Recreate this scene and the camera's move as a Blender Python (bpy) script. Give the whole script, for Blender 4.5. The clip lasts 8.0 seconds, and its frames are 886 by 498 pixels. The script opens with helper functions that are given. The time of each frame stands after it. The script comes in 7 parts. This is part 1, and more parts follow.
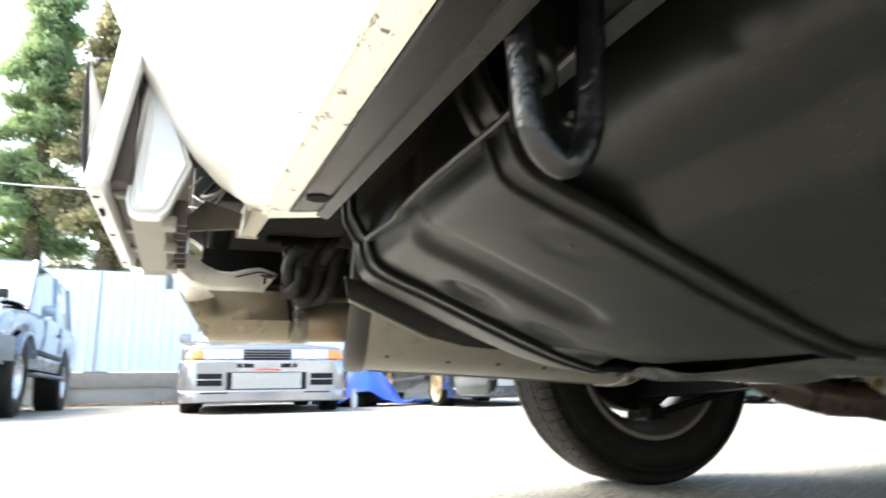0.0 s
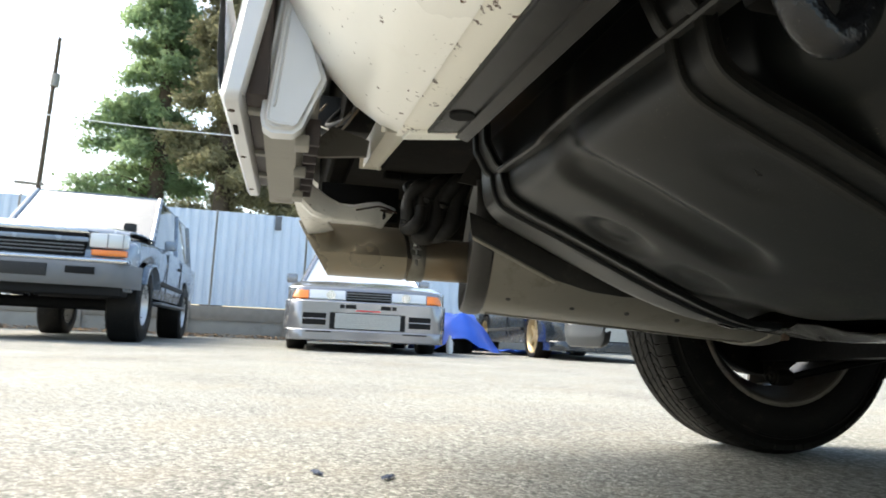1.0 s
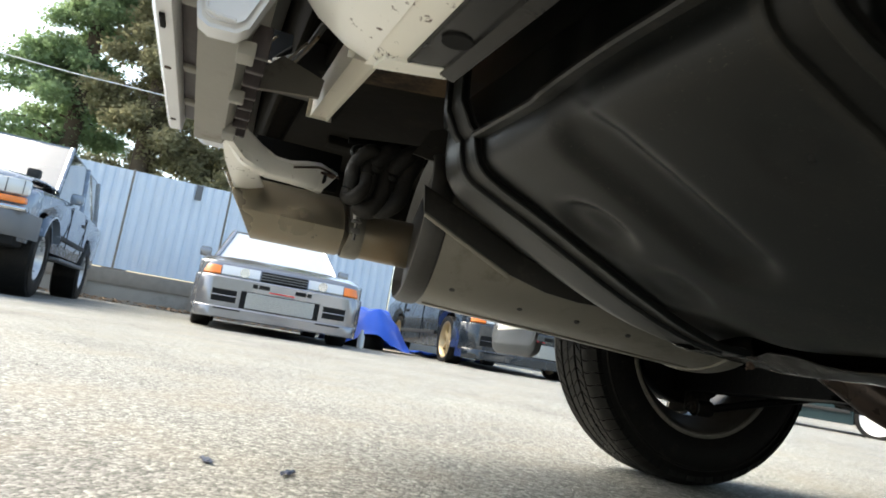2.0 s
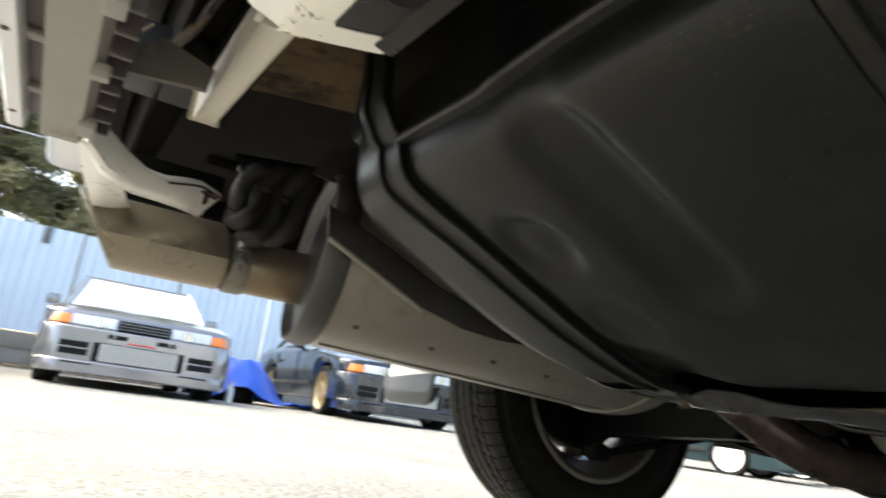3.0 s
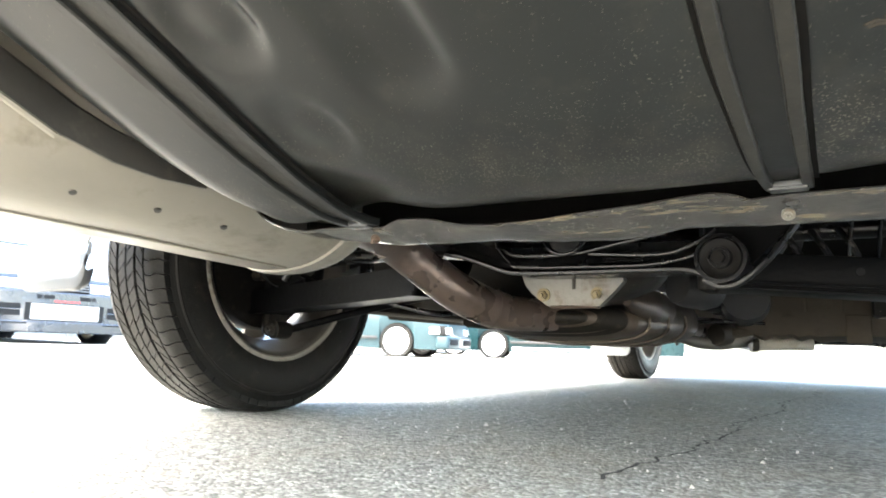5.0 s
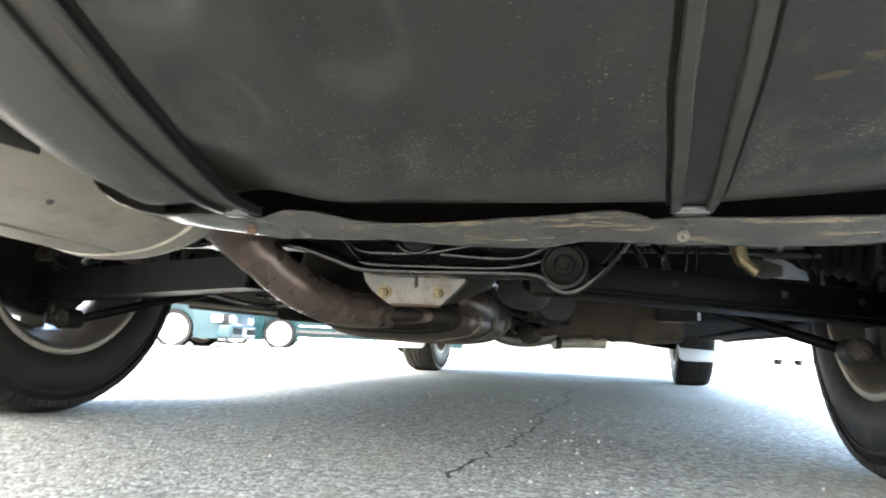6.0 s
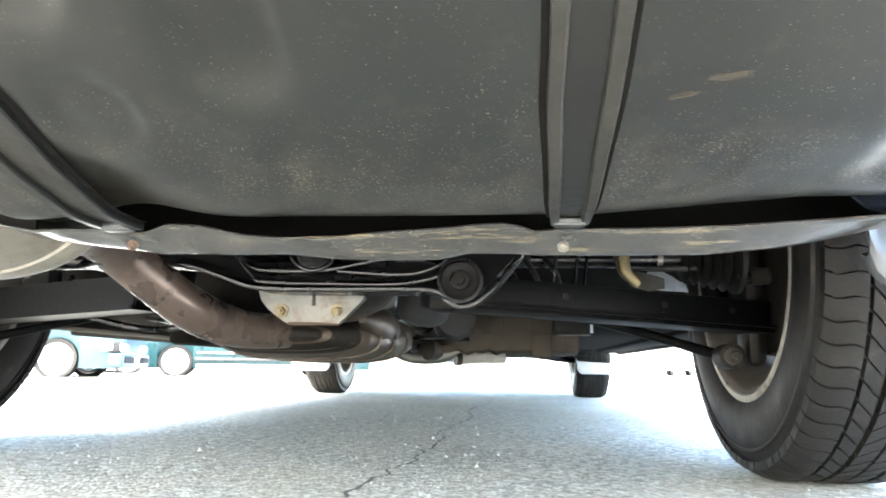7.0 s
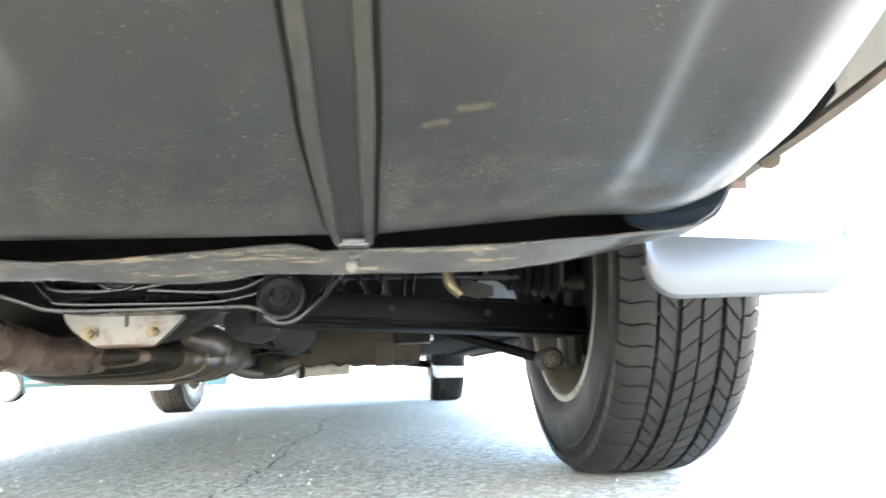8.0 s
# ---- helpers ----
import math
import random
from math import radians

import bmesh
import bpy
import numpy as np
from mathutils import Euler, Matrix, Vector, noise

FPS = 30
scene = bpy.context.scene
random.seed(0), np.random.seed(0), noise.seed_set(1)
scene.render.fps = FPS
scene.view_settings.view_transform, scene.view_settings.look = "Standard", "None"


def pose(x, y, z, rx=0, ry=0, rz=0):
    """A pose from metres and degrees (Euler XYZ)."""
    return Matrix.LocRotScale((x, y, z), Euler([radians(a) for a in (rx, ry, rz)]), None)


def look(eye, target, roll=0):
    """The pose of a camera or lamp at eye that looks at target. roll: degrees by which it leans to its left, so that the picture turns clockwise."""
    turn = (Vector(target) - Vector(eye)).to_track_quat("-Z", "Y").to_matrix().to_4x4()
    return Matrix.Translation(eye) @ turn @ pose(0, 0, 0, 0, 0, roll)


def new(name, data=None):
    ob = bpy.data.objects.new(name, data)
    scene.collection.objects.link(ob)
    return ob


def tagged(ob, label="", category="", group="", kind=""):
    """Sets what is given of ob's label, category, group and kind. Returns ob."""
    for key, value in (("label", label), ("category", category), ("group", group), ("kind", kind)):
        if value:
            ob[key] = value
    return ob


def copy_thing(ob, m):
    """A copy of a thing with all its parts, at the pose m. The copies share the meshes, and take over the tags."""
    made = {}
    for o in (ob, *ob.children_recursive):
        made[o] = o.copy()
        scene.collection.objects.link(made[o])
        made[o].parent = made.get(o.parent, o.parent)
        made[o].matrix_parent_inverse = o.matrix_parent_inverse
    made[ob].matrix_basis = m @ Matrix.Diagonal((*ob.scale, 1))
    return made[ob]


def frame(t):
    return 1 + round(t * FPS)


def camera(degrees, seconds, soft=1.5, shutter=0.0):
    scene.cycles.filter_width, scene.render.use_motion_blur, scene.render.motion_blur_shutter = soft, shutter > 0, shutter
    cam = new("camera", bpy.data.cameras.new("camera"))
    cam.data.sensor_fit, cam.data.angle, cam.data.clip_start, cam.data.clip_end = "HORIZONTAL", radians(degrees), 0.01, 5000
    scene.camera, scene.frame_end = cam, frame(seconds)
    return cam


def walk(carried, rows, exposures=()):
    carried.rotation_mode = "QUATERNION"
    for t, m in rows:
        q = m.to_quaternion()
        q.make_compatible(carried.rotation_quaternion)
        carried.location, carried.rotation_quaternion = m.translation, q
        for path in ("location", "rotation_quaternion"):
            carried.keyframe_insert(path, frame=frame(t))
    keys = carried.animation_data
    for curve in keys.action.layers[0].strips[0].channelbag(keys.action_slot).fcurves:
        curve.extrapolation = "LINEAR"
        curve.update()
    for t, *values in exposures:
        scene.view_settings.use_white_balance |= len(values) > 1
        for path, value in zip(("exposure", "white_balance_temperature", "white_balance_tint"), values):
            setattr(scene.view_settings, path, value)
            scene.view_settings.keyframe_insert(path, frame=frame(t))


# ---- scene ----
from mathutils.bvhtree import BVHTree
cam = camera(67.0, 8.0, 1.7, 0.35)
PATH = [
    (0, (0.687, -1.019, 0.215), (-1.136, -0.312, 0.635), -1.0),
    (0.5, (0.644, -1.026, 0.208), (-1.274, -0.584, 0.561), -5.8),
    (1, (0.631, -1.037, 0.207), (-1.301, -0.597, 0.479), 2.6),
    (1.5, (0.607, -1.034, 0.203), (-1.299, -0.483, 0.455), 4.7),
    (1.7, (0.581, -1.037, 0.196), (-1.304, -0.423, 0.456), 7.3),
    (2.8, (0.443, -1.027, 0.193), (-1.332, -0.22, 0.637), 9.0),
    (3, (0.442, -1.029, 0.187), (-1.245, -0.072, 0.676), 7.7),
    (3.5, (0.438, -1.02, 0.16), (-0.954, 0.355, 0.576), 7.1),
    (4, (0.414, -1.002, 0.142), (-0.766, 0.576, 0.485), 1.3),
    (4.2, (0.41, -1.001, 0.142), (-0.73, 0.607, 0.482), 0.5),
    (5.3, (0.349, -0.97, 0.138), (-0.602, 0.772, 0.387), 4.4),
    (5.5, (0.323, -0.973, 0.128), (-0.385, 0.882, 0.375), 8.7),
    (5.6, (0.321, -0.962, 0.138), (-0.313, 0.919, 0.383), 9.0),
    (6, (0.304, -0.987, 0.148), (-0.183, 0.932, 0.43), 2.6),
    (6.5, (0.314, -0.99, 0.146), (0.009, 0.959, 0.478), 1.5),
    (7, (0.316, -0.99, 0.142), (0.104, 0.968, 0.493), 0.7),
    (7.5, (0.332, -0.991, 0.141), (0.301, 0.977, 0.496), -0.2),
    (8, (0.367, -0.99, 0.151), (0.557, 0.968, 0.512), -2.4),
]
EXPO = [(0.0, 2.95, 6800, 5), (0.5, 2.52, 6750, 4), (1.0, 1.82, 6700, 3), (1.5, 1.62, 6700, 3), (1.7, 1.66, 6700, 3), (2.8, 1.9, 6850, 4), (3.0, 2.15, 6850, 5), (3.5, 3.15, 6850, 6), (4.0, 4.2, 6900, 7), (5.3, 4.7, 6650, 6), (5.6, 4.72, 6600, 6), (6.0, 4.6, 6500, 6), (6.5, 5.05, 6500, 6), (7.0, 5.45, 6450, 6), (7.5, 5.65, 6420, 7), (8.0, 5.65, 6400, 7)]
walk(cam, [(t, look(eye, target, roll)) for t, eye, target, roll in PATH], EXPO)

# ---- sky and sun: bright, thinly clouded day ----
world = bpy.data.worlds.new("world")
scene.world = world
world.use_nodes = True
_nt = world.node_tree
_sky = _nt.nodes.new("ShaderNodeTexSky")
_sky.sky_type, _sky.sun_disc = "NISHITA", False
_sky.sun_elevation, _sky.sun_rotation = radians(50), radians(210)
_sky.air_density, _sky.dust_density, _sky.ozone_density = 1.0, 4.0, 0.6
_nt.nodes["Background"].inputs["Strength"].default_value = 0.15
_nt.links.new(_sky.outputs["Color"], _nt.nodes["Background"].inputs["Color"])
sun = new("sun", bpy.data.lights.new("sun", "SUN"))
sun.data.energy, sun.data.angle, sun.data.color = 1.15, radians(45), (1.0, 0.96, 0.9)
sun.matrix_world = pose(0, 0, 30, 40, 0, -30)


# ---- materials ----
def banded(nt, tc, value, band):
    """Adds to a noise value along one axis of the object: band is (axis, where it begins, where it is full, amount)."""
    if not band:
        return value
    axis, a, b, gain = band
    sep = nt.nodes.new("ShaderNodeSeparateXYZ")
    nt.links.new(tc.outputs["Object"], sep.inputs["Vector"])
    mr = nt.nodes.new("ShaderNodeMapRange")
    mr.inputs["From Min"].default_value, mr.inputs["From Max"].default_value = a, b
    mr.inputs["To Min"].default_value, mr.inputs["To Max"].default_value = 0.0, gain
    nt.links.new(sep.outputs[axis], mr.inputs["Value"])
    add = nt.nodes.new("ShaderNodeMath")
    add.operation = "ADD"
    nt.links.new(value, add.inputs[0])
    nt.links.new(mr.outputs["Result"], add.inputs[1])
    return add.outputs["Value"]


def material(name, color, rough=0.5, metal=0.0, spread=0.12, scale=12.0, bump=0.15, bump_scale=90.0, dirt=None, dirt_amount=0.45,
             dirt_scale=5.0, rough_spread=0.12, coat=0.0, spec=0.5, trans=0.0, hard=0.12, specks=None, speck_scale=260.0, speck_cut=0.70, stretch=(1, 1, 1), speck_band=None, dirt_band=None):
    """A painted, metal or plastic surface: broad tone changes, fine grain with relief, and patches of dirt."""
    m = bpy.data.materials.new(name)
    m.use_nodes = True
    nt = m.node_tree
    p = nt.nodes["Principled BSDF"]
    tc = nt.nodes.new("ShaderNodeTexCoord")
    n1 = nt.nodes.new("ShaderNodeTexNoise")
    n1.inputs["Scale"].default_value, n1.inputs["Detail"].default_value = scale, 6
    n2 = nt.nodes.new("ShaderNodeTexNoise")
    n2.inputs["Scale"].default_value, n2.inputs["Detail"].default_value = bump_scale, 4
    for n in (n1, n2):
        nt.links.new(tc.outputs["Object"], n.inputs["Vector"])
    mix = nt.nodes.new("ShaderNodeMix")
    mix.data_type = "RGBA"
    lo = [max(0.0, c * (1 - spread)) for c in color]
    hi = [min(1.0, c * (1 + spread)) for c in color]
    mix.inputs["A"].default_value, mix.inputs["B"].default_value = (*lo, 1), (*hi, 1)
    nt.links.new(n1.outputs["Fac"], mix.inputs["Factor"])
    out = mix.outputs["Result"]
    if dirt:
        n3 = nt.nodes.new("ShaderNodeTexNoise")
        n3.inputs["Scale"].default_value, n3.inputs["Detail"].default_value, n3.inputs["Roughness"].default_value = dirt_scale, 9, 0.68
        mp = nt.nodes.new("ShaderNodeMapping")
        mp.inputs["Scale"].default_value = stretch
        nt.links.new(tc.outputs["Object"], mp.inputs["Vector"])
        nt.links.new(mp.outputs["Vector"], n3.inputs["Vector"])
        ramp = nt.nodes.new("ShaderNodeValToRGB")
        ramp.color_ramp.elements[0].position = 1.0 - dirt_amount
        ramp.color_ramp.elements[1].position = min(1.0, 1.0 - dirt_amount + hard)
        nt.links.new(banded(nt, tc, n3.outputs["Fac"], dirt_band), ramp.inputs["Fac"])
        mix2 = nt.nodes.new("ShaderNodeMix")
        mix2.data_type = "RGBA"
        mix2.inputs["B"].default_value = (*dirt, 1)
        nt.links.new(ramp.outputs["Color"], mix2.inputs["Factor"])
        nt.links.new(out, mix2.inputs["A"])
        out = mix2.outputs["Result"]
    if specks:
        n4 = nt.nodes.new("ShaderNodeTexNoise")
        n4.inputs["Scale"].default_value, n4.inputs["Detail"].default_value = speck_scale, 3
        nt.links.new(tc.outputs["Object"], n4.inputs["Vector"])
        n5 = nt.nodes.new("ShaderNodeTexNoise")
        n5.inputs["Scale"].default_value, n5.inputs["Detail"].default_value = speck_scale * 0.07, 3
        nt.links.new(tc.outputs["Object"], n5.inputs["Vector"])
        add = nt.nodes.new("ShaderNodeMath")
        add.operation = "MULTIPLY_ADD"
        add.inputs[1].default_value, add.inputs[2].default_value = 0.22, -0.11
        nt.links.new(n5.outputs["Fac"], add.inputs[0])
        add2 = nt.nodes.new("ShaderNodeMath")
        add2.operation = "ADD"
        nt.links.new(n4.outputs["Fac"], add2.inputs[0])
        nt.links.new(add.outputs["Value"], add2.inputs[1])
        r4 = nt.nodes.new("ShaderNodeValToRGB")
        r4.color_ramp.elements[0].position, r4.color_ramp.elements[1].position = speck_cut, speck_cut + 0.04
        nt.links.new(banded(nt, tc, add2.outputs["Value"], speck_band), r4.inputs["Fac"])
        mix4 = nt.nodes.new("ShaderNodeMix")
        mix4.data_type = "RGBA"
        mix4.inputs["B"].default_value = (*specks, 1)
        nt.links.new(r4.outputs["Color"], mix4.inputs["Factor"])
        nt.links.new(out, mix4.inputs["A"])
        out = mix4.outputs["Result"]
    nt.links.new(out, p.inputs["Base Color"])
    mr = nt.nodes.new("ShaderNodeMapRange")
    mr.inputs["To Min"].default_value, mr.inputs["To Max"].default_value = max(0.02, rough - rough_spread), min(1, rough + rough_spread)
    nt.links.new(n1.outputs["Fac"], mr.inputs["Value"])
    nt.links.new(mr.outputs["Result"], p.inputs["Roughness"])
    p.inputs["Metallic"].default_value = metal
    p.inputs["Coat Weight"].default_value = coat
    p.inputs["Coat Roughness"].default_value = 0.08
    p.inputs["Specular IOR Level"].default_value = spec
    p.inputs["Transmission Weight"].default_value = trans
    if bump:
        b = nt.nodes.new("ShaderNodeBump")
        b.inputs["Strength"].default_value, b.inputs["Distance"].default_value = bump, 0.002
        nt.links.new(n2.outputs["Fac"], b.inputs["Height"])
        nt.links.new(b.outputs["Normal"], p.inputs["Normal"])
    return m


def asphalt_material():
    m = bpy.data.materials.new("asphalt")
    m.use_nodes = True
    nt = m.node_tree
    p = nt.nodes["Principled BSDF"]
    tc = nt.nodes.new("ShaderNodeTexCoord")
    vor = nt.nodes.new("ShaderNodeTexVoronoi")
    vor.inputs["Scale"].default_value = 210
    grain = nt.nodes.new("ShaderNodeTexNoise")
    grain.inputs["Scale"].default_value, grain.inputs["Detail"].default_value = 60, 8
    stain = nt.nodes.new("ShaderNodeTexNoise")
    stain.inputs["Scale"].default_value, stain.inputs["Detail"].default_value, stain.inputs["Roughness"].default_value = 1.3, 8, 0.65
    for n in (vor, grain, stain):
        nt.links.new(tc.outputs["Object"], n.inputs["Vector"])
    r1 = nt.nodes.new("ShaderNodeValToRGB")
    e = r1.color_ramp.elements
    e[0].position, e[0].color = 0.0, (0.155, 0.156, 0.146, 1)
    e[1].position, e[1].color = 1.0, (0.50, 0.50, 0.472, 1)
    mid = r1.color_ramp.elements.new(0.55)
    mid.color = (0.29, 0.293, 0.274, 1)
    sep = nt.nodes.new("ShaderNodeSeparateColor")
    nt.links.new(vor.outputs["Color"], sep.inputs["Color"])
    nt.links.new(sep.outputs["Red"], r1.inputs["Fac"])
    r2 = nt.nodes.new("ShaderNodeValToRGB")
    r2.color_ramp.elements[0].position, r2.color_ramp.elements[0].color = 0.3, (0.62, 0.60, 0.58, 1)
    r2.color_ramp.elements[1].position, r2.color_ramp.elements[1].color = 0.7, (1.13, 1.12, 1.06, 1)
    nt.links.new(stain.outputs["Fac"], r2.inputs["Fac"])
    mul = nt.nodes.new("ShaderNodeMix")
    mul.data_type, mul.blend_type = "RGBA", "MULTIPLY"
    mul.inputs["Factor"].default_value = 1.0
    nt.links.new(r1.outputs["Color"], mul.inputs["A"])
    nt.links.new(r2.outputs["Color"], mul.inputs["B"])
    r3 = nt.nodes.new("ShaderNodeValToRGB")
    r3.color_ramp.elements[0].position, r3.color_ramp.elements[0].color = 0.35, (0.6, 0.6, 0.6, 1)
    r3.color_ramp.elements[1].position, r3.color_ramp.elements[1].color = 0.65, (1.2, 1.2, 1.2, 1)
    nt.links.new(grain.outputs["Fac"], r3.inputs["Fac"])
    mul2 = nt.nodes.new("ShaderNodeMix")
    mul2.data_type, mul2.blend_type = "RGBA", "MULTIPLY"
    mul2.inputs["Factor"].default_value = 1.0
    nt.links.new(mul.outputs["Result"], mul2.inputs["A"])
    nt.links.new(r3.outputs["Color"], mul2.inputs["B"])
    # brown earth trodden into the surface in patches
    soil = nt.nodes.new("ShaderNodeTexNoise")
    soil.inputs["Scale"].default_value, soil.inputs["Detail"].default_value, soil.inputs["Roughness"].default_value = 2.6, 9, 0.7
    nt.links.new(tc.outputs["Object"], soil.inputs["Vector"])
    r5 = nt.nodes.new("ShaderNodeValToRGB")
    r5.color_ramp.elements[0].position, r5.color_ramp.elements[0].color = 0.47, (0, 0, 0, 1)
    r5.color_ramp.elements[1].position, r5.color_ramp.elements[1].color = 0.72, (0.75, 0.75, 0.75, 1)
    nt.links.new(soil.outputs["Fac"], r5.inputs["Fac"])
    mix5 = nt.nodes.new("ShaderNodeMix")
    mix5.data_type = "RGBA"
    mix5.inputs["B"].default_value = (0.20, 0.172, 0.13, 1)
    nt.links.new(r5.outputs["Color"], mix5.inputs["Factor"])
    nt.links.new(mul2.outputs["Result"], mix5.inputs["A"])
    nt.links.new(mix5.outputs["Result"], p.inputs["Base Color"])
    p.inputs["Roughness"].default_value = 0.85
    b = nt.nodes.new("ShaderNodeBump")
    b.inputs["Strength"].default_value, b.inputs["Distance"].default_value = 0.55, 0.0028
    nt.links.new(vor.outputs["Distance"], b.inputs["Height"])
    b.invert = True
    nt.links.new(b.outputs["Normal"], p.inputs["Normal"])
    return m


def glass_material(name, color=(0.9, 0.95, 0.95), rough=0.03, alpha_mix=0.5):
    m = bpy.data.materials.new(name)
    m.use_nodes = True
    p = m.node_tree.nodes["Principled BSDF"]
    p.inputs["Base Color"].default_value = (*color, 1)
    p.inputs["Roughness"].default_value = rough
    p.inputs["Transmission Weight"].default_value = alpha_mix
    p.inputs["Coat Weight"].default_value = 1.0
    p.inputs["Coat IOR"].default_value = 2.0
    return m


def leaf_material(name, color):
    """Thin leaves that let light through."""
    m = material(name, color, 0.7, spread=0.45, scale=1.6, bump=0)
    nt = m.node_tree
    p = nt.nodes["Principled BSDF"]
    tr = nt.nodes.new("ShaderNodeBsdfTranslucent")
    nt.links.new(p.inputs["Base Color"].links[0].from_socket, tr.inputs["Color"])
    mix = nt.nodes.new("ShaderNodeMixShader")
    mix.inputs["Fac"].default_value = 0.6
    nt.links.new(p.outputs["BSDF"], mix.inputs[1])
    nt.links.new(tr.outputs["BSDF"], mix.inputs[2])
    nt.links.new(mix.outputs["Shader"], nt.nodes["Material Output"].inputs["Surface"])
    return m


ASPHALT = asphalt_material()
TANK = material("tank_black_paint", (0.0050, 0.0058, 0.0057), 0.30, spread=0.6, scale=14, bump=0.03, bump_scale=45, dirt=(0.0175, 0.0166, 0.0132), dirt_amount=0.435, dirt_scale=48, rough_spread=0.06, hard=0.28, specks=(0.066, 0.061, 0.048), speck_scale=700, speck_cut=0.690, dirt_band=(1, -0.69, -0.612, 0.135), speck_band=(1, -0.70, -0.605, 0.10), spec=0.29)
STRAP = material("strap_black", (0.0050, 0.0053, 0.0050), 0.32, spread=0.4, bump=0.2, dirt=(0.013, 0.0125, 0.010), dirt_amount=0.42, dirt_scale=150, hard=0.3, specks=(0.05, 0.046, 0.036), speck_scale=900, speck_cut=0.73, spec=0.22)
STRAPEDGE = material("dusty_strap_edge", (0.0100, 0.0098, 0.0084), 0.4, spread=0.6, scale=60, bump=0.3, dirt=(0.025, 0.0232, 0.0185), dirt_amount=0.44, dirt_scale=200, hard=0.25, specks=(0.09, 0.083, 0.066), speck_scale=1000, speck_cut=0.71, spec=0.25)
CHASSIS = material("chassis_black", (0.0028, 0.0029, 0.0032), 0.26, spread=0.4, bump=0.15, dirt=(0.012, 0.0105, 0.0085), dirt_amount=0.40, dirt_scale=24, hard=0.2, specks=(0.10, 0.085, 0.06), speck_scale=330, speck_cut=0.73, spec=0.36)
ARM = material("grimy_arm_black", (0.0019, 0.0020, 0.0022), 0.5, spread=0.5, scale=20, bump=0.3, dirt=(0.0070, 0.0062, 0.0050), dirt_amount=0.40, dirt_scale=30, hard=0.25, specks=(0.08, 0.07, 0.052), speck_scale=300, speck_cut=0.735, spec=0.07)
FLOOR = material("underbody_black", (0.0085, 0.0076, 0.0062), 0.85, spread=0.4, bump=0.5, bump_scale=50, dirt=(0.026, 0.020, 0.014), dirt_amount=0.42, dirt_scale=7, hard=0.3, specks=(0.06, 0.048, 0.034), speck_scale=180, speck_cut=0.71, spec=0.04)
FLANGE = material("worn_black_flange", (0.036, 0.034, 0.031), 0.22, metal=0.4, spread=0.85, scale=34, bump=0.5, bump_scale=60, dirt=(0.125, 0.104, 0.070), dirt_amount=0.455, dirt_scale=34, hard=0.10, stretch=(0.5, 3, 4), rough_spread=0.15, specks=(0.17, 0.155, 0.125), speck_scale=420, speck_cut=0.68, coat=0.35)
CREAM = material("cream_paint", (0.80, 0.785, 0.735), 0.28, spread=0.03, scale=3, bump=0.03, bump_scale=20, coat=0.4, dirt=(0.68, 0.645, 0.56), dirt_amount=0.36, dirt_scale=6, hard=0.25, specks=(0.10, 0.06, 0.035), speck_scale=230, speck_cut=0.775, speck_band=(2, 0.45, 0.36, 0.10))
OLDCREAM = material("grimy_cream_paint", (0.50, 0.47, 0.395), 0.4, spread=0.12, scale=9, bump=0.1, dirt=(0.27, 0.225, 0.16), dirt_amount=0.44, dirt_scale=24, hard=0.3, specks=(0.08, 0.05, 0.03), speck_scale=260, speck_cut=0.73)
CREAM_CHIPPED = material("chipped_cream_paint", (0.76, 0.735, 0.66), 0.35, spread=0.06, scale=5, bump=0.15, bump_scale=50, dirt=(0.075, 0.042, 0.025), dirt_amount=0.405, dirt_scale=70, hard=0.02)
LIP = material("primed_lip", (0.014, 0.0135, 0.0125), 0.24, spread=0.4, bump=0.1, dirt=(0.020, 0.019, 0.017), dirt_amount=0.42, dirt_scale=22, hard=0.3, spec=0.2)
BUMPER = material("silver_bumper_paint", (0.60, 0.605, 0.62), 0.36, metal=0.3, spread=0.05, bump=0.03, coat=0.3, dirt=(0.60, 0.57, 0.52), dirt_amount=0.34, dirt_scale=14, hard=0.25)
GREYPLASTIC = material("dirty_grey_plastic", (0.27, 0.26, 0.235), 0.6, spread=0.2, bump=0.3, dirt=(0.14, 0.115, 0.085), dirt_amount=0.43, dirt_scale=22, hard=0.2, spec=0.3)
LAMPGREY = material("dusty_brown_plastic", (0.12, 0.112, 0.098), 0.7, spread=0.25, bump=0.3, dirt=(0.025, 0.021, 0.016), dirt_amount=0.47, dirt_scale=30, hard=0.2, spec=0.2)
BLACKPLASTIC = material("black_plastic", (0.03, 0.03, 0.03), 0.55, spread=0.2, bump=0.2, dirt=(0.10, 0.09, 0.075), dirt_amount=0.4, dirt_scale=20, spec=0.2)
HANGER = material("perished_black_rubber", (0.016, 0.015, 0.0135), 0.55, spread=0.5, scale=40, bump=0.6, bump_scale=120, dirt=(0.03, 0.027, 0.023), dirt_amount=0.42, dirt_scale=60, hard=0.2, spec=0.3)
UNDERDUST = material("dusty_brown_underside", (0.050, 0.042, 0.032), 0.75, spread=0.35, scale=18, bump=0.6, bump_scale=60, dirt=(0.022, 0.018, 0.014), dirt_amount=0.46, dirt_scale=16, hard=0.25, specks=(0.12, 0.10, 0.075), speck_scale=240, speck_cut=0.70, spec=0.15)
GALV = material("galvanised_plate", (0.50, 0.54, 0.60), 0.45, metal=0.2, spread=0.3, scale=90, bump=0.3, dirt=(0.20, 0.22, 0.25), dirt_amount=0.45, dirt_scale=60)
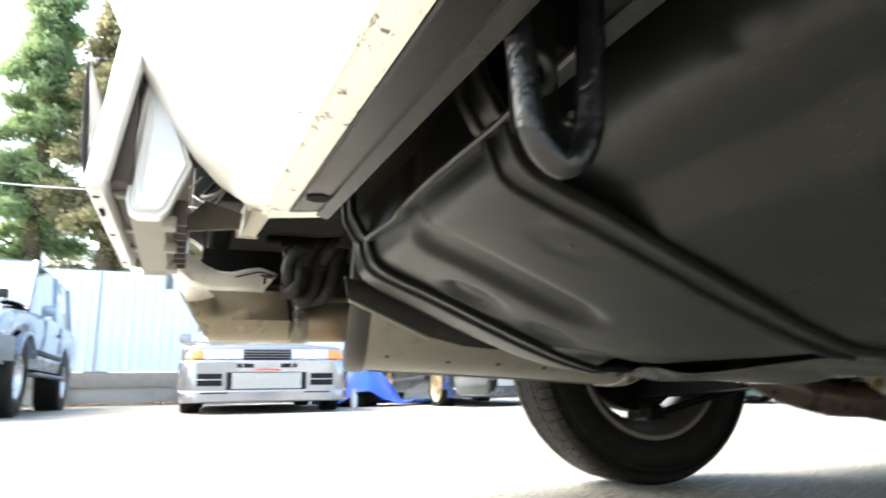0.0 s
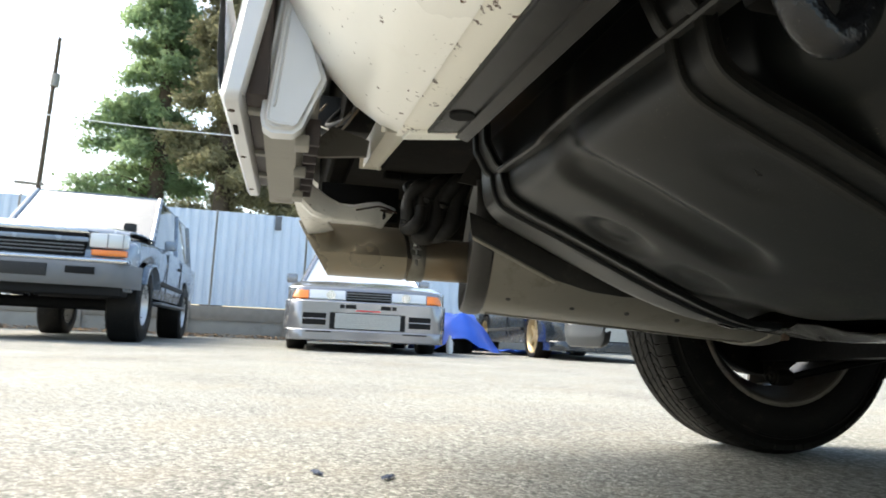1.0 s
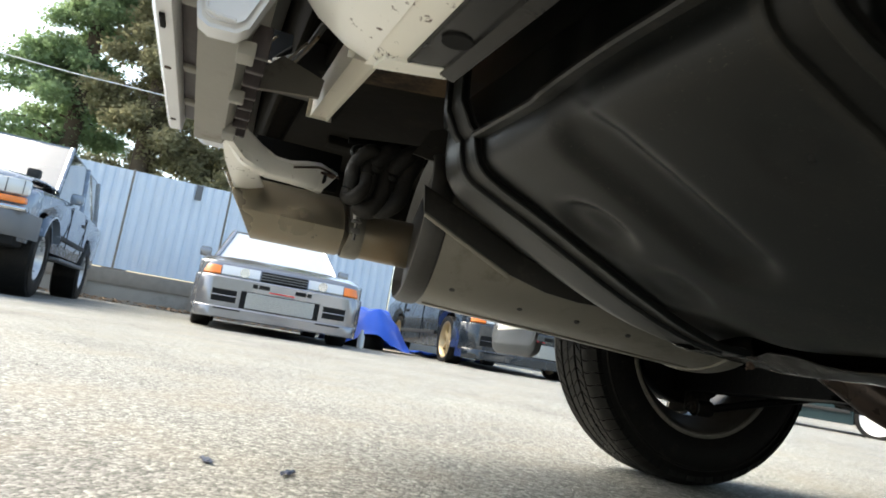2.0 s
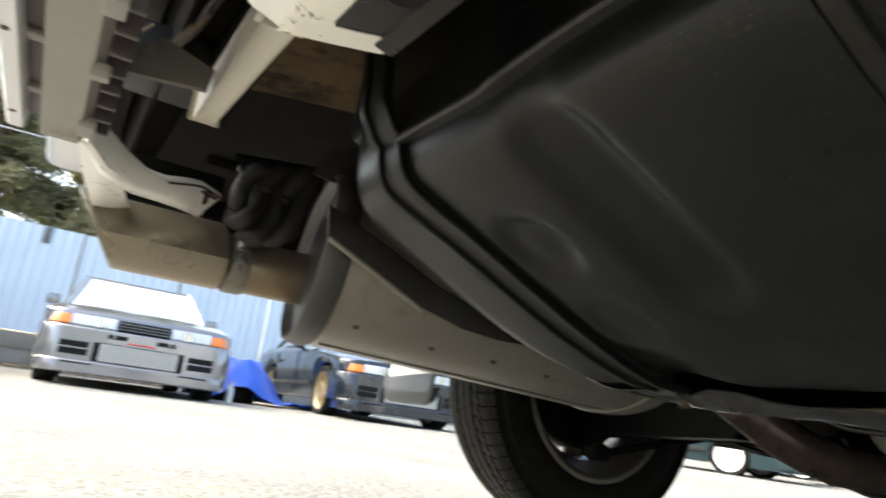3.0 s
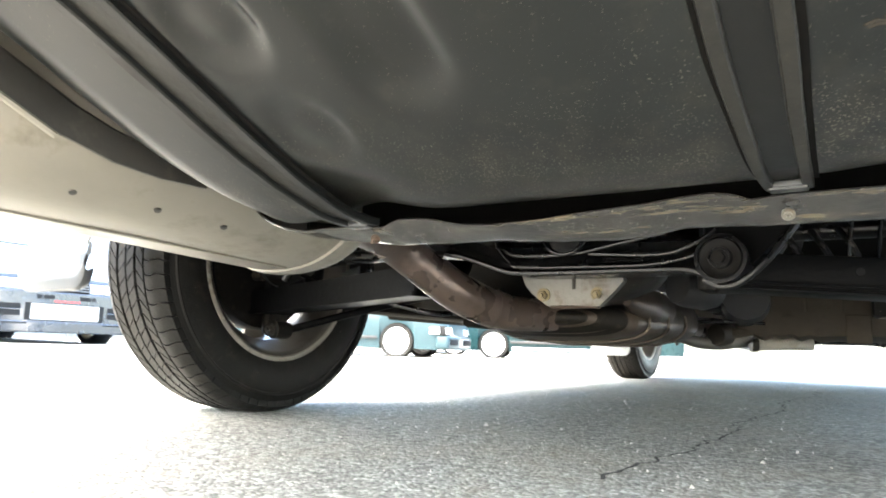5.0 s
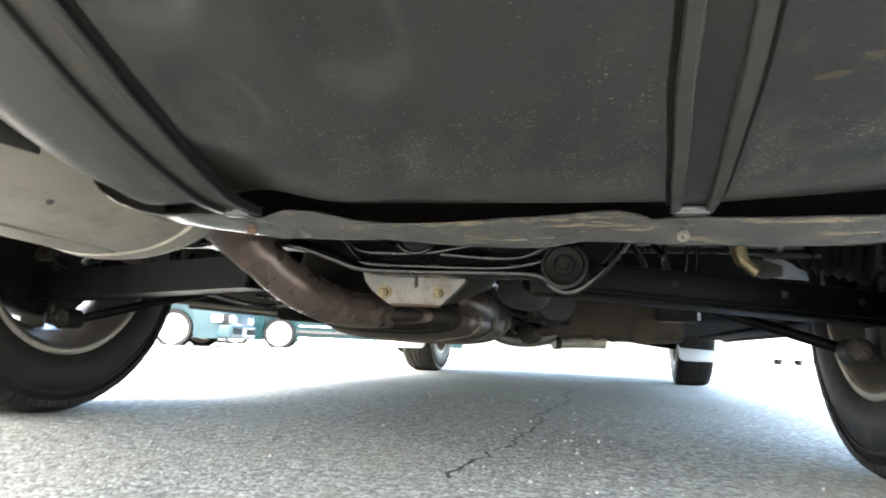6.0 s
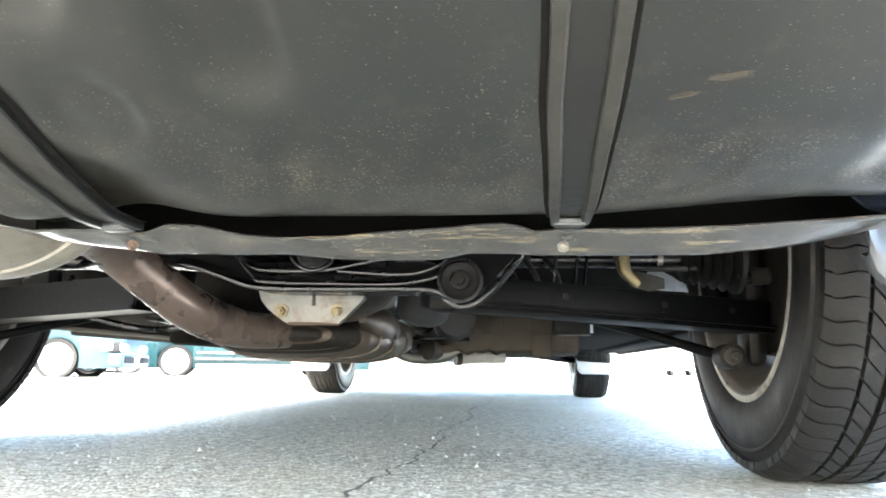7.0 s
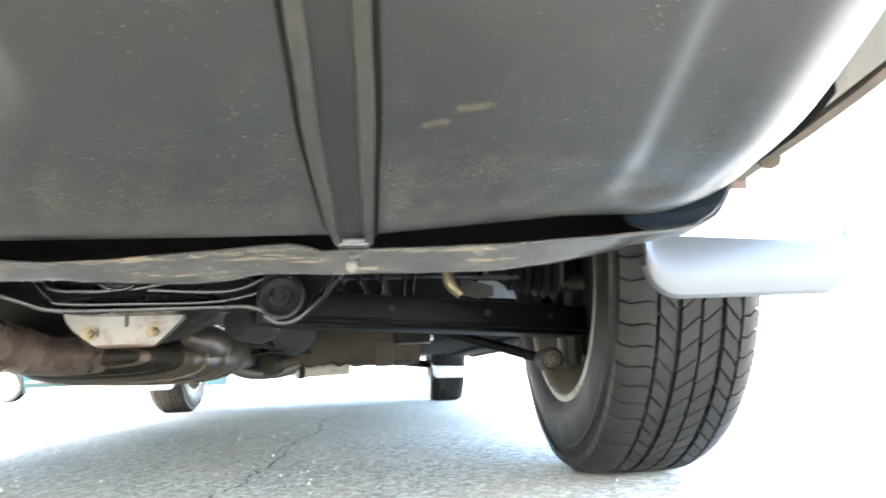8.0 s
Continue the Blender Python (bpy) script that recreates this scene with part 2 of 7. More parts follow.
RUBBER = material("rubber", (0.018, 0.018, 0.018), 0.5, spread=0.25, bump=0.2, spec=0.2)
TYRE = material("tyre_rubber", (0.0095, 0.0090, 0.0082), 0.5, spread=0.3, scale=30, bump=0.3, bump_scale=180, dirt=(0.030, 0.026, 0.021), dirt_amount=0.44, dirt_scale=22, hard=0.2, specks=(0.14, 0.125, 0.1), speck_scale=300, speck_cut=0.735, spec=0.14)
RIM = material("wheel_silver", (0.10, 0.092, 0.08), 0.42, metal=0.4, spread=0.2, bump=0.15, dirt=(0.06, 0.05, 0.038), dirt_amount=0.52, dirt_scale=14, hard=0.25)
RIMEDGE = material("scuffed_rim_edge", (0.25, 0.23, 0.195), 0.45, metal=0.5, spread=0.3, bump=0.3, dirt=(0.12, 0.098, 0.07), dirt_amount=0.48, dirt_scale=36)
# brown plastic with the shade of the bumper gap in its colour
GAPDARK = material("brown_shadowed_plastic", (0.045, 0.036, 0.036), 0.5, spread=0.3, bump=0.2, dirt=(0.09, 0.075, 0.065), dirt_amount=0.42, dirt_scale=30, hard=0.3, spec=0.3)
SURFRUST = material("surface_rust", (0.085, 0.058, 0.034), 0.85, spread=0.4, scale=20, bump=0.4, dirt=(0.012, 0.010, 0.009), dirt_amount=0.52, dirt_scale=22, hard=0.2, spec=0.1)
CARRIER = material("grimy_black_casting", (0.008, 0.0073, 0.0064), 0.5, spread=0.35, bump=0.4, bump_scale=70, dirt=(0.028, 0.023, 0.017), dirt_amount=0.45, dirt_scale=30, hard=0.15, specks=(0.1, 0.08, 0.055), speck_scale=280, speck_cut=0.72, spec=0.1)
LOOP = material("scuffed_black_loop", (0.006, 0.006, 0.0065), 0.16, spread=0.5, scale=60, bump=0.5, bump_scale=240, dirt=(0.03, 0.028, 0.025), dirt_amount=0.40, dirt_scale=120, hard=0.2, specks=(0.12, 0.11, 0.1), speck_scale=700, speck_cut=0.72, spec=0.45)
SEAM = material("rubbed_seam", (0.020, 0.020, 0.019), 0.35, spread=0.4, bump=0.2, dirt=(0.045, 0.042, 0.036), dirt_amount=0.46, dirt_scale=60, hard=0.2, spec=0.35)
CHEEK = material("blue_black_sheet", (0.016, 0.020, 0.027), 0.22, spread=0.25, bump=0.1, dirt=(0.05, 0.055, 0.06), dirt_amount=0.42, dirt_scale=30, hard=0.3, spec=0.5)
CLIPSTEEL = material("dull_grey_steel", (0.035, 0.037, 0.039), 0.4, metal=0.5, spread=0.2, bump=0.2)
MUFFLER = material("aluminised_steel", (0.20, 0.187, 0.158), 0.42, metal=0.6, spread=0.22, scale=14, bump=0.15, dirt=(0.105, 0.090, 0.066), dirt_amount=0.475, dirt_scale=14, hard=0.22, specks=(0.075, 0.05, 0.035), speck_scale=190, speck_cut=0.735)
MUFFLER_END = material("sooty_steel", (0.019, 0.0175, 0.0155), 0.5, metal=0.0, spread=0.25, bump=0.2, dirt=(0.04, 0.034, 0.028), dirt_amount=0.48, dirt_scale=18, hard=0.3)
TAILPIPE = material("heat_tinted_steel", (0.23, 0.20, 0.15), 0.30, metal=0.65, spread=0.15, scale=9, bump=0.1, dirt=(0.22, 0.135, 0.06), dirt_amount=0.45, dirt_scale=9, hard=0.35, dirt_band=(2, 0.325, 0.29, 0.12))
PIPE = material("brown_exhaust_pipe", (0.102, 0.076, 0.062), 0.28, metal=0.5, spread=0.35, scale=22, bump=0.2, dirt=(0.050, 0.033, 0.026), dirt_amount=0.48, dirt_scale=26, hard=0.25, specks=(0.30, 0.25, 0.20), speck_scale=300, speck_cut=0.755)
ALLOY = material("cast_aluminium", (0.14, 0.136, 0.124), 0.42, metal=0.5, spread=0.25, bump=0.4, bump_scale=120, dirt=(0.075, 0.062, 0.046), dirt_amount=0.46, dirt_scale=34, hard=0.15, specks=(0.05, 0.04, 0.03), speck_scale=260, speck_cut=0.70)
SHIELD = material("heat_shield_steel", (0.060, 0.049, 0.038), 0.42, metal=0.35, spread=0.4, bump=0.5, bump_scale=40, dirt=(0.034, 0.024, 0.017), dirt_amount=0.48, dirt_scale=26, hard=0.2, dirt_band=(1, 0.10, 0.0, 0.10), specks=(0.13, 0.115, 0.09), speck_scale=220, speck_cut=0.71, spec=0.35)
OILY = material("oily_cast_housing", (0.022, 0.0195, 0.016), 0.42, metal=0.2, spread=0.4, bump=0.45, bump_scale=70, dirt=(0.075, 0.06, 0.042), dirt_amount=0.455, dirt_scale=26, hard=0.15, specks=(0.16, 0.135, 0.095), speck_scale=260, speck_cut=0.71, spec=0.22)
BRASS = material("zinc_yellow_bolt", (0.13, 0.105, 0.055), 0.4, metal=0.6, spread=0.25, bump=0.2, dirt=(0.07, 0.057, 0.04), dirt_amount=0.46, dirt_scale=90)
RUST = material("rusty_bolt", (0.052, 0.030, 0.019), 0.75, spread=0.3, bump=0.5)
SUVRIM = material("bright_alloy_wheel", (0.62, 0.62, 0.61), 0.3, metal=0.6, spread=0.1, bump=0.05, dirt=(0.35, 0.34, 0.31), dirt_amount=0.4, dirt_scale=12)
WIRE = material("yellowed_wire", (0.12, 0.085, 0.045), 0.5, spread=0.15, bump=0.1)
MUDGUARD = material("grey_mudguard", (0.045, 0.049, 0.053), 0.35, spread=0.06, bump=0.05, dirt=(0.065, 0.065, 0.064), dirt_amount=0.42, dirt_scale=8, hard=0.3, spec=0.3)
FLAP = material("pale_grey_flap", (0.34, 0.36, 0.37), 0.5, spread=0.08, bump=0.05, dirt=(0.27, 0.26, 0.24), dirt_amount=0.42, dirt_scale=12, hard=0.3, spec=0.3)
GLASS = glass_material("window_glass", (0.10, 0.13, 0.13), 0.03, 0.25)
DUSTYGLASS = glass_material("dusty_windscreen", (0.10, 0.115, 0.12), 0.08, 0.1)
# pale base colour paints the bright sky's reflection into the coupe's glass
SKYGLASS = glass_material("sky_reflection_glass", (0.42, 0.46, 0.49), 0.05, 0.05)
LAMPGLASS = glass_material("headlamp_glass", (0.75, 0.78, 0.78), 0.12, 0.3)
ORANGE = material("amber_lens", (0.75, 0.20, 0.03), 0.2, spread=0.08, bump=0, coat=0.5)
REDLENS = material("red_lens", (0.45, 0.02, 0.02), 0.2, spread=0.08, bump=0, coat=0.5)
GUNMETAL = material("gunmetal_paint", (0.27, 0.27, 0.285), 0.2, metal=0.6, spread=0.05, bump=0.01, coat=0.8)
NIGHTBLUE = material("dark_blue_paint", (0.010, 0.015, 0.022), 0.25, spread=0.1, bump=0.02, coat=0.8, dirt=(0.016, 0.02, 0.026), dirt_amount=0.4, dirt_scale=4)
SUVPAINT = material("grey_blue_paint", (0.20, 0.24, 0.29), 0.25, metal=0.3, spread=0.06, bump=0.02, coat=0.8, dirt=(0.3, 0.31, 0.32), dirt_amount=0.4, dirt_scale=3)
TEAL = material("dark_teal_paint", (0.0060, 0.0205, 0.0225), 0.3, spread=0.15, bump=0.02, coat=0.1, spec=0.2)
PALETEAL = material("faded_teal_paint", (0.020, 0.040, 0.046), 0.35, spread=0.2, scale=3, bump=0.02, coat=0.15, dirt=(0.045, 0.065, 0.07), dirt_amount=0.45, dirt_scale=3, hard=0.3, spec=0.25)
WHITEPAINT = material("white_paint", (0.78, 0.78, 0.77), 0.25, spread=0.04, bump=0.02, coat=0.6)
CHROME = material("dull_chrome", (0.55, 0.55, 0.55), 0.18, metal=1.0, spread=0.1, bump=0.02)
GREYTRIM = material("grey_bumper_plastic", (0.13, 0.135, 0.14), 0.5, spread=0.1, bump=0.1)
MESHSILVER = material("intercooler_fins", (0.42, 0.42, 0.40), 0.45, metal=0.6, spread=0.2, scale=60, bump=0.6, bump_scale=200)
GOLD = material("gold_alloy", (0.42, 0.33, 0.19), 0.35, metal=0.6, spread=0.1, bump=0.03)
BUSHRUBBER = material("old_bush_rubber", (0.0050, 0.0046, 0.0040), 0.5, spread=0.35, bump=0.4, dirt=(0.012, 0.0105, 0.0085), dirt_amount=0.45, dirt_scale=50, spec=0.15)
PLATE = material("dusty_shield_plate", (0.030, 0.0285, 0.026), 0.5, spread=0.3, bump=0.2, dirt=(0.075, 0.068, 0.057), dirt_amount=0.47, dirt_scale=22, hard=0.25, spec=0.2)
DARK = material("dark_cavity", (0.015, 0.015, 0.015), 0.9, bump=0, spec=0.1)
FENCE = material("pale_blue_sheet", (0.62, 0.70, 0.79), 0.5, spread=0.08, scale=2.5, bump=0.05, dirt=(0.68, 0.72, 0.77), dirt_amount=0.45, dirt_scale=2, hard=0.3)
CONCRETE = material("weathered_concrete", (0.33, 0.315, 0.28), 0.9, spread=0.2, scale=4, bump=0.5, bump_scale=60, dirt=(0.16, 0.15, 0.13), dirt_amount=0.45, dirt_scale=2, hard=0.25)
WOOD = material("grey_timber", (0.26, 0.235, 0.20), 0.85, spread=0.25, scale=8, bump=0.4, bump_scale=40)
BARK = material("bark", (0.10, 0.075, 0.05), 0.95, spread=0.3, scale=14, bump=0.9, bump_scale=40)
LEAF = leaf_material("conifer_leaf", (0.26, 0.35, 0.18))
LEAF_BROWN = leaf_material("rusty_conifer_leaf", (0.30, 0.285, 0.165))
TARP = material("blue_tarpaulin", (0.02, 0.09, 0.50), 0.4, spread=0.2, scale=6, bump=0.5, bump_scale=14)
SCRAPE = material("tan_scrape", (0.027, 0.0245, 0.0205), 0.75, spread=0.7, scale=420, bump=0.4, spec=0.1)
# matte black of undersealed parts, and of strips that stand in for shade
UNDERSEAL_SHADE = material("black_underseal_and_shade", (0.0045, 0.0043, 0.004), 0.9, spread=0.3, bump=0.4, bump_scale=60, spec=0.05)
SCRAP = material("dark_blue_scrap", (0.03, 0.04, 0.075), 0.4, spread=0.3, bump=0.2)
STONE = material("pebble", (0.36, 0.34, 0.30), 0.85, spread=0.3, bump=0.3)
CRACK = material("crack_fill", (0.035, 0.032, 0.03), 0.95, bump=0.2)


# ---- mesh helpers ----
def mesh_object(name, bm, mat, smooth=True, angle=40):
    me = bpy.data.meshes.new(name)
    bmesh.ops.recalc_face_normals(bm, faces=bm.faces[:])
    if smooth:
        lim = radians(angle)
        for f in bm.faces:
            f.smooth = True
        for e in bm.edges:
            if len(e.link_faces) == 2 and e.calc_face_angle(0) > lim:
                e.smooth = False
    bm.to_mesh(me)
    bm.free()
    for m in mat if isinstance(mat, (list, tuple)) else [mat]:
        me.materials.append(m)
    return new(name, me)


def part(name, bm, mat, parent, label="", smooth=True, angle=40):
    ob = mesh_object(name, bm, mat, smooth, angle)
    ob.parent = parent
    if label:
        tagged(ob, label)
    return ob


def thing(name, label, category, m=None, group="", kind=""):
    ob = new(name)
    ob.empty_display_size = 0.1
    tagged(ob, label, category, group, kind)
    if m is not None:
        ob.matrix_world = m
    return ob


def add_box(bm, lo, hi, bevel=0.0, m=None, seg=2):
    """A box between two corners, its edges rounded, turned by m about the world."""
    lo, hi = Vector(lo), Vector(hi)
    r = bmesh.ops.create_cube(bm, size=1.0)
    vs = r["verts"]
    for v in vs:
        v.co = Vector((lo.x + (v.co.x + 0.5) * (hi.x - lo.x), lo.y + (v.co.y + 0.5) * (hi.y - lo.y), lo.z + (v.co.z + 0.5) * (hi.z - lo.z)))
    if m is not None:
        for v in vs:
            v.co = m @ v.co
    if bevel:
        es = list({e for v in vs for e in v.link_edges})
        bmesh.ops.bevel(bm, geom=es, offset=bevel, segments=seg, affect="EDGES", profile=0.5)
    return bm


def box(lo, hi, bevel=0.0, m=None, seg=2):
    return add_box(bmesh.new(), lo, hi, bevel, m, seg)


def add_grid(bm, rows, close_u=False, close_v=False):
    """Quads through a table of points: rows[i][j]."""
    vs = [[bm.verts.new(p) for p in r] for r in rows]
    nu, nv = len(rows), len(rows[0])
    for i in range(nu if close_u else nu - 1):
        for j in range(nv if close_v else nv - 1):
            a, b, c, d = vs[i][j], vs[i][(j + 1) % nv], vs[(i + 1) % nu][(j + 1) % nv], vs[(i + 1) % nu][j]
            if len({a, b, c, d}) == 4:
                bm.faces.new((a, b, c, d))
    return vs


def smooth_line(points, n=8):
    """Catmull-Rom through the points."""
    p = [Vector(q) for q in points]
    p = [p[0] * 2 - p[1]] + p + [p[-1] * 2 - p[-2]]
    out = []
    for i in range(1, len(p) - 2):
        for k in range(n):
            t = k / n
            a, b, c, d = p[i - 1], p[i], p[i + 1], p[i + 2]
            out.append(0.5 * ((2 * b) + (c - a) * t + (2 * a - 5 * b + 4 * c - d) * t * t + (3 * b - a - 3 * c + d) * t ** 3))
    out.append(p[-2])
    return out


def add_tube(bm, points, radius, sides=14, n=8, cap=True, flat=1.0, raw=False):
    """A round bar or pipe along a smooth line; radius may be a list, one for each given point."""
    line = [Vector(p) for p in points] if raw else smooth_line(points, n)
    rad = radius if isinstance(radius, (list, tuple)) else [radius] * len(points)
    rows = []
    up = Vector((0.13, 0.21, 0.97)).normalized()
    for i, c in enumerate(line):
        t = (line[min(i + 1, len(line) - 1)] - line[max(i - 1, 0)]).normalized()
        s = t.cross(up)
        if s.length < 0.05:
            s = t.cross(Vector((1, 0, 0)))
        s.normalize()
        u = s.cross(t)
        f = i / (len(line) - 1) * (len(rad) - 1)
        k = min(int(f), len(rad) - 2) if len(rad) > 1 else 0
        r = rad[k] + (rad[min(k + 1, len(rad) - 1)] - rad[k]) * (f - k)
        rows.append([c + (s * math.cos(a) + u * math.sin(a) * flat) * r for a in [2 * math.pi * j / sides for j in range(sides)]])
    vs = add_grid(bm, rows, close_v=True)
    if cap:
        bm.faces.new(vs[0])
        bm.faces.new(vs[-1])
    return bm


def tube(points, radius, sides=14, n=8, cap=True, flat=1.0, raw=False):
    return add_tube(bmesh.new(), points, radius, sides, n, cap, flat, raw)


def add_lathe(bm, profile, m=None, sides=48, closed=False, caps=True):
    """Turns (x along the axis, r) round the x axis."""
    rows = []
    for x, r in profile:
        rows.append([Vector((x, r * math.cos(a), r * math.sin(a))) for a in [2 * math.pi * j / sides for j in range(sides)]])
    if m is not None:
        rows = [[m @ p for p in r] for r in rows]
    vs = add_grid(bm, rows, close_u=closed, close_v=True)
    if caps and not closed:
        for r, (x, rr) in ((vs[0], profile[0]), (vs[-1], profile[-1])):
            if rr > 1e-5:
                bm.faces.new(r)
    return bm


def lathe(profile, m=None, sides=48, closed=False):
    return add_lathe(bmesh.new(), profile, m, sides, closed)


def thicken(bm, t):
    """Gives a sheet its thickness."""
    bmesh.ops.recalc_face_normals(bm, faces=bm.faces[:])
    bmesh.ops.solidify(bm, geom=bm.faces[:], thickness=t)
    return bm


def sheet(rows, t):
    bm = bmesh.new()
    add_grid(bm, rows)
    return thicken(bm, t)


def along(a, b):
    """A frame whose x axis runs from a to b."""
    a, b = Vector(a), Vector(b)
    return Matrix.Translation(a) @ (b - a).to_track_quat("X", "Z").to_matrix().to_4x4()


def add_bolt(bm, place, axis, r=0.008, h=0.007, washer=1.6):
    m = Matrix.Translation(place) @ Vector(axis).to_track_quat("X", "Z").to_matrix().to_4x4()
    add_lathe(bm, [(0, 0.0), (0, r * washer), (0.002, r * washer), (0.002, r * 0.9), (0.002, 0)], m, 16)
    add_lathe(bm, [(0.002, r), (0.002 + h * 0.85, r), (0.002 + h, r * 0.8), (0.002 + h, 0)], m, 6)
    add_lathe(bm, [(0.002 + h, r * 0.45), (0.004 + h * 1.4, r * 0.42), (0.004 + h * 1.4, 0)], m, 10)
    return bm


def bolt(place, axis, r=0.008, h=0.007, washer=1.6):
    return add_bolt(bmesh.new(), place, axis, r, h, washer)


# ---- ground ----
def ground_z(x, y):
    """The lot rises very gently towards the fence and falls a little ahead of the car."""
    k = min(1.0, max(0.0, (y - 4) / 4)) * min(1.0, max(0.0, (x + 11) / 2))
    return 0.008 * min(max(0.0, -x - 1.5), 12.0) * (1 - k) - 0.06 * k


def build_ground():
    xs = [-900, -300, -100, -40, -25, -16, -13.5] + [-13 + 0.5 * i for i in range(24)] + [-1 + 0.125 * i for i in range(25)] + [2.5, 3.5, 5, 8, 14, 30, 80, 300, 900]
    ys = [-900, -300, -100, -40, -20, -10, -6, -4, -3] + [-2 + 0.25 * i for i in range(26)] + [5, 6, 8, 10, 14, 20, 40, 100, 300, 900]
    bm = bmesh.new()
    add_grid(bm, [[(x, y, ground_z(x, y) + (0.003 * noise.noise((x * 1.7, y * 1.7, 0)) if abs(x) < 12 and abs(y) < 8 else 0)) for y in ys] for x in xs])
    g = mesh_object("ground", bm, ASPHALT)
    tagged(g, "worn grey asphalt of a car lot with pale aggregate", "ground", kind="structure")
    rng = random.Random(5)
    bm = bmesh.new()
    line = [(0.13, -0.25), (0.17, 0.27), (0.155, 0.6), (0.19, 0.95), (0.16, 1.38), (0.21, 1.75), (0.2, 2.2)]
    pts = smooth_line([(x, y, 0) for x, y in line], 40)
    left, right = [], []
    for i, p in enumerate(pts):
        j = 0.022 * noise.noise((p.y * 9, 0, 3)) + 0.014 * noise.noise((p.y * 30, 0, 5))
        w = 0.0012 + 0.0022 * rng.random()
        z = ground_z(p.x, p.y) + 0.0045
        left.append((p.x + j - w, p.y, z))
        right.append((p.x + j + w, p.y, z))
    add_grid(bm, [left, right])
    part("crack", bm, CRACK, g, "dark jagged crack in the asphalt")
    # loose grit on the asphalt
    bm = bmesh.new()
    verts, faces = [], []
    for i in range(2600):
        x = rng.uniform(-2.2, 1.3)
        y = rng.uniform(-1.9, 1.2)
        s = rng.uniform(0.0012, 0.0035) * (1.6 if rng.random() < 0.05 else 1)
        z = ground_z(x, y) + 0.003 * noise.noise((x * 1.7, y * 1.7, 0))
        b = len(verts)
        a0 = rng.random() * 6.28
        for k in range(4):
            a = a0 + k * 1.57
            verts.append((x + s * math.cos(a) * rng.uniform(0.7, 1.2), y + s * math.sin(a) * rng.uniform(0.7, 1.2), z - 0.001))
        verts.append((x, y, z + s * rng.uniform(0.6, 1.1)))
        faces += [(b + k, b + (k + 1) % 4, b + 4) for k in range(4)]
    me = bpy.data.meshes.new("grit")
    me.from_pydata(verts, [], faces)
    me.materials.append(STONE)
    grit = new("grit", me)
    tagged(grit, "loose pale grit scattered on the asphalt", "gravel", kind="stuff")


build_ground()


# ---- the car that the camera looks under ----
REAR_AXLE, FRONT_AXLE = 0.008, 2.74
WHEEL_R = 0.301

car = thing("car", "cream-white saloon car with worn black underside, parked on asphalt", "car")


def interp(table, v):
    """Straight lines through rows of (v, a, b, ...)."""
    if v <= table[0][0]:
        return table[0][1:]
    for p, q in zip(table, table[1:]):
        if v <= q[0]:
            f = (v - p[0]) / (q[0] - p[0])
            return tuple(a + (b - a) * f for a, b in zip(p[1:], q[1:]))
    return table[-1][1:]


def body_shell(sections, arches, arch_r, arch_z, sill, step=0.07, crown=0.03):
    """Lower body of a car along y: rows of y, half width at the sill, half width at the belt, belt height, half width and height of the
    deck above it. The lower edge rises over the wheels."""
    y0, y1 = sections[0][0], sections[-1][0]
    n = int((y1 - y0) / step) + 1
    ys = {y0 + (y1 - y0) * i / n for i in range(n + 1)}
    for a in arches:
        ys |= {a - arch_r * math.cos(k * math.pi / 14) for k in range(15)} | {a - arch_r - 0.002, a + arch_r + 0.002}
    rows = []
    for y in sorted(v for v in ys if y0 <= v <= y1):
        ws, wb, zb, wd, zd = interp(sections, y)
        low = sill(y)
        for a in arches:
            if abs(y - a) <= arch_r:
                low = max(low, arch_z + math.sqrt(max(0, arch_r ** 2 - (y - a) ** 2)))
        low = min(low, zb - 0.05)
        half = [(ws, low), (ws + (wb - ws) * 0.5 + 0.012, low + (zb - low) * 0.35), (wb + 0.01, low + (zb - low) * 0.7), (wb, zb), (wb - 0.015, zb + 0.02),
                (wd, zd), (wd * 0.6, zd + crown * 0.7), (0, zd + crown)]
        rows.append([(x, y, z) for x, z in half] + [(-x, y, z) for x, z in half[-2::-1]])
    bm = bmesh.new()
    vs = add_grid(bm, rows)
    bm.faces.new(vs[0])
    bm.faces.new(vs[-1])
    return bm


def greenhouse(rows):
    """Cabin from rows of (y, half width, z) rings: base ring first."""
    bm = bmesh.new()
    vs = [[bm.verts.new(p) for p in r] for r in rows]
    for a, b in zip(vs, vs[1:]):
        for i in range(4):
            bm.faces.new((a[i], a[(i + 1) % 4], b[(i + 1) % 4], b[i]))
    bm.faces.new(vs[-1])
    return bm


def ring(y0, y1, w0, w1, z0, z1):
    return [(-w0, y0, z0), (w0, y0, z0), (w1, y1, z1), (-w1, y1, z1)]


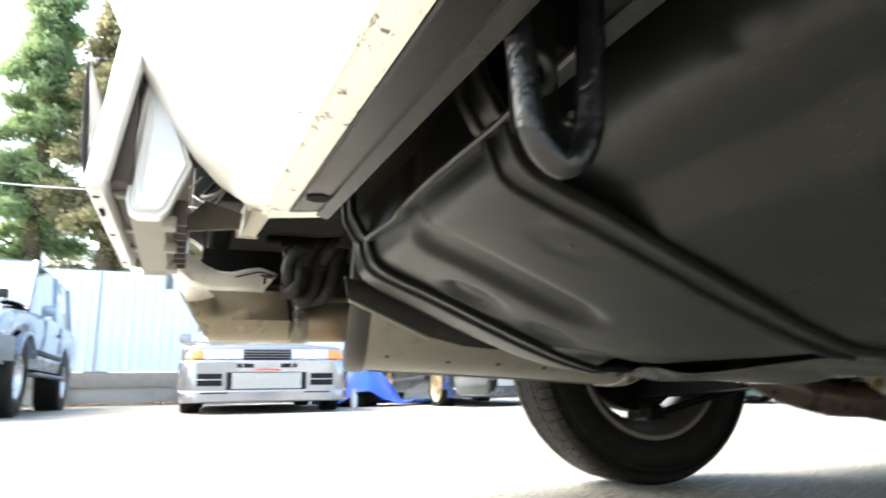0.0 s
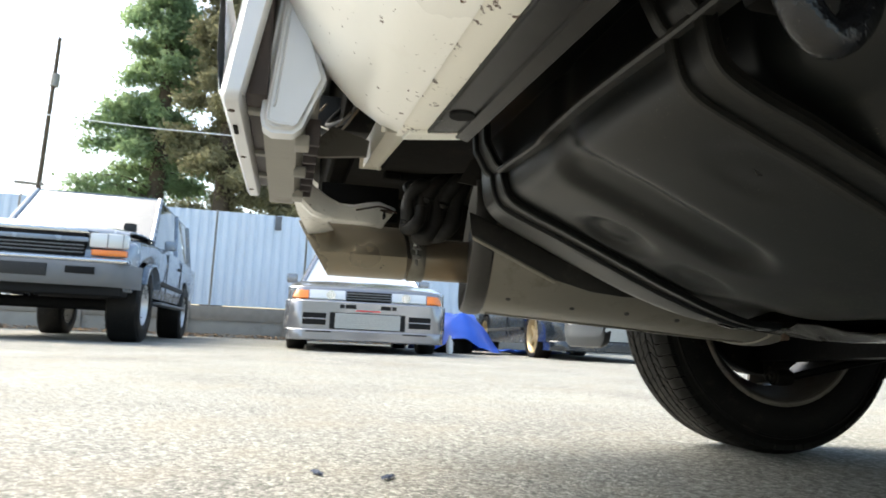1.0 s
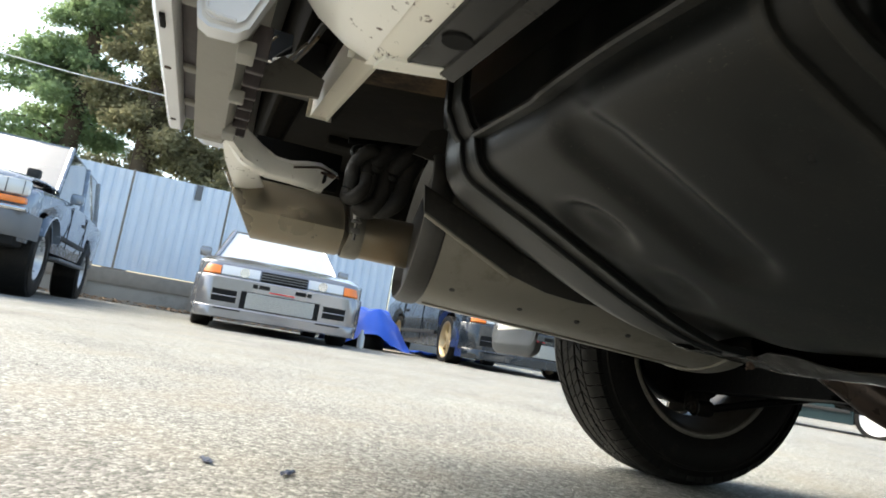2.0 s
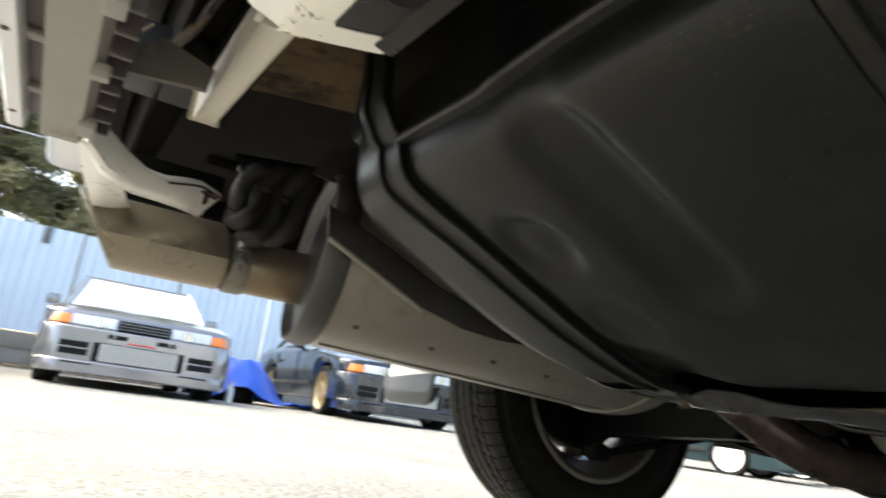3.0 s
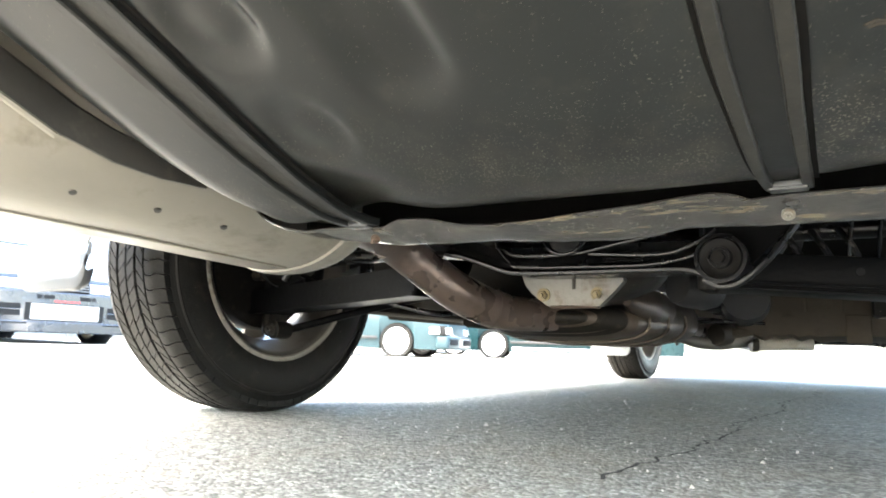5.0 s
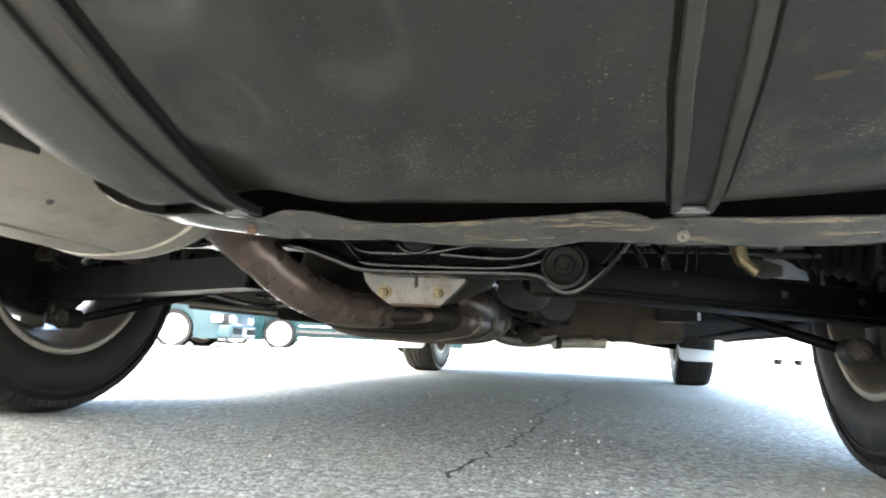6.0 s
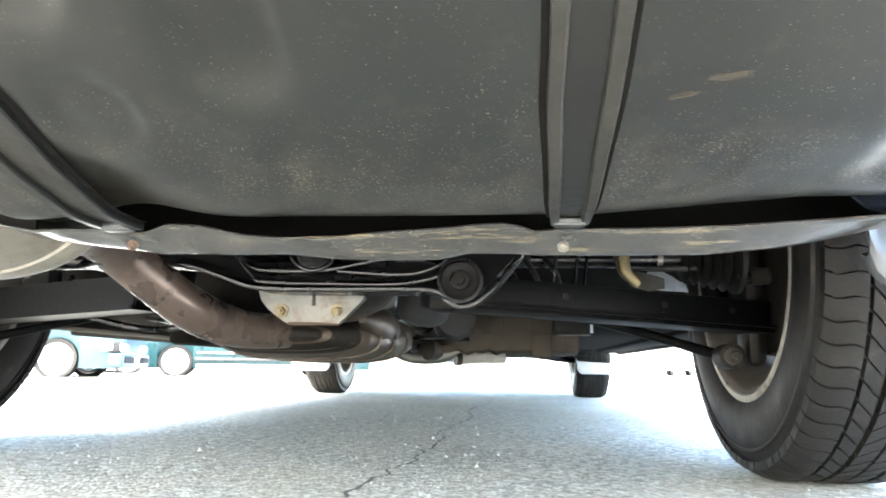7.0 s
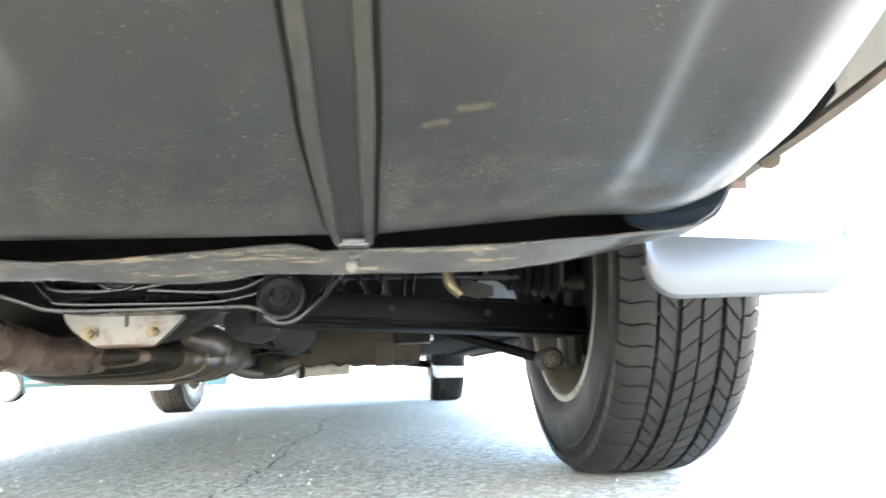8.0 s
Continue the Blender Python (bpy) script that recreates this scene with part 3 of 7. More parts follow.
def add_cabin(owner, base, top, roof_mat, glass=GLASS, pillar_mat=None):
    """Glass house with pillars and roof: base and top are (y rear, y front, half width rear, half width front, z rear, z front)."""
    b, t = ring(*base), ring(*top)
    part("window", greenhouse([b, t]), glass, owner, "tinted car windows", smooth=False)
    for i in range(4):
        part("pillar", tube([b[i], t[i]], 0.034, 8, 1), pillar_mat or roof_mat, owner)
    for s in (-1, 1):
        p = Vector(b[1 if s > 0 else 0]).lerp(Vector(b[2 if s > 0 else 3]), 0.45)
        q = Vector(t[1 if s > 0 else 0]).lerp(Vector(t[2 if s > 0 else 3]), 0.45)
        part("pillar", tube([p, q], 0.03, 8, 1), pillar_mat or roof_mat, owner)
    rows = []
    for i in range(9):
        f = i / 8
        y = top[0] + (top[1] - top[0]) * f
        w = top[2] + (top[3] - top[2]) * f + 0.012
        z = top[4] + (top[5] - top[4]) * f
        e = 0.035 * math.sin(math.pi * f) + 0.01
        rows.append([(-w, y, z - 0.012), (-w * 0.93, y, z + 0.015 + e * 0.3), (-w * 0.5, y, z + e * 0.9 + 0.01), (0, y, z + e + 0.012),
                     (w * 0.5, y, z + e * 0.9 + 0.01), (w * 0.93, y, z + 0.015 + e * 0.3), (w, y, z - 0.012)])
    part("roof", sheet(rows, 0.02), roof_mat, owner)


def build_shell():
    sec = [(-1.080, 0.72, 0.78, 0.66, 0.66, 0.80), (-1.02, 0.78, 0.82, 0.76, 0.70, 0.93), (-0.6, 0.805, 0.835, 0.80, 0.72, 0.96), (0.3, 0.81, 0.845, 0.82, 0.74, 0.95), (1.9, 0.81, 0.845, 0.82, 0.74, 0.93),
           (2.4, 0.80, 0.84, 0.78, 0.72, 0.89), (3.1, 0.77, 0.81, 0.70, 0.66, 0.79), (3.38, 0.70, 0.74, 0.60, 0.60, 0.66)]

    def sill(y):
        return interp([(-1.2, 0.58), (-0.98, 0.52), (-0.9, 0.42), (-0.5, 0.385), (-0.4, 0.37), (0.35, 0.245), (2.3, 0.235), (3.0, 0.22), (3.4, 0.25)], y)[0]
    bm = body_shell(sec, (REAR_AXLE, FRONT_AXLE), 0.355, 0.305, sill)
    body = part("body", thicken(bm, 0.012), CREAM, car, "cream-white painted body shell")
    add_cabin(car, (-0.55, 2.05, 0.72, 0.72, 0.93, 0.91), (-0.05, 1.45, 0.56, 0.56, 1.36, 1.36), CREAM)
    # floor, boot floor, wheel houses and the inside of the rear panel
    bm = bmesh.new()
    ys = [-0.42, -0.1, 0.2, 0.6, 1.0, 1.6, 2.2, 2.8, 3.2]
    rows = []
    for y in ys:
        h = 0.40 if y > 0.35 else 0.47
        h = 0.245 if 0.5 < y < 2.3 else h
        tn = 0.15 if y > 0.3 else 0.02
        w = 0.80 if 0.45 < y < 2.25 else 0.56
        prof = [(-w, h - 0.025), (-w + 0.03, h), (-0.4, h), (-0.2, h), (-0.15, h + tn), (0, h + tn + 0.02), (0.15, h + tn), (0.2, h), (0.4, h), (w - 0.03, h), (w, h - 0.025)]
        rows.append([(x, y, z) for x, z in prof])
    add_grid(bm, rows)
    part("floor_pan", thicken(bm, 0.01), FLOOR, car, "black undersealed floor pan")
    bf = part("boot_floor", box((-0.8, -0.955, 0.475), (0.8, -0.40, 0.49), 0.004), FLOOR, car, "dark boot floor with pressed ribs")
    for x in (-0.45, 0.30, 0.55):
        part("floor_rib", box((x, -0.9, 0.462), (x + 0.03, -0.42, 0.477), 0.004), FLOOR, bf)
    for s in (-1, 1):
        for ya in (REAR_AXLE, FRONT_AXLE):
            rows = []
            for k in range(2 if ya == REAR_AXLE else 0, 13):
                a = math.pi * k / 12
                rows.append([(s * x, ya - 0.36 * math.cos(a), 0.29 + 0.37 * math.sin(a)) for x in (0.56, 0.62, 0.72, 0.80)])
            part("wheel_house", sheet(rows, 0.008), FLOOR, car)
            bm = bmesh.new()
            vs = [bm.verts.new((s * 0.56, ya - 0.36 * math.cos(math.pi * k / 12), 0.30 + 0.37 * math.sin(math.pi * k / 12))) for k in range(13)]
            bm.faces.new(vs)
            if ya == FRONT_AXLE:
                part("inner_wing", thicken(bm, 0.008), FLOOR, car)
            else:
                bm.free()
    # longitudinal rails on both sides of the tank
    for s in (-1, 1):
        part("side_rail", box((s * 0.66 - 0.04, -1.0, 0.40), (s * 0.66 + 0.04, -0.36, 0.475), 0.012), FLOOR, car)
        part("sill_rail", box((s * 0.74 - 0.05, 0.40, 0.221), (s * 0.74 + 0.05, 2.25, 0.30), 0.015), FLOOR, car)
    return body


build_shell()


def panel_y(x, y, z=0.36):
    """The rear panel runs slightly forward towards the car's right, more so higher up."""
    return y + (x - 0.135) * (0.028 + 0.05 * min(1.0, max(0.0, (z - 0.365) / 0.08)))


def build_rear_panel():
    """Cream valance to the right of the exhaust cut-out, with its chipped flange and the dark lip behind it."""
    prof = [(-0.966, 0.361), (-0.984, 0.367), (-1.004, 0.380), (-1.024, 0.400), (-1.044, 0.428), (-1.063, 0.46), (-1.083, 0.50), (-1.10, 0.54), (-1.112, 0.60)]
    xs = [0.132 + (0.80 - 0.132) * i / 30 for i in range(31)]
    rows = []
    for x in xs:
        e = max(0.0, (0.17 - x) / 0.04)
        rows.append([(x, panel_y(x, y, z) + 0.006 * e * e, z + 0.004 * e * e) for y, z in prof])
    panel = part("rear_panel", sheet(rows, 0.004), CREAM, car, "cream lower rear panel")
    low = [(-0.9655, 0.3625), (-0.958, 0.3590), (-0.948, 0.3585), (-0.9465, 0.362)]
    rows = [[(max(x, 0.133 + 0.012 * k), panel_y(max(x, 0.133 + 0.012 * k), y), z) for k, (y, z) in enumerate(low)] for x in xs]
    part("flange", sheet(rows, 0.003), CREAM_CHIPPED, panel, "cream flange with rust chips")
    xl = [0.168 + (0.80 - 0.168) * i / 24 for i in range(25)]
    lip = [(-0.9475, 0.3590), (-0.945, 0.3600), (-0.9245, 0.3600), (-0.9235, 0.3575), (-0.9195, 0.3565), (-0.919, 0.366)]
    rows = [[(x, y + (x - 0.17) * 0.032, z) for y, z in lip] for x in xl]
    lp = part("lip", sheet(rows, 0.003), LIP, panel, "dark primed inner lip")
    bm = lathe([(0, 0.0), (0, 0.0085), (0.0022, 0.0085), (0.0022, 0.0)], Matrix.Translation((0.212, -0.9325, 0.3580)) @ pose(0, 0, 0, 0, 90, 0), 24)
    part("drain_hole", bm, DARK, panel)
    part("lip_end", sheet([[(0.146, -0.962, 0.3590), (0.154, -0.938, 0.3592), (0.162, -0.9185, 0.3590)], [(0.164, -0.960, 0.3590), (0.170, -0.938, 0.3592), (0.178, -0.918, 0.3590)]], 0.003), CREAM_CHIPPED, panel)
    # upright web behind the lip
    part("rear_web", box((0.15, -0.916, 0.365), (0.80, -0.910, 0.476), 0.002), FLOOR, car)


build_rear_panel()


def build_bumper():
    """Outer skin, gap and inner moulding, seen from below on the left of the panel."""
    b = new("rear_bumper")
    b.parent = car
    tagged(b, "silver-painted rear bumper, dirty on its inside")
    def low(x):
        return 0.447 + 0.006 * min(1, max(0, -x - 0.1) / 0.5)
    # the lower lip turns up at the tailpipe cut-out and runs up as the end of the skin
    path = [(x, low(x), 0, 1) for x in (-0.62, -0.55, -0.4, -0.2, -0.12, -0.105)]
    path += [(-0.0865 - 0.014 * (1 - math.sin(a)), 0.447 + 0.014 * (1 - math.cos(a)), -math.sin(a), math.cos(a)) for a in [math.pi / 2 * k / 6 for k in range(1, 7)]]
    path += [(-0.0865 + 0.004 * f, 0.461 + 0.2 * f, -1, 0) for f in (0.1, 0.3, 0.6, 1.0)]
    rows = []
    for x, z, nx, nz in path:
        up = max(0.0, z - 0.452) * -nx
        yo, yi = -1.125 + up * 0.14, -1.1055 + up * 0.18
        sec = [(yi + 0.001, 0.022), (yi, 0.003), (yi - 0.0025, 0.0), (yo + 0.003, 0.0), (yo, 0.003), (yo - 0.004, 0.012), (yo - 0.006 - 0.005 * nz, 0.02 + 0.04 * nz), (yo - 0.007 - 0.006 * nz, 0.03 + 0.13 * nz)]
        sec += [(yo - 0.003 - 0.006 * nz, 0.03 + 0.13 * nz), (yo, 0.014), (yo + 0.005, 0.005), (yi - 0.005, 0.005), (yi - 0.003, 0.022)]
        rows.append([(x + nx * d, y, z + nz * d) for y, d in sec])
    bm = bmesh.new()
    vs = add_grid(bm, rows, close_v=True)
    bm.faces.new(vs[0])
    bm.faces.new(vs[-1])
    part("bumper_skin", bm, BUMPER, b, "silver bumper skin with worn lower edge")
    for x in (-0.12, -0.33, -0.56):
        part("lip_screw", lathe([(0, 0.004), (0.002, 0.004), (0.002, 0)], pose(x, -1.117, low(x) + 0.001, 0, 90, 0), 10), RUST, b)
    part("lip_slot", box((-0.205, -1.1195, low(-0.2) - 0.0035), (-0.175, -1.1145, low(-0.2) + 0.001), 0.001), DARK, b)
    rows = []
    for x in [-0.54, -0.48, -0.4, -0.2, -0.15, -0.148]:
        z = 0.440 - 0.012 * min(1, max(0, -x - 0.15) / 0.4)
        rows.append([(x, -1.088, 0.62), (x, -1.088, z + 0.03), (x, -1.084, z), (x, -1.045, z), (x, -1.038, z + 0.012), (x, -1.02, z + 0.06), (x, -1.02, 0.62)])
    bm = bmesh.new()
    vs = add_grid(bm, rows)
    bm.faces.new(vs[-1])
    part("bumper_inner", bm, GREYPLASTIC, b, "dirty grey inner bumper moulding")
    # smooth silver end of the inner moulding, with a raised border
    outline = [(-1.070, 0.63), (-1.080, 0.53), (-1.087, 0.450), (-1.084, 0.437), (-1.074, 0.431), (-1.050, 0.432), (-1.040, 0.440), (-1.028, 0.470), (-1.016, 0.500), (-1.035, 0.555), (-1.055, 0.63)]
    bm = bmesh.new()
    bm.faces.new([bm.verts.new((-0.128, y, z)) for y, z in outline])
    r = bmesh.ops.extrude_face_region(bm, geom=bm.faces[:])
    for v in [g for g in r["geom"] if isinstance(g, bmesh.types.BMVert)]:
        v.co.x -= 0.03
    bmesh.ops.bevel(bm, geom=[e for e in bm.edges if all(v.co.x > -0.13 for v in e.verts)], offset=0.006, segments=3, affect="EDGES")
    part("end_cap", bm, BUMPER, b, "silver end of the inner moulding")
    part("end_rib", tube([(-0.127, -1.066, 0.62), (-0.127, -1.072, 0.53), (-0.127, -1.079, 0.455), (-0.127, -1.073, 0.442), (-0.127, -1.052, 0.440)], 0.0022, 8, 4), BUMPER, b)
    part("end_rib", tube([(-0.1275, -1.060, 0.62), (-0.1275, -1.066, 0.53), (-0.1275, -1.072, 0.46)], 0.0016, 8, 4), BUMPER, b)
    for x, wd, dz in ((-0.17, 0.03, -0.018), (-0.31, 0.012, -0.022), (-0.46, 0.04, -0.022)):
        part("step_block", box((x - wd, -1.047, 0.447 + dz), (x, -1.030, 0.462 + dz), 0.002), GREYPLASTIC, b)
    for i in range(8):
        x = -0.19 - i * 0.045
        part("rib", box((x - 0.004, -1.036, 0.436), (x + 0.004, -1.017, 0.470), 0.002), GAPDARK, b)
    for x in (-0.17, -0.36, -0.5):
        part("clip", box((x - 0.008, -1.104, 0.462), (x + 0.008, -1.088, 0.474), 0.002), GREYPLASTIC, b)
    # block fills the gap; its dark colour stands in for the shade there
    part("gap_filler", box((-0.60, -1.105, 0.468), (-0.118, -1.080, 0.66), 0.003), GAPDARK, b, "dark brown filler for the shaded gap between skin and moulding")
    # drawn large, then brought to its true size where it meets the panel
    centre = Vector((0.64, -1.03, 0.208))
    shrink = Matrix.Translation(centre) @ Matrix.Scale(0.626, 4) @ Matrix.Translation(-centre)
    for ob in b.children:
        ob.data.transform(shrink)
    # above the tailpipe cut-out the bumper runs on to the other side
    part("bumper_upper", box((-0.82, -1.092, 0.505), (-0.30, -1.02, 0.60), 0.02, None, 3), BUMPER, b)


build_bumper()

# ---- fuel tank ----
TANK_PROFILE = [(-0.522, 0.405), (-0.526, 0.345), (-0.530, 0.310), (-0.536, 0.280), (-0.543, 0.258), (-0.552, 0.2425), (-0.566, 0.2355), (-0.582, 0.2345), (-0.605, 0.2385), (-0.635, 0.2480), (-0.682, 0.2668), (-0.739, 0.2918), (-0.790, 0.3142), (-0.825, 0.3285),
                (-0.841, 0.338), (-0.847, 0.350), (-0.850, 0.368), (-0.8505, 0.388), (-0.850, 0.404)]


def tank_line(n=5):
    return [(p.y, p.z + 0.005) for p in smooth_line([(0, y, z) for y, z in TANK_PROFILE], n)]


def capsule(x, y, cx, ya, yb, radius, edge=0.0028):
    """1 inside a slot of rounded ends along y, 0 outside, with a soft pressed edge."""
    d = math.hypot(x - cx, y - min(max(y, ya), yb))
    return 1 / (1 + math.exp(min(60.0, (d - radius) / edge)))


def build_tank():
    x0, x1, r, rr = -0.094, 0.645, 0.058, 0.106
    line = tank_line(7)
    xs = [x0 + r * (1 - math.cos(math.pi / 2 * k / 12)) for k in range(13)]
    xs += [x0 + r + (x1 - x0 - r - rr) * i / 190 for i in range(1, 190)]
    xs += [x1 - rr * (1 - math.sin(math.pi / 2 * k / 14)) for k in range(15)]
    rows = []
    for x in xs:
        rad, d = (r, max(0.0, x0 + r - x)) if x < 0.2 else (rr, max(0.0, x - x1 + rr))
        lift = rad * (1 - math.sqrt(max(0.0, 1 - (d / rad) ** 2)))
        row = []
        for k, (y, z) in enumerate(line):
            a, b = line[max(0, k - 1)], line[min(len(line) - 1, k + 1)]
            t = Vector((0, b[0] - a[0], b[1] - a[1])).normalized()
            nrm = Vector((0, t.z, -t.y))
            if nrm.z > 0 and y > -0.84:
                nrm = -nrm
            if y <= -0.84:
                nrm = Vector((0, -abs(nrm.y), -abs(nrm.z)))
            off = 0.0
            # long pressed channel beside the left strap, and its twin at the right end
            off -= 0.0080 * capsule(x, y, 0.184, -0.822, -0.712, 0.0255, 0.0038)
            off -= 0.0050 * capsule(x, y, 0.532, -0.86, -0.622, 0.0225, 0.0036)
            # round pressed hollows with a slightly domed floor
            for bx, by, br, deep in ((0.095, -0.759, 0.0265, 0.0056), (0.095, -0.678, 0.0255, 0.0036), (0.407, -0.630, 0.032, 0.0016), (0.300, -0.775, 0.026, 0.0013)):
                q = math.hypot(x - bx, (y - by) * 1.05)
                if q < br * 2:
                    off -= deep * capsule(x, y, bx, by, by, br, 0.0023) - deep * 0.35 * math.exp(-(q / (br * 0.5)) ** 2)
            off += 0.0009 * noise.noise((x * 6, y * 6, 1.0)) + 0.00025 * noise.noise((x * 21, y * 21, 4.0))
            # the front of the belly is drawn up beside the left strap and towards the right end
            near = min(1.0, max(0.0, (y + 0.665) / 0.07))
            up = near * near * (3 - 2 * near) * (0.011 * math.exp(-((x - 0.062) / 0.042) ** 2) + 0.009 * min(1.0, max(0.0, (x - 0.37) / 0.12)))
            px = x
            if x < 0.0:
                # rounded in plan at both corners of the left end
                inset = 0.034 * min(1.0, max(0.0, (-0.792 - y) / 0.05)) ** 2 + 0.036 * min(1.0, max(0.0, (y + 0.70) / 0.10)) ** 2
                px += inset * min(1.0, max(0.0, (0.0 - x) / 0.09))
            # right of the second strap the rear shoulder stands further forward
            py = y + 0.026 * min(1.0, max(0.0, (-0.755 - y) / 0.055)) * min(1.0, max(0.0, (x - 0.338) / 0.022))
            row.append(Vector((px, py, z + up)) + nrm * (off - lift * 0.9))
        row.append(Vector((row[-1].x, row[-1].y + 0.003 + lift * 0.4, max(0.404, row[-1].z) + 0.004)))
        rows.append(row)
    # upright end walls
    rows.insert(0, [Vector((p.x - 0.002, p.y, max(0.405, p.z))) for p in rows[0]])
    rows.append([Vector((x1 + 0.002, p.y, max(0.405, p.z))) for p in rows[-1]])
    bm = bmesh.new()
    add_grid(bm, rows)
    skin = BVHTree.FromBMesh(bm)
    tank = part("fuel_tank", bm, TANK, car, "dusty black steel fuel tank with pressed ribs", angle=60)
    bm = bmesh.new()
    add_box(bm, (x0 + 0.02, -0.846, 0.402), (x1 - 0.02, -0.53, 0.466), 0.012)
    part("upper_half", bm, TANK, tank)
    # rolled seam round the rear, which steps up beside the channel
    rows = []
    for i in range(120):
        x = 0.055 + (x1 - 0.115) * i / 119
        step = 1 / (1 + math.exp(-(x - 0.172) / 0.004))
        w = 0.0012 * noise.noise((x * 14, 0, 7)) - 0.002 * math.exp(-((x - 0.166) / 0.008) ** 2)
        z = 0.3620 + 0.0045 * step + 0.0008 * math.sin(x * 31)
        rows.append([(x, -0.846, z + 0.001), (x, -0.8545 + w, z), (x, -0.8565 + w, z), (x, -0.8580 + w, z + 0.0015), (x, -0.8580 + w, z + 0.0040), (x, -0.8560 + w, z + 0.0055), (x, -0.846, z + 0.007)])
    part("seam", sheet(rows, 0.0015), SEAM, tank, "rolled seam of the tank, rubbed to dull grey", angle=30)
    # two straps with raised edges, which end in clips at the guard
    for sx, wide, toe, label in ((0.036, 0.90, 0.011, "black tank strap, its sunk middle dusty brown"), (0.349, 0.80, 0.002, "black tank strap with dusty raised edges")):
        prof = [(-0.0215, 0.0010), (-0.0217, 0.0052), (-0.0207, 0.0064), (-0.0130, 0.0064), (-0.0117, 0.0055), (-0.0110, 0.0026), (0.0110, 0.0026), (0.0117, 0.0055), (0.0130, 0.0064), (0.0207, 0.0064), (0.0217, 0.0052), (0.0215, 0.0010)]
        rows = []
        ln = [(-0.561, 0.2400), (-0.572, 0.2392)] + [q for q in line if q[0] < -0.588 and q[1] < 0.372] + [(-0.8560, 0.375), (-0.8655, 0.392), (-0.8675, 0.42), (-0.870, 0.445), (-0.872, 0.472)]
        for k, (y, z) in enumerate(ln):
            a, b = ln[max(0, k - 1)], ln[min(len(ln) - 1, k + 1)]
            t = Vector((0, b[0] - a[0], b[1] - a[1])).normalized()
            nrm = Vector((0, t.z, -t.y))
            if nrm.z > 0.05 or nrm.y > 0.6:
                nrm = -nrm
            taper = 0.70 + 0.30 * min(1, max(0, (-0.56 - y) / 0.12))
            shift = toe * min(1.0, max(0.0, (y + 0.70) / 0.13)) ** 1.5
            rows.append([Vector((sx + shift + u * taper * wide + 0.0006 * noise.noise((y * 30, sx, u * 40)), y, z)) + nrm * (h + 0.0005 * noise.noise((y * 40, u * 60, sx))) for u, h in prof])
        # added black strip, wider than the strap, draws the shadow gap along its sides
        shadow_bm = bmesh.new()
        add_grid(shadow_bm, [[r[0] + (r[0] - r[11]) * 0.11, r[0].lerp(r[11], 0.3), r[11].lerp(r[0], 0.3), r[11] + (r[11] - r[0]) * 0.11] for r in rows])
        part("strap_shadow", shadow_bm, UNDERSEAL_SHADE, tank, "black strip for the shadow gap beside the strap")
        # the raised edges are dusty, the sunk middle stays black
        for name, lo, hi, mat in (("strap", 5, 7, STRAP if sx > 0.2 else STRAPEDGE), ("strap_edge", 0, 6, STRAPEDGE if sx > 0.2 else STRAP), ("strap_edge", 6, 12, STRAPEDGE if sx > 0.2 else STRAP)):
            band = bmesh.new()
            add_grid(band, [r[lo:hi] for r in rows])
            part(name, band, mat, tank, label if name == "strap" else "", angle=30)
        cx = sx + toe
        bm = box((cx - 0.0100, -0.5725, 0.2315), (cx + 0.0100, -0.5625, 0.2405), 0.0012)
        add_box(bm, (cx - 0.0085, -0.574, 0.2330), (cx + 0.0085, -0.572, 0.2365), 0.0006)
        part("strap_end", bm, CLIPSTEEL, tank, "grey steel strap clip")
    # rubbed patches of tan primer under the right half, each a scatter of flecks, and fine dust sweeps beside them
    rng = random.Random(4)
    for cx, cy, ln, wd, n, big, mat in ((0.396, -0.680, 0.0075, 0.0021, 90, 1.0, SCRAPE), (0.4155, -0.6905, 0.0100, 0.0025, 120, 1.0, SCRAPE), (0.409, -0.6835, 0.0030, 0.0012, 14, 0.7, SCRAPE)):
        bm = bmesh.new()
        for k in range(n):
            r, t0 = math.sqrt(rng.random()), rng.uniform(0, 2 * math.pi)
            u, v = ln * r * math.cos(t0), wd * r * math.sin(t0)
            px, py = cx + u * 0.985 + v * 0.17, cy - u * 0.17 + v * 0.985
            l, w, a = rng.uniform(0.0006, 0.0017) * big, rng.uniform(0.0003, 0.0007) * big, rng.uniform(-0.5, 0.2)
            outline = []
            for j in range(8):
                t = 2 * math.pi * j / 8
                q = rng.uniform(0.6, 1.1)
                x, y = px + l * q * math.cos(t) * math.cos(a) - w * q * math.sin(t) * math.sin(a), py + l * q * math.cos(t) * math.sin(a) + w * q * math.sin(t) * math.cos(a)
                hit = skin.ray_cast(Vector((x, y, 0.15)), Vector((0, 0, 1)))[0]
                outline.append(bm.verts.new(hit - Vector((0, 0, 0.00012 + 0.000002 * k))))
            bm.faces.new(outline)
        part("scrape", bm, mat, tank, "rubbed patch of tan primer")
    return tank


build_tank()


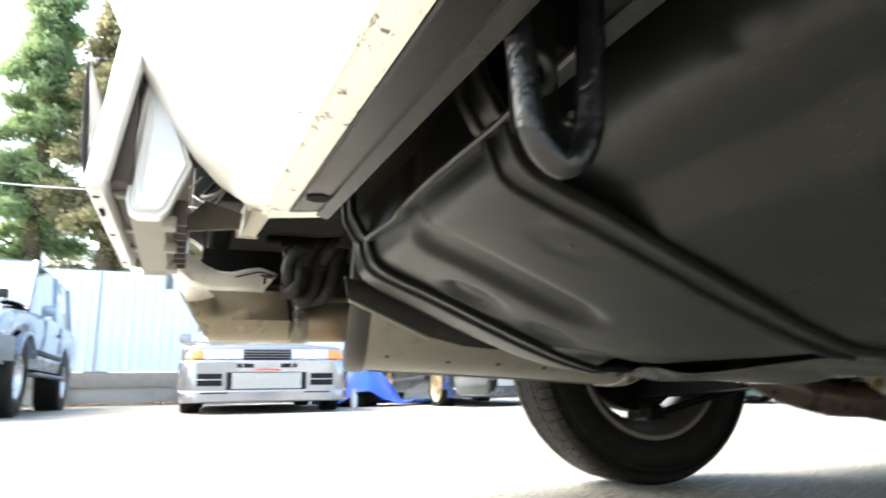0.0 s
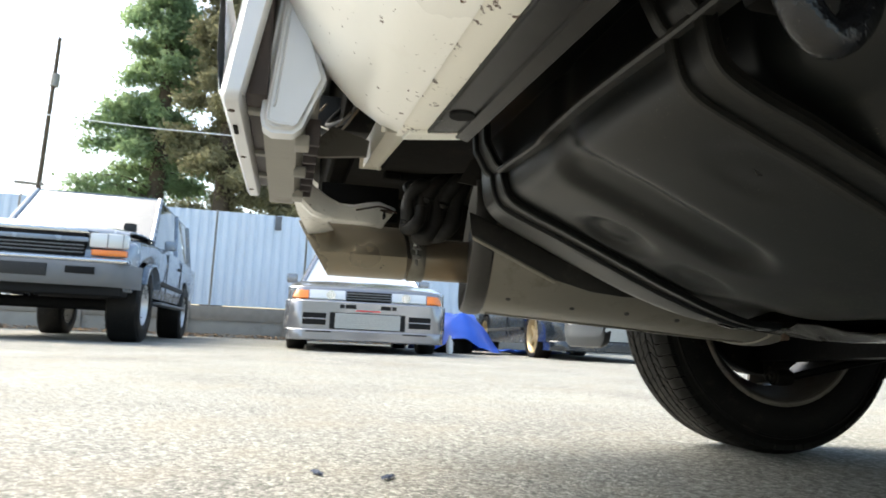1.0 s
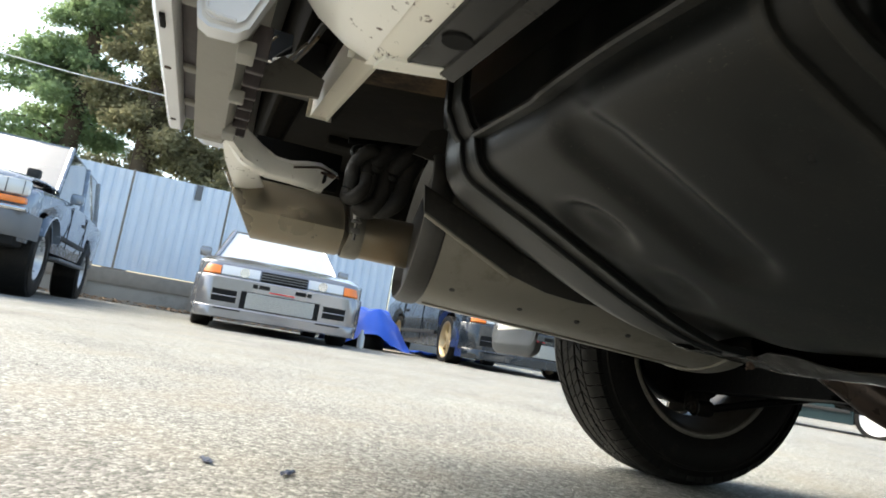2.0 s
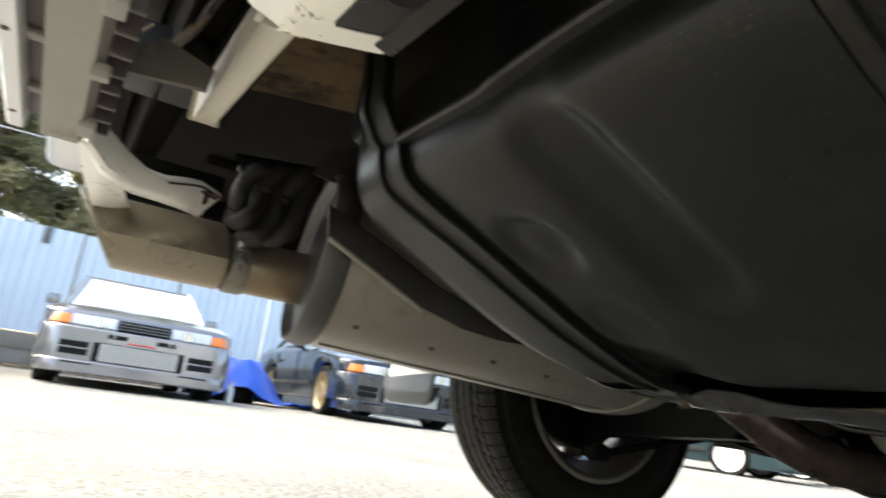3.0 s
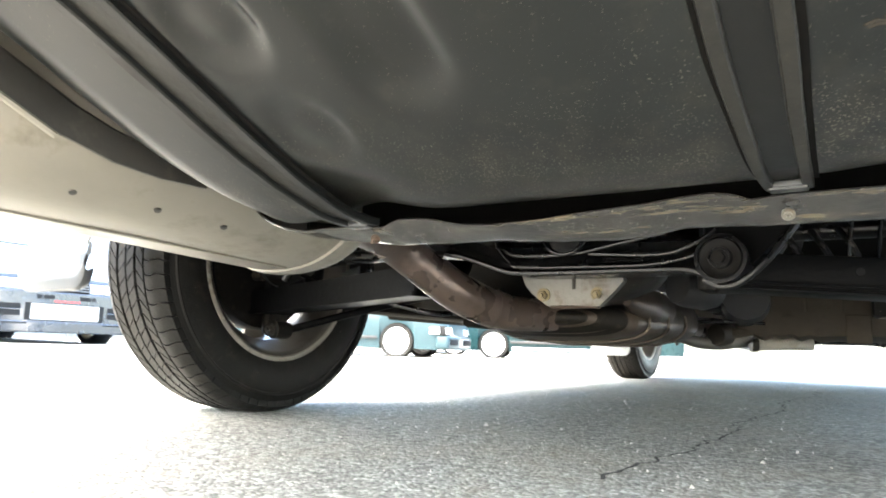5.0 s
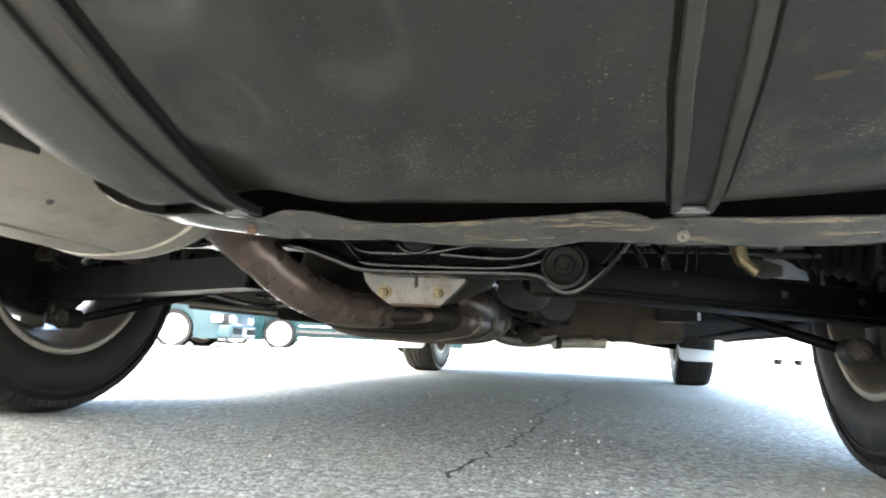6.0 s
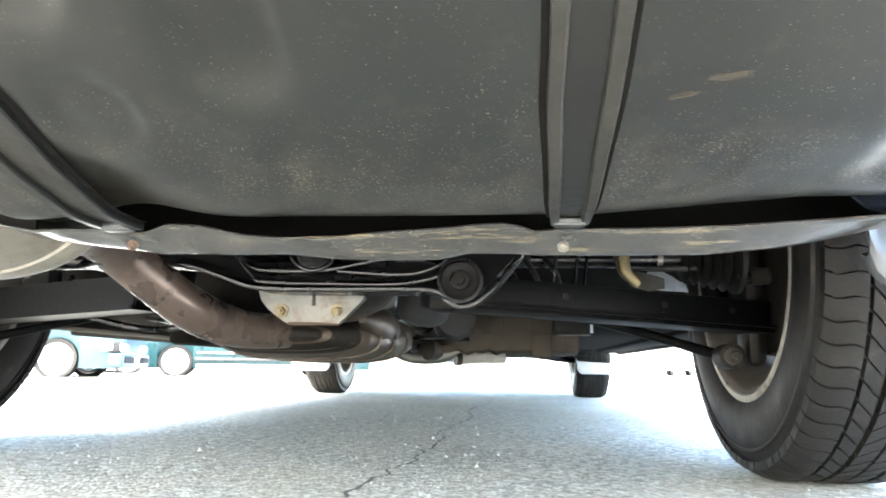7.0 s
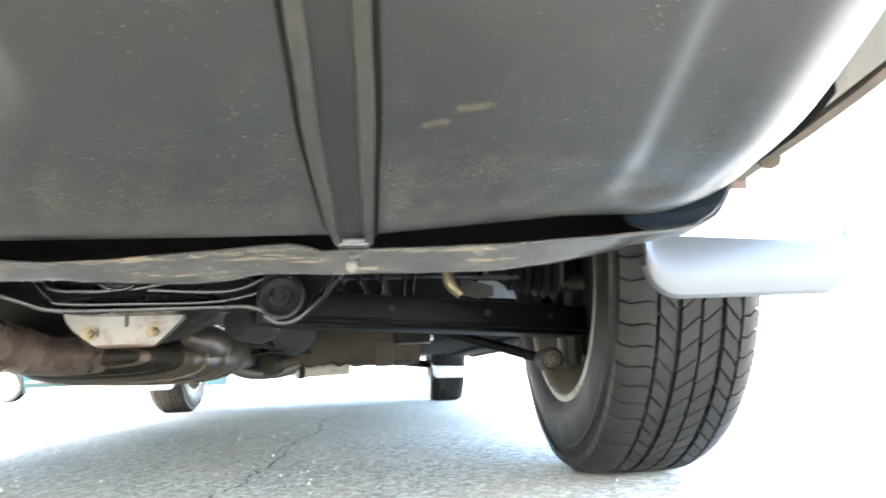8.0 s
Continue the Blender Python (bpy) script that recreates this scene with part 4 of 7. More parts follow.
def build_tank_guard():
    """The wavy sheet edge in front of the tank, with the strap bolts in it."""
    rows = []
    top = [(-0.10, 0.268), (-0.085, 0.254), (-0.07, 0.246), (-0.05, 0.2390), (-0.0275, 0.2350), (0.003, 0.2359), (0.020, 0.2357), (0.033, 0.2330), (0.058, 0.2337), (0.075, 0.2376), (0.10, 0.2362), (0.129, 0.2299), (0.157, 0.2276), (0.197, 0.2285), (0.236, 0.2316),
           (0.2745, 0.2340), (0.297, 0.2353), (0.3085, 0.2356), (0.320, 0.2339), (0.329, 0.2308), (0.349, 0.2322), (0.386, 0.2317), (0.42, 0.2324), (0.454, 0.2330), (0.49, 0.2353), (0.533, 0.2378), (0.570, 0.2410), (0.590, 0.2440), (0.604, 0.2516), (0.614, 0.2657), (0.6205, 0.2843), (0.623, 0.312)]
    low = [(-0.10, 0.2665), (-0.08, 0.2520), (-0.051, 0.2400), (-0.013, 0.2318), (0.0285, 0.2271), (0.06, 0.2235), (0.104, 0.2224), (0.147, 0.2225), (0.198, 0.2185), (0.239, 0.2171), (0.264, 0.2182), (0.284, 0.2221), (0.33, 0.2210), (0.39, 0.2203), (0.446, 0.2205), (0.492, 0.2241), (0.526, 0.2307),
           (0.557, 0.2375), (0.583, 0.2430), (0.604, 0.2520), (0.615, 0.2665), (0.6215, 0.2855), (0.624, 0.314)]
    for i in range(181):
        x = -0.100 + 0.723 * i / 180
        zt, zl = interp(top, x)[0], interp(low, x)[0]
        h = max(0.0012, zt - zl)
        w = 0.0016 * noise.noise((x * 18, 3, 0)) + 0.0008 * noise.noise((x * 55, 1, 4))
        # dents round the bolts and a folded hump between them
        w += 0.0035 * math.exp(-((x - 0.052) / 0.010) ** 2) - 0.003 * math.exp(-((x - 0.082) / 0.013) ** 2) - 0.0030 * math.exp(-((x - 0.304) / 0.018) ** 2) + 0.0018 * math.exp(-((x - 0.331) / 0.007) ** 2)
        f = min(1.0, h / 0.01)
        rows.append([(x, -0.5535 + w, zt + 0.0006), (x, -0.5520 + w, zt - 0.0006), (x, -0.5495 + w, zt - h * 0.16), (x, -0.543 + w * 1.6, zt - h * (0.42 + 14 * w * f)), (x, -0.534 + w, zt - h * (0.70 + 8 * w * f)), (x, -0.527 + w * 2, zt - h * 0.90),
                     (x, -0.522 + w, zt - h), (x, -0.518, zt - h + 0.001), (x, -0.47, zt - h + 0.012), (x, -0.43, zt - h + 0.04)])
    bm = bmesh.new()
    add_grid(bm, rows)
    g = part("tank_guard", thicken(bm, 0.0016), FLANGE, car, "wavy black sheet edge, paint worn to dull metal")
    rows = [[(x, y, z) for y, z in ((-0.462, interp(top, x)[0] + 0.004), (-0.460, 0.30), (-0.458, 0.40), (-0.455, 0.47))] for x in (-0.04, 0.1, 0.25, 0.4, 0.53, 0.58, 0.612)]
    part("guard_web", sheet(rows, 0.003), UNDERSEAL_SHADE, g, "black upright web behind the tank")
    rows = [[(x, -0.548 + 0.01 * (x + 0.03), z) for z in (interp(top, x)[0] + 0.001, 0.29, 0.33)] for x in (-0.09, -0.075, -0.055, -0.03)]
    part("corner_web", sheet(rows, 0.003), UNDERSEAL_SHADE, g)
    # the right end turns up as a painted cheek with a bright rim
    rows = []
    for k in range(13):
        f = k / 12
        x, z = 0.560 + 0.063 * math.sin(f * math.pi / 2) ** 0.9, 0.2400 + 0.070 * (1 - math.cos(f * math.pi / 2)) ** 1.15
        rows.append([(x, -0.5525, z), (x - 0.004, -0.545, z + 0.002), (x - 0.012, -0.530, z + 0.010), (x - 0.02, -0.516, z + 0.028)])
    part("guard_cheek", sheet(rows, 0.002), CHEEK, g, "blue-black upturned end of the guard")
    part("bolt", bolt((0.0440, -0.5430, 0.2272), (0, -0.8, -0.6), 0.0030, 0.0022, 1.35), RUST, g, "rusty strap bolt")
    part("bolt", bolt((0.3485, -0.5435, 0.2236), (0, -0.8, -0.6), 0.0024, 0.0016, 1.6), ALLOY, g, "bright strap bolt")


build_tank_guard()


def build_exhaust():
    ex = new("exhaust")
    ex.parent = car
    tagged(ex, "stained steel exhaust with large silencer")
    a, b = Vector((-0.270, -0.795, 0.338)), Vector((-0.186, -0.392, 0.310))
    t = (b - a).normalized()
    s = t.cross(Vector((0, 0, 1))).normalized()
    u = s.cross(t)
    hw, hh = 0.148, 0.090
    L = (b - a).length

    def oval(c, k, n=64):
        out = []
        for j in range(n):
            ca, sa = math.cos(2 * math.pi * j / n), math.sin(2 * math.pi * j / n)
            out.append(c + s * hw * k * math.copysign(abs(ca) ** 0.85, ca) + u * hh * k * math.copysign(abs(sa) ** 0.85, sa))
        return out
    rows = [oval(a + t * (0.020 + (L - 0.034) * f), 0.985 + 0.004 * math.sin(f * 9)) for f in (0, 0.12, 0.25, 0.4, 0.5, 0.6, 0.75, 0.9, 1.0)]
    bm = bmesh.new()
    add_grid(bm, rows, close_v=True)
    part("silencer", bm, MUFFLER, ex, "large oval aluminised silencer")
    # folded seam along the lower flank
    part("long_seam", tube([a + t * d + s * hw * 0.99 * 0.16 - u * hh * 0.985 for d in (0.03, L * 0.3, L * 0.6, L - 0.03)], 0.0016, 6, 4), MUFFLER, ex)
    # dished end plates with a thick rolled rim
    for d0, sign, mat, nm in ((0.0, 1, MUFFLER_END, "rear_plate"), (L, -1, MUFFLER, "front_plate")):
        rows = []
        for d, k in ((0.024, 0.986), (0.022, 1.010), (0.012, 1.020), (0.004, 1.012), (-0.002, 0.985), (-0.003, 0.955), (0.002, 0.925), (0.009, 0.89), (0.011, 0.82), (0.004, 0.55), (0.0, 0.3), (0.0, 0.02)):
            rows.append(oval(a + t * (d0 + sign * d), k))
        bm = bmesh.new()
        add_grid(bm, rows, close_v=True)
        part(nm, bm, mat, ex, "sooty rolled end of the silencer" if sign > 0 else "")
    for y0, an in ((-0.745, -0.90), (-0.665, -0.95), (-0.598, -0.93), (-0.535, -0.95)):
        p = a + t * ((y0 - a.y) / t.y)
        pos = p + s * hw * 0.985 * math.copysign(abs(math.cos(an)) ** 0.85, math.cos(an)) + u * hh * 0.985 * math.copysign(abs(math.sin(an)) ** 0.85, math.sin(an))
        part("weld_spot", lathe([(-0.001, 0.0036), (0.0010, 0.0030), (0.0012, 0.0)], along(pos, pos + (s * math.cos(an) * 0.7 + u * math.sin(an))), 12), MUFFLER_END, ex)
    # dusty shield plate between silencer and tank, with its folded pale edge
    bm = bmesh.new()
    add_grid(bm, [[(-0.1005, -0.838, 0.328), (-0.1005, -0.785, 0.3050), (-0.1005, -0.734, 0.283), (-0.0995, -0.69, 0.272), (-0.097, -0.65, 0.268), (-0.092, -0.61, 0.268)], [(-0.101, -0.842, 0.352), (-0.101, -0.78, 0.329), (-0.100, -0.73, 0.306), (-0.099, -0.69, 0.294), (-0.098, -0.65, 0.288), (-0.094, -0.61, 0.286)], [(-0.1025, -0.842, 0.3540), (-0.1025, -0.78, 0.3315), (-0.1025, -0.72, 0.3055), (-0.1025, -0.69, 0.2965), (-0.1025, -0.65, 0.2905), (-0.1025, -0.61, 0.2885)]])
    part("shield_plate", thicken(bm, 0.003), PLATE, ex, "dusty black shield plate beside the tank")
    part("folded_edge", tube([(-0.1, -0.836, 0.3265), (-0.1, -0.785, 0.3040), (-0.1, -0.734, 0.2815)], 0.0030, 8, 4), MUFFLER, ex)
    # rear pipe, clamp and slash-cut oval tip
    part("outlet_pipe", tube([(-0.292, -0.775, 0.320), (-0.296, -0.83, 0.320), (-0.302, -0.90, 0.322)], 0.0295, 28), TAILPIPE, ex)
    rows = []
    for k in range(13):
        f = k / 12
        ring_ = []
        for j in range(48):
            an = 2 * math.pi * j / 48
            g = min(1.0, f * 12)
            rr = 0.0290 + (0.043 - 0.0290) * g * g * (3 - 2 * g)
            # two pressed halves that meet in a crease at mid height
            x = -0.306 + 1.35 * rr * math.copysign(0.68 * abs(math.cos(an)) + 0.32 * (1 - abs(math.sin(an))), math.cos(an))
            dz = rr * (0.98 - 0.12 * g) * math.sin(an)
            y_end = -1.008 - 0.60 * dz
            y0 = -0.874
            ring_.append((x, y0 + (y_end - y0) * f, 0.322 + 0.005 * g + dz - (x + 0.306) * 0.2))
        rows.append(ring_)
    bm = bmesh.new()
    add_grid(bm, rows, close_v=True)
    part("tailpipe_tip", thicken(bm, 0.0022), TAILPIPE, ex, "oval slash-cut steel tailpipe tip, heat-stained", angle=24)
    part("clamp", lathe([(-0.011, 0.0295), (-0.011, 0.0320), (-0.008, 0.0330), (0.008, 0.0330), (0.011, 0.0320), (0.011, 0.0295)], along((-0.297, -0.866, 0.321), (-0.2975, -0.878, 0.321)), 30), MUFFLER, ex, "steel band clamp")
    bm = bmesh.new()
    add_box(bm, (-0.256, -0.878, 0.314), (-0.248, -0.866, 0.321), 0.0012)
    add_box(bm, (-0.256, -0.878, 0.327), (-0.248, -0.866, 0.331), 0.0012)
    add_tube(bm, [(-0.2515, -0.872, 0.306), (-0.2515, -0.872, 0.342)], 0.0020, 10, 1)
    add_lathe(bm, [(0, 0.0050), (0.005, 0.0050), (0.005, 0)], along((-0.2515, -0.872, 0.3315), (-0.2515, -0.872, 0.38)), 6)
    part("clamp_bolt", bm, ALLOY, ex)
    # pipe from the front of the silencer down to the middle
    part("front_pipe", tube([(-0.165, -0.40, 0.285), (-0.160, -0.34, 0.290), (-0.168, -0.28, 0.290), (-0.170, -0.22, 0.277), (-0.147, -0.18, 0.249), (-0.118, -0.14, 0.219), (-0.092, -0.09, 0.200), (-0.064, -0.045, 0.194), (-0.026, 0.02, 0.195)],
                           [0.026, 0.027, 0.0275, 0.0280, 0.0285, 0.0290, 0.0285, 0.027, 0.026], 30), PIPE, ex, "brown rusted exhaust pipe")
    part("pipe_weld", tube([(-0.0905, -0.087, 0.1995), (-0.0885, -0.0835, 0.1990)], [0.0300, 0.0300], 26, 1), PIPE, ex)
    # flattened catalyst with hooped heat shield
    spine = [(-0.005, 0.070, 0.012, 0.190, -0.040), (0.010, 0.104, 0.022, 0.188, -0.036), (0.035, 0.124, 0.029, 0.186, -0.030), (0.09, 0.128, 0.034, 0.187, -0.018), (0.20, 0.122, 0.040, 0.192, -0.002), (0.32, 0.104, 0.042, 0.199, 0.010), (0.42, 0.084, 0.040, 0.203, 0.018), (0.50, 0.055, 0.034, 0.205, 0.030)]

    def hoop(y, k=1.0, n=40):
        w, h, zc, xc = interp(spine, y)
        out = []
        for j in range(n):
            ca, sa = math.cos(2 * math.pi * j / n), math.sin(2 * math.pi * j / n)
            out.append(Vector((xc + w * k * math.copysign(abs(ca) ** 0.7, ca), y, zc + h * k * math.copysign(abs(sa) ** 0.75, sa))))
        return out
    bm = bmesh.new()
    ys = [-0.005, 0.0, 0.010, 0.02, 0.035] + [0.05 + 0.02 * i for i in range(22)] + [0.50]
    vs = add_grid(bm, [hoop(y, 1.0 + (0.007 if i % 2 and 4 < i < 20 else 0.0)) for i, y in enumerate(ys)], close_v=True)
    bm.faces.new(vs[-1])
    part("heat_shield", bm, SHIELD, ex, "ribbed heat shield stained rusty", angle=25)
    # brown rounded mouth where the pipe enters
    bm = bmesh.new()
    vs = add_grid(bm, [hoop(y, k) for y, k in ((0.022, 1.02), (0.008, 1.03), (-0.004, 0.98), (-0.012, 0.86), (-0.016, 0.60), (-0.017, 0.30))], close_v=True)
    bm.faces.new(vs[-1])
    part("shield_mouth", bm, CARRIER, ex, "brown rusted mouth of the heat shield")
    for i, y in enumerate((0.060, 0.125, 0.22)):
        loop = [p for p in hoop(y, 1.03) if p.z < 0.205]
        loop.sort(key=lambda p: math.atan2(p.x - 0.0, 0.26 - p.z))
        part("shield_rib", tube(loop, 0.0028, 6, 1), SHIELD, ex)
    part("shield_boss", lathe([(0, 0.016), (0.003, 0.015), (0.003, 0.011), (0.001, 0.010), (0.001, 0.0)], along((0.008, 0.030, 0.2120), (0.009, 0.016, 0.2260)), 20), BRASS, ex, "yellowed pressed ring in the heat shield")
    part("end_shield", tube([(0.088, 0.0, 0.214), (0.090, 0.08, 0.210), (0.084, 0.17, 0.205), (0.066, 0.26, 0.203)], [0.006, 0.028, 0.033, 0.030], 24, 6, flat=1.1), SHIELD, ex, "grey rounded end of the heat shield")
    part("under_pipe", tube([(0.01, 0.68, 0.20), (0.06, 0.95, 0.205), (0.10, 1.3, 0.20), (0.02, 1.7, 0.19), (-0.08, 2.1, 0.2)], 0.03, 18), PIPE, ex)
    # worn rubber rings hung close together, leaning back
    for y, x, turn, wide, top, bottom, rad, lean in ((-0.884, -0.234, 80, 0.0085, 0.412, 0.352, 0.0085, 0.016), (-0.862, -0.238, 96, 0.0095, 0.420, 0.343, 0.0100, 0.022), (-0.838, -0.240, 88, 0.0095, 0.424, 0.346, 0.0105, 0.030), (-0.850, -0.258, 92, 0.0090, 0.420, 0.345, 0.0095, 0.024)):
        m = pose(x, y, 0, 0, 0, turn)
        loop = []
        for j in range(20):
            a_ = 2 * math.pi * j / 20
            ca, sa = math.cos(a_), math.sin(a_)
            h = 0.5 + 0.5 * math.copysign(abs(sa) ** 0.8, sa)
            loop.append(m @ Vector((wide * math.copysign(abs(ca) ** 0.6, ca) + lean * (h - 0.35) + 0.003 * math.sin(h * 7), 0.004 * math.sin(a_ * 2), bottom + (top - bottom) * h)))
        part("rubber_ring", tube(loop + [loop[0]], [rad * (1 + 0.10 * math.sin(j * 1.1 + y * 90)) for j in range(20)] + [rad], 14, 4), HANGER, ex, "perished black rubber hanger ring")
    part("hanger_rod", tube([(-0.25, -0.80, 0.437), (-0.248, -0.85, 0.430), (-0.25, -0.90, 0.424)], 0.004, 8), UNDERSEAL_SHADE, ex)
    part("hanger_hook", tube([(-0.235, -0.882, 0.395), (-0.232, -0.896, 0.406), (-0.236, -0.888, 0.416), (-0.24, -0.874, 0.412)], 0.0030, 8), CLIPSTEEL, ex)
    rows = [[(-0.200, -0.832, 0.413), (-0.198, -0.812, 0.410), (-0.195, -0.789, 0.408)], [(-0.200, -0.824, 0.428), (-0.198, -0.800, 0.432), (-0.195, -0.770, 0.440)], [(-0.200, -0.815, 0.445), (-0.198, -0.790, 0.455), (-0.195, -0.762, 0.474)]]
    part("hanger_plate", sheet(rows, 0.003), PLATE, ex, "dusty black hanger plate behind the rubbers")
    part("plate_hole", lathe([(0, 0.0), (0, 0.0032), (0.0008, 0.0032), (0.0008, 0.0)], along((-0.1975, -0.816, 0.4235), (-0.190, -0.8185, 0.4215)), 12), DARK, ex)
    return ex


build_exhaust()


def build_cutout():
    """Cream strips and brackets round the tailpipe cut-out, with wiring."""
    top = [(-0.153, -1.0341, 0.3863), (-0.168, -1.0168, 0.3797), (-0.183, -1.0007, 0.3724), (-0.200, -0.9834, 0.3680), (-0.215, -0.9644, 0.3704), (-0.230, -0.9451, 0.3780), (-0.245, -0.9285, 0.3835), (-0.262, -0.9049, 0.3805)]
    low = [(-0.153, -1.0347, 0.3680), (-0.168, -1.0163, 0.3543), (-0.183, -1.0028, 0.3526), (-0.200, -0.9893, 0.3524), (-0.215, -0.9671, 0.3554), (-0.230, -0.9437, 0.3570), (-0.245, -0.9315, 0.3590), (-0.262, -0.9194, 0.3604)]
    rows = [[(x - 0.014, ty, tz + 0.003), (x - 0.002, ty, tz + 0.001), (x, ty, tz - 0.001), (x, (ty + ly) / 2, (tz + lz) / 2), (x, ly, lz + 0.001), (x - 0.003, ly, lz - 0.001), (x - 0.016, ly, lz - 0.001)] for (x, ty, tz), (_, ly, lz) in zip(top, low)]
    strip = part("cutout_strip", sheet(rows, 0.003), CREAM, car, "cream edge of the tailpipe cut-out")
    rows = [[(-0.150, -1.0405, 0.369), (-0.166, -1.022, 0.3615), (-0.190, -1.0010, 0.3555)], [(-0.200, -1.0330, 0.3575), (-0.212, -1.015, 0.3535), (-0.232, -0.994, 0.3535)], [(-0.255, -1.0200, 0.3450), (-0.262, -1.004, 0.3455), (-0.276, -0.985, 0.3515)], [(-0.288, -1.0120, 0.3380), (-0.292, -0.995, 0.3425), (-0.302, -0.976, 0.3500)]]
    part("cutout_cheek", sheet([smooth_line(r, 5) for r in rows], 0.003), CREAM, strip, "cream curved cheek of the tailpipe cut-out")
    part("strip_slot", box((-0.2605, -0.9215, 0.3655), (-0.2410, -0.9185, 0.3735), 0.0006), DARK, strip)
    # added black plate stands in for the shade behind the strip
    part("strip_shadow_plate", box((-0.392, -1.0, 0.385), (-0.385, -0.88, 0.44), 0.002), UNDERSEAL_SHADE, strip)
    part("strip_seam", tube([(x + 0.001, y + 0.004, z - 0.003) for x, y, z in top[4:]], 0.0012, 6, 3), RUST, strip)
    part("strip_clip", box((-0.262, -0.928, 0.3745), (-0.244, -0.908, 0.3775), 0.0008), RUST, strip)
    # cream arm of the frame
    m = along((0.13, -0.962, 0.380), (-0.12, -0.955, 0.412))
    part("cream_bracket", box((0, -0.007, -0.010), (0.245, 0.010, 0.010), 0.004, m), OLDCREAM, car, "dirty cream frame bracket")
    part("bracket_slot", box((0.03, -0.0085, -0.004), (0.20, -0.0065, 0.001), 0.0005, m), DARK, car)
    part("rear_wall", box((-0.80, -0.992, 0.455), (0.16, -0.985, 0.64), 0.002), FLOOR, car, "dark inner rear wall of the boot")
    # added wall that keeps the sky's reflection off the tank's rear face
    part("sky_block_wall", box((-0.10, -0.948, 0.396), (0.155, -0.942, 0.478), 0.002), UNDERSEAL_SHADE, car, "black beam added under the boot floor to block the sky")
    part("lamp_box", box((-0.25, -1.02, 0.455), (-0.17, -0.945, 0.50), 0.006), BLACKPLASTIC, car, "black plastic lamp housing")
    part("wire", tube([(0.02, -0.985, 0.42), (-0.06, -1.0, 0.418), (-0.13, -1.025, 0.435), (-0.15, -1.03, 0.452), (-0.12, -1.01, 0.47)], 0.0013, 8), WIRE, car, "yellowed loose wire")
    bm = bmesh.new()
    bm.faces.new([bm.verts.new(p) for p in [(-0.02, -1.026, 0.392), (-0.02, -1.006, 0.413), (-0.02, -0.969, 0.402), (-0.02, -0.971, 0.386), (-0.02, -1.022, 0.38)]])
    part("lamp_bracket", thicken(bm, 0.006), LAMPGREY, car, "dusty grey-brown lamp bracket", smooth=False)
    part("wire", tube([(-0.01, -0.99, 0.425), (-0.08, -1.005, 0.428), (-0.14, -1.02, 0.452)], 0.0012, 8), WIRE, car)
    part("wire", tube([(0.03, -0.982, 0.43), (-0.05, -0.99, 0.432), (-0.12, -1.008, 0.445), (-0.16, -0.99, 0.48)], 0.003, 8), BLACKPLASTIC, car)
    part("inner_panel", box((-0.80, -0.98, 0.50), (0.14, -0.40, 0.512), 0.003), FLOOR, car, "dark inner boot corner")
    part("rust_streak", sheet([[(-0.19, -0.925, 0.4745), (-0.15, -0.79, 0.4745)], [(-0.06, -0.93, 0.4742), (-0.05, -0.82, 0.4742)], [(0.02, -0.925, 0.4745), (0.04, -0.84, 0.4745)]], 0.001), SURFRUST, car)
    # towing eye
    part("towing_eye", tube([(0.472, -0.908, 0.47), (0.471, -0.905, 0.40), (0.470, -0.899, 0.338), (0.470, -0.8955, 0.314), (0.470, -0.884, 0.3025), (0.470, -0.8725, 0.312), (0.470, -0.868, 0.338), (0.471, -0.866, 0.40), (0.472, -0.868, 0.47)], 0.0062, 16, 6), LOOP, car, "black steel towing loop")
    part("eye_plate", box((0.440, -0.8925, 0.324), (0.452, -0.8705, 0.474), 0.004), UNDERSEAL_SHADE, car, "black bracket behind the towing loop")
    part("eye_plate_wing", box((0.430, -0.872, 0.372), (0.440, -0.840, 0.474), 0.004), UNDERSEAL_SHADE, car)
    part("eye_bolt", bolt((0.452, -0.866, 0.332), (1, -0.3, 0), 0.003, 0.004, 1.5), CHASSIS, car)
    part("eye_hook", tube([(0.4545, -0.890, 0.352), (0.4545, -0.884, 0.357), (0.4545, -0.878, 0.352), (0.4545, -0.879, 0.343), (0.4545, -0.888, 0.338)], 0.0026, 10, 5), SEAM, car)


build_cutout()


# ---- wheels ----
def tyre_mesh(R, rim_r, width):
    """Carcass of a tyre round the x axis, outer side at +x, with bulged walls."""
    h = width / 2
    bm = bmesh.new()
    b = 0.009
    prof = [(-h * 0.86, rim_r - 0.004), (-h * 0.95, rim_r + 0.012), (-h * 1.02, rim_r + 0.04), (-h * 1.0, rim_r + 0.065), (-h * 0.95, R - 0.032), (-h * 0.86, R - 0.014), (-h * 0.74, R - b),
            (0, R - b + 0.001), (h * 0.74, R - b), (h * 0.86, R - 0.014), (h * 0.95, R - 0.032), (h * 1.0, rim_r + 0.065), (h * 1.02, rim_r + 0.04), (h * 0.95, rim_r + 0.012), (h * 0.86, rim_r - 0.004)]
    add_lathe(bm, prof, None, 72, caps=False)
    # rings of lettering relief on the walls
    for s in (-1, 1):
        add_lathe(bm, [(s * h * 0.985, R - 0.040), (s * (h * 0.985 + 0.0016), R - 0.039), (s * (h * 0.985 + 0.0016), R - 0.036), (s * h * 0.955, R - 0.034)], None, 72, caps=False)
    return bm


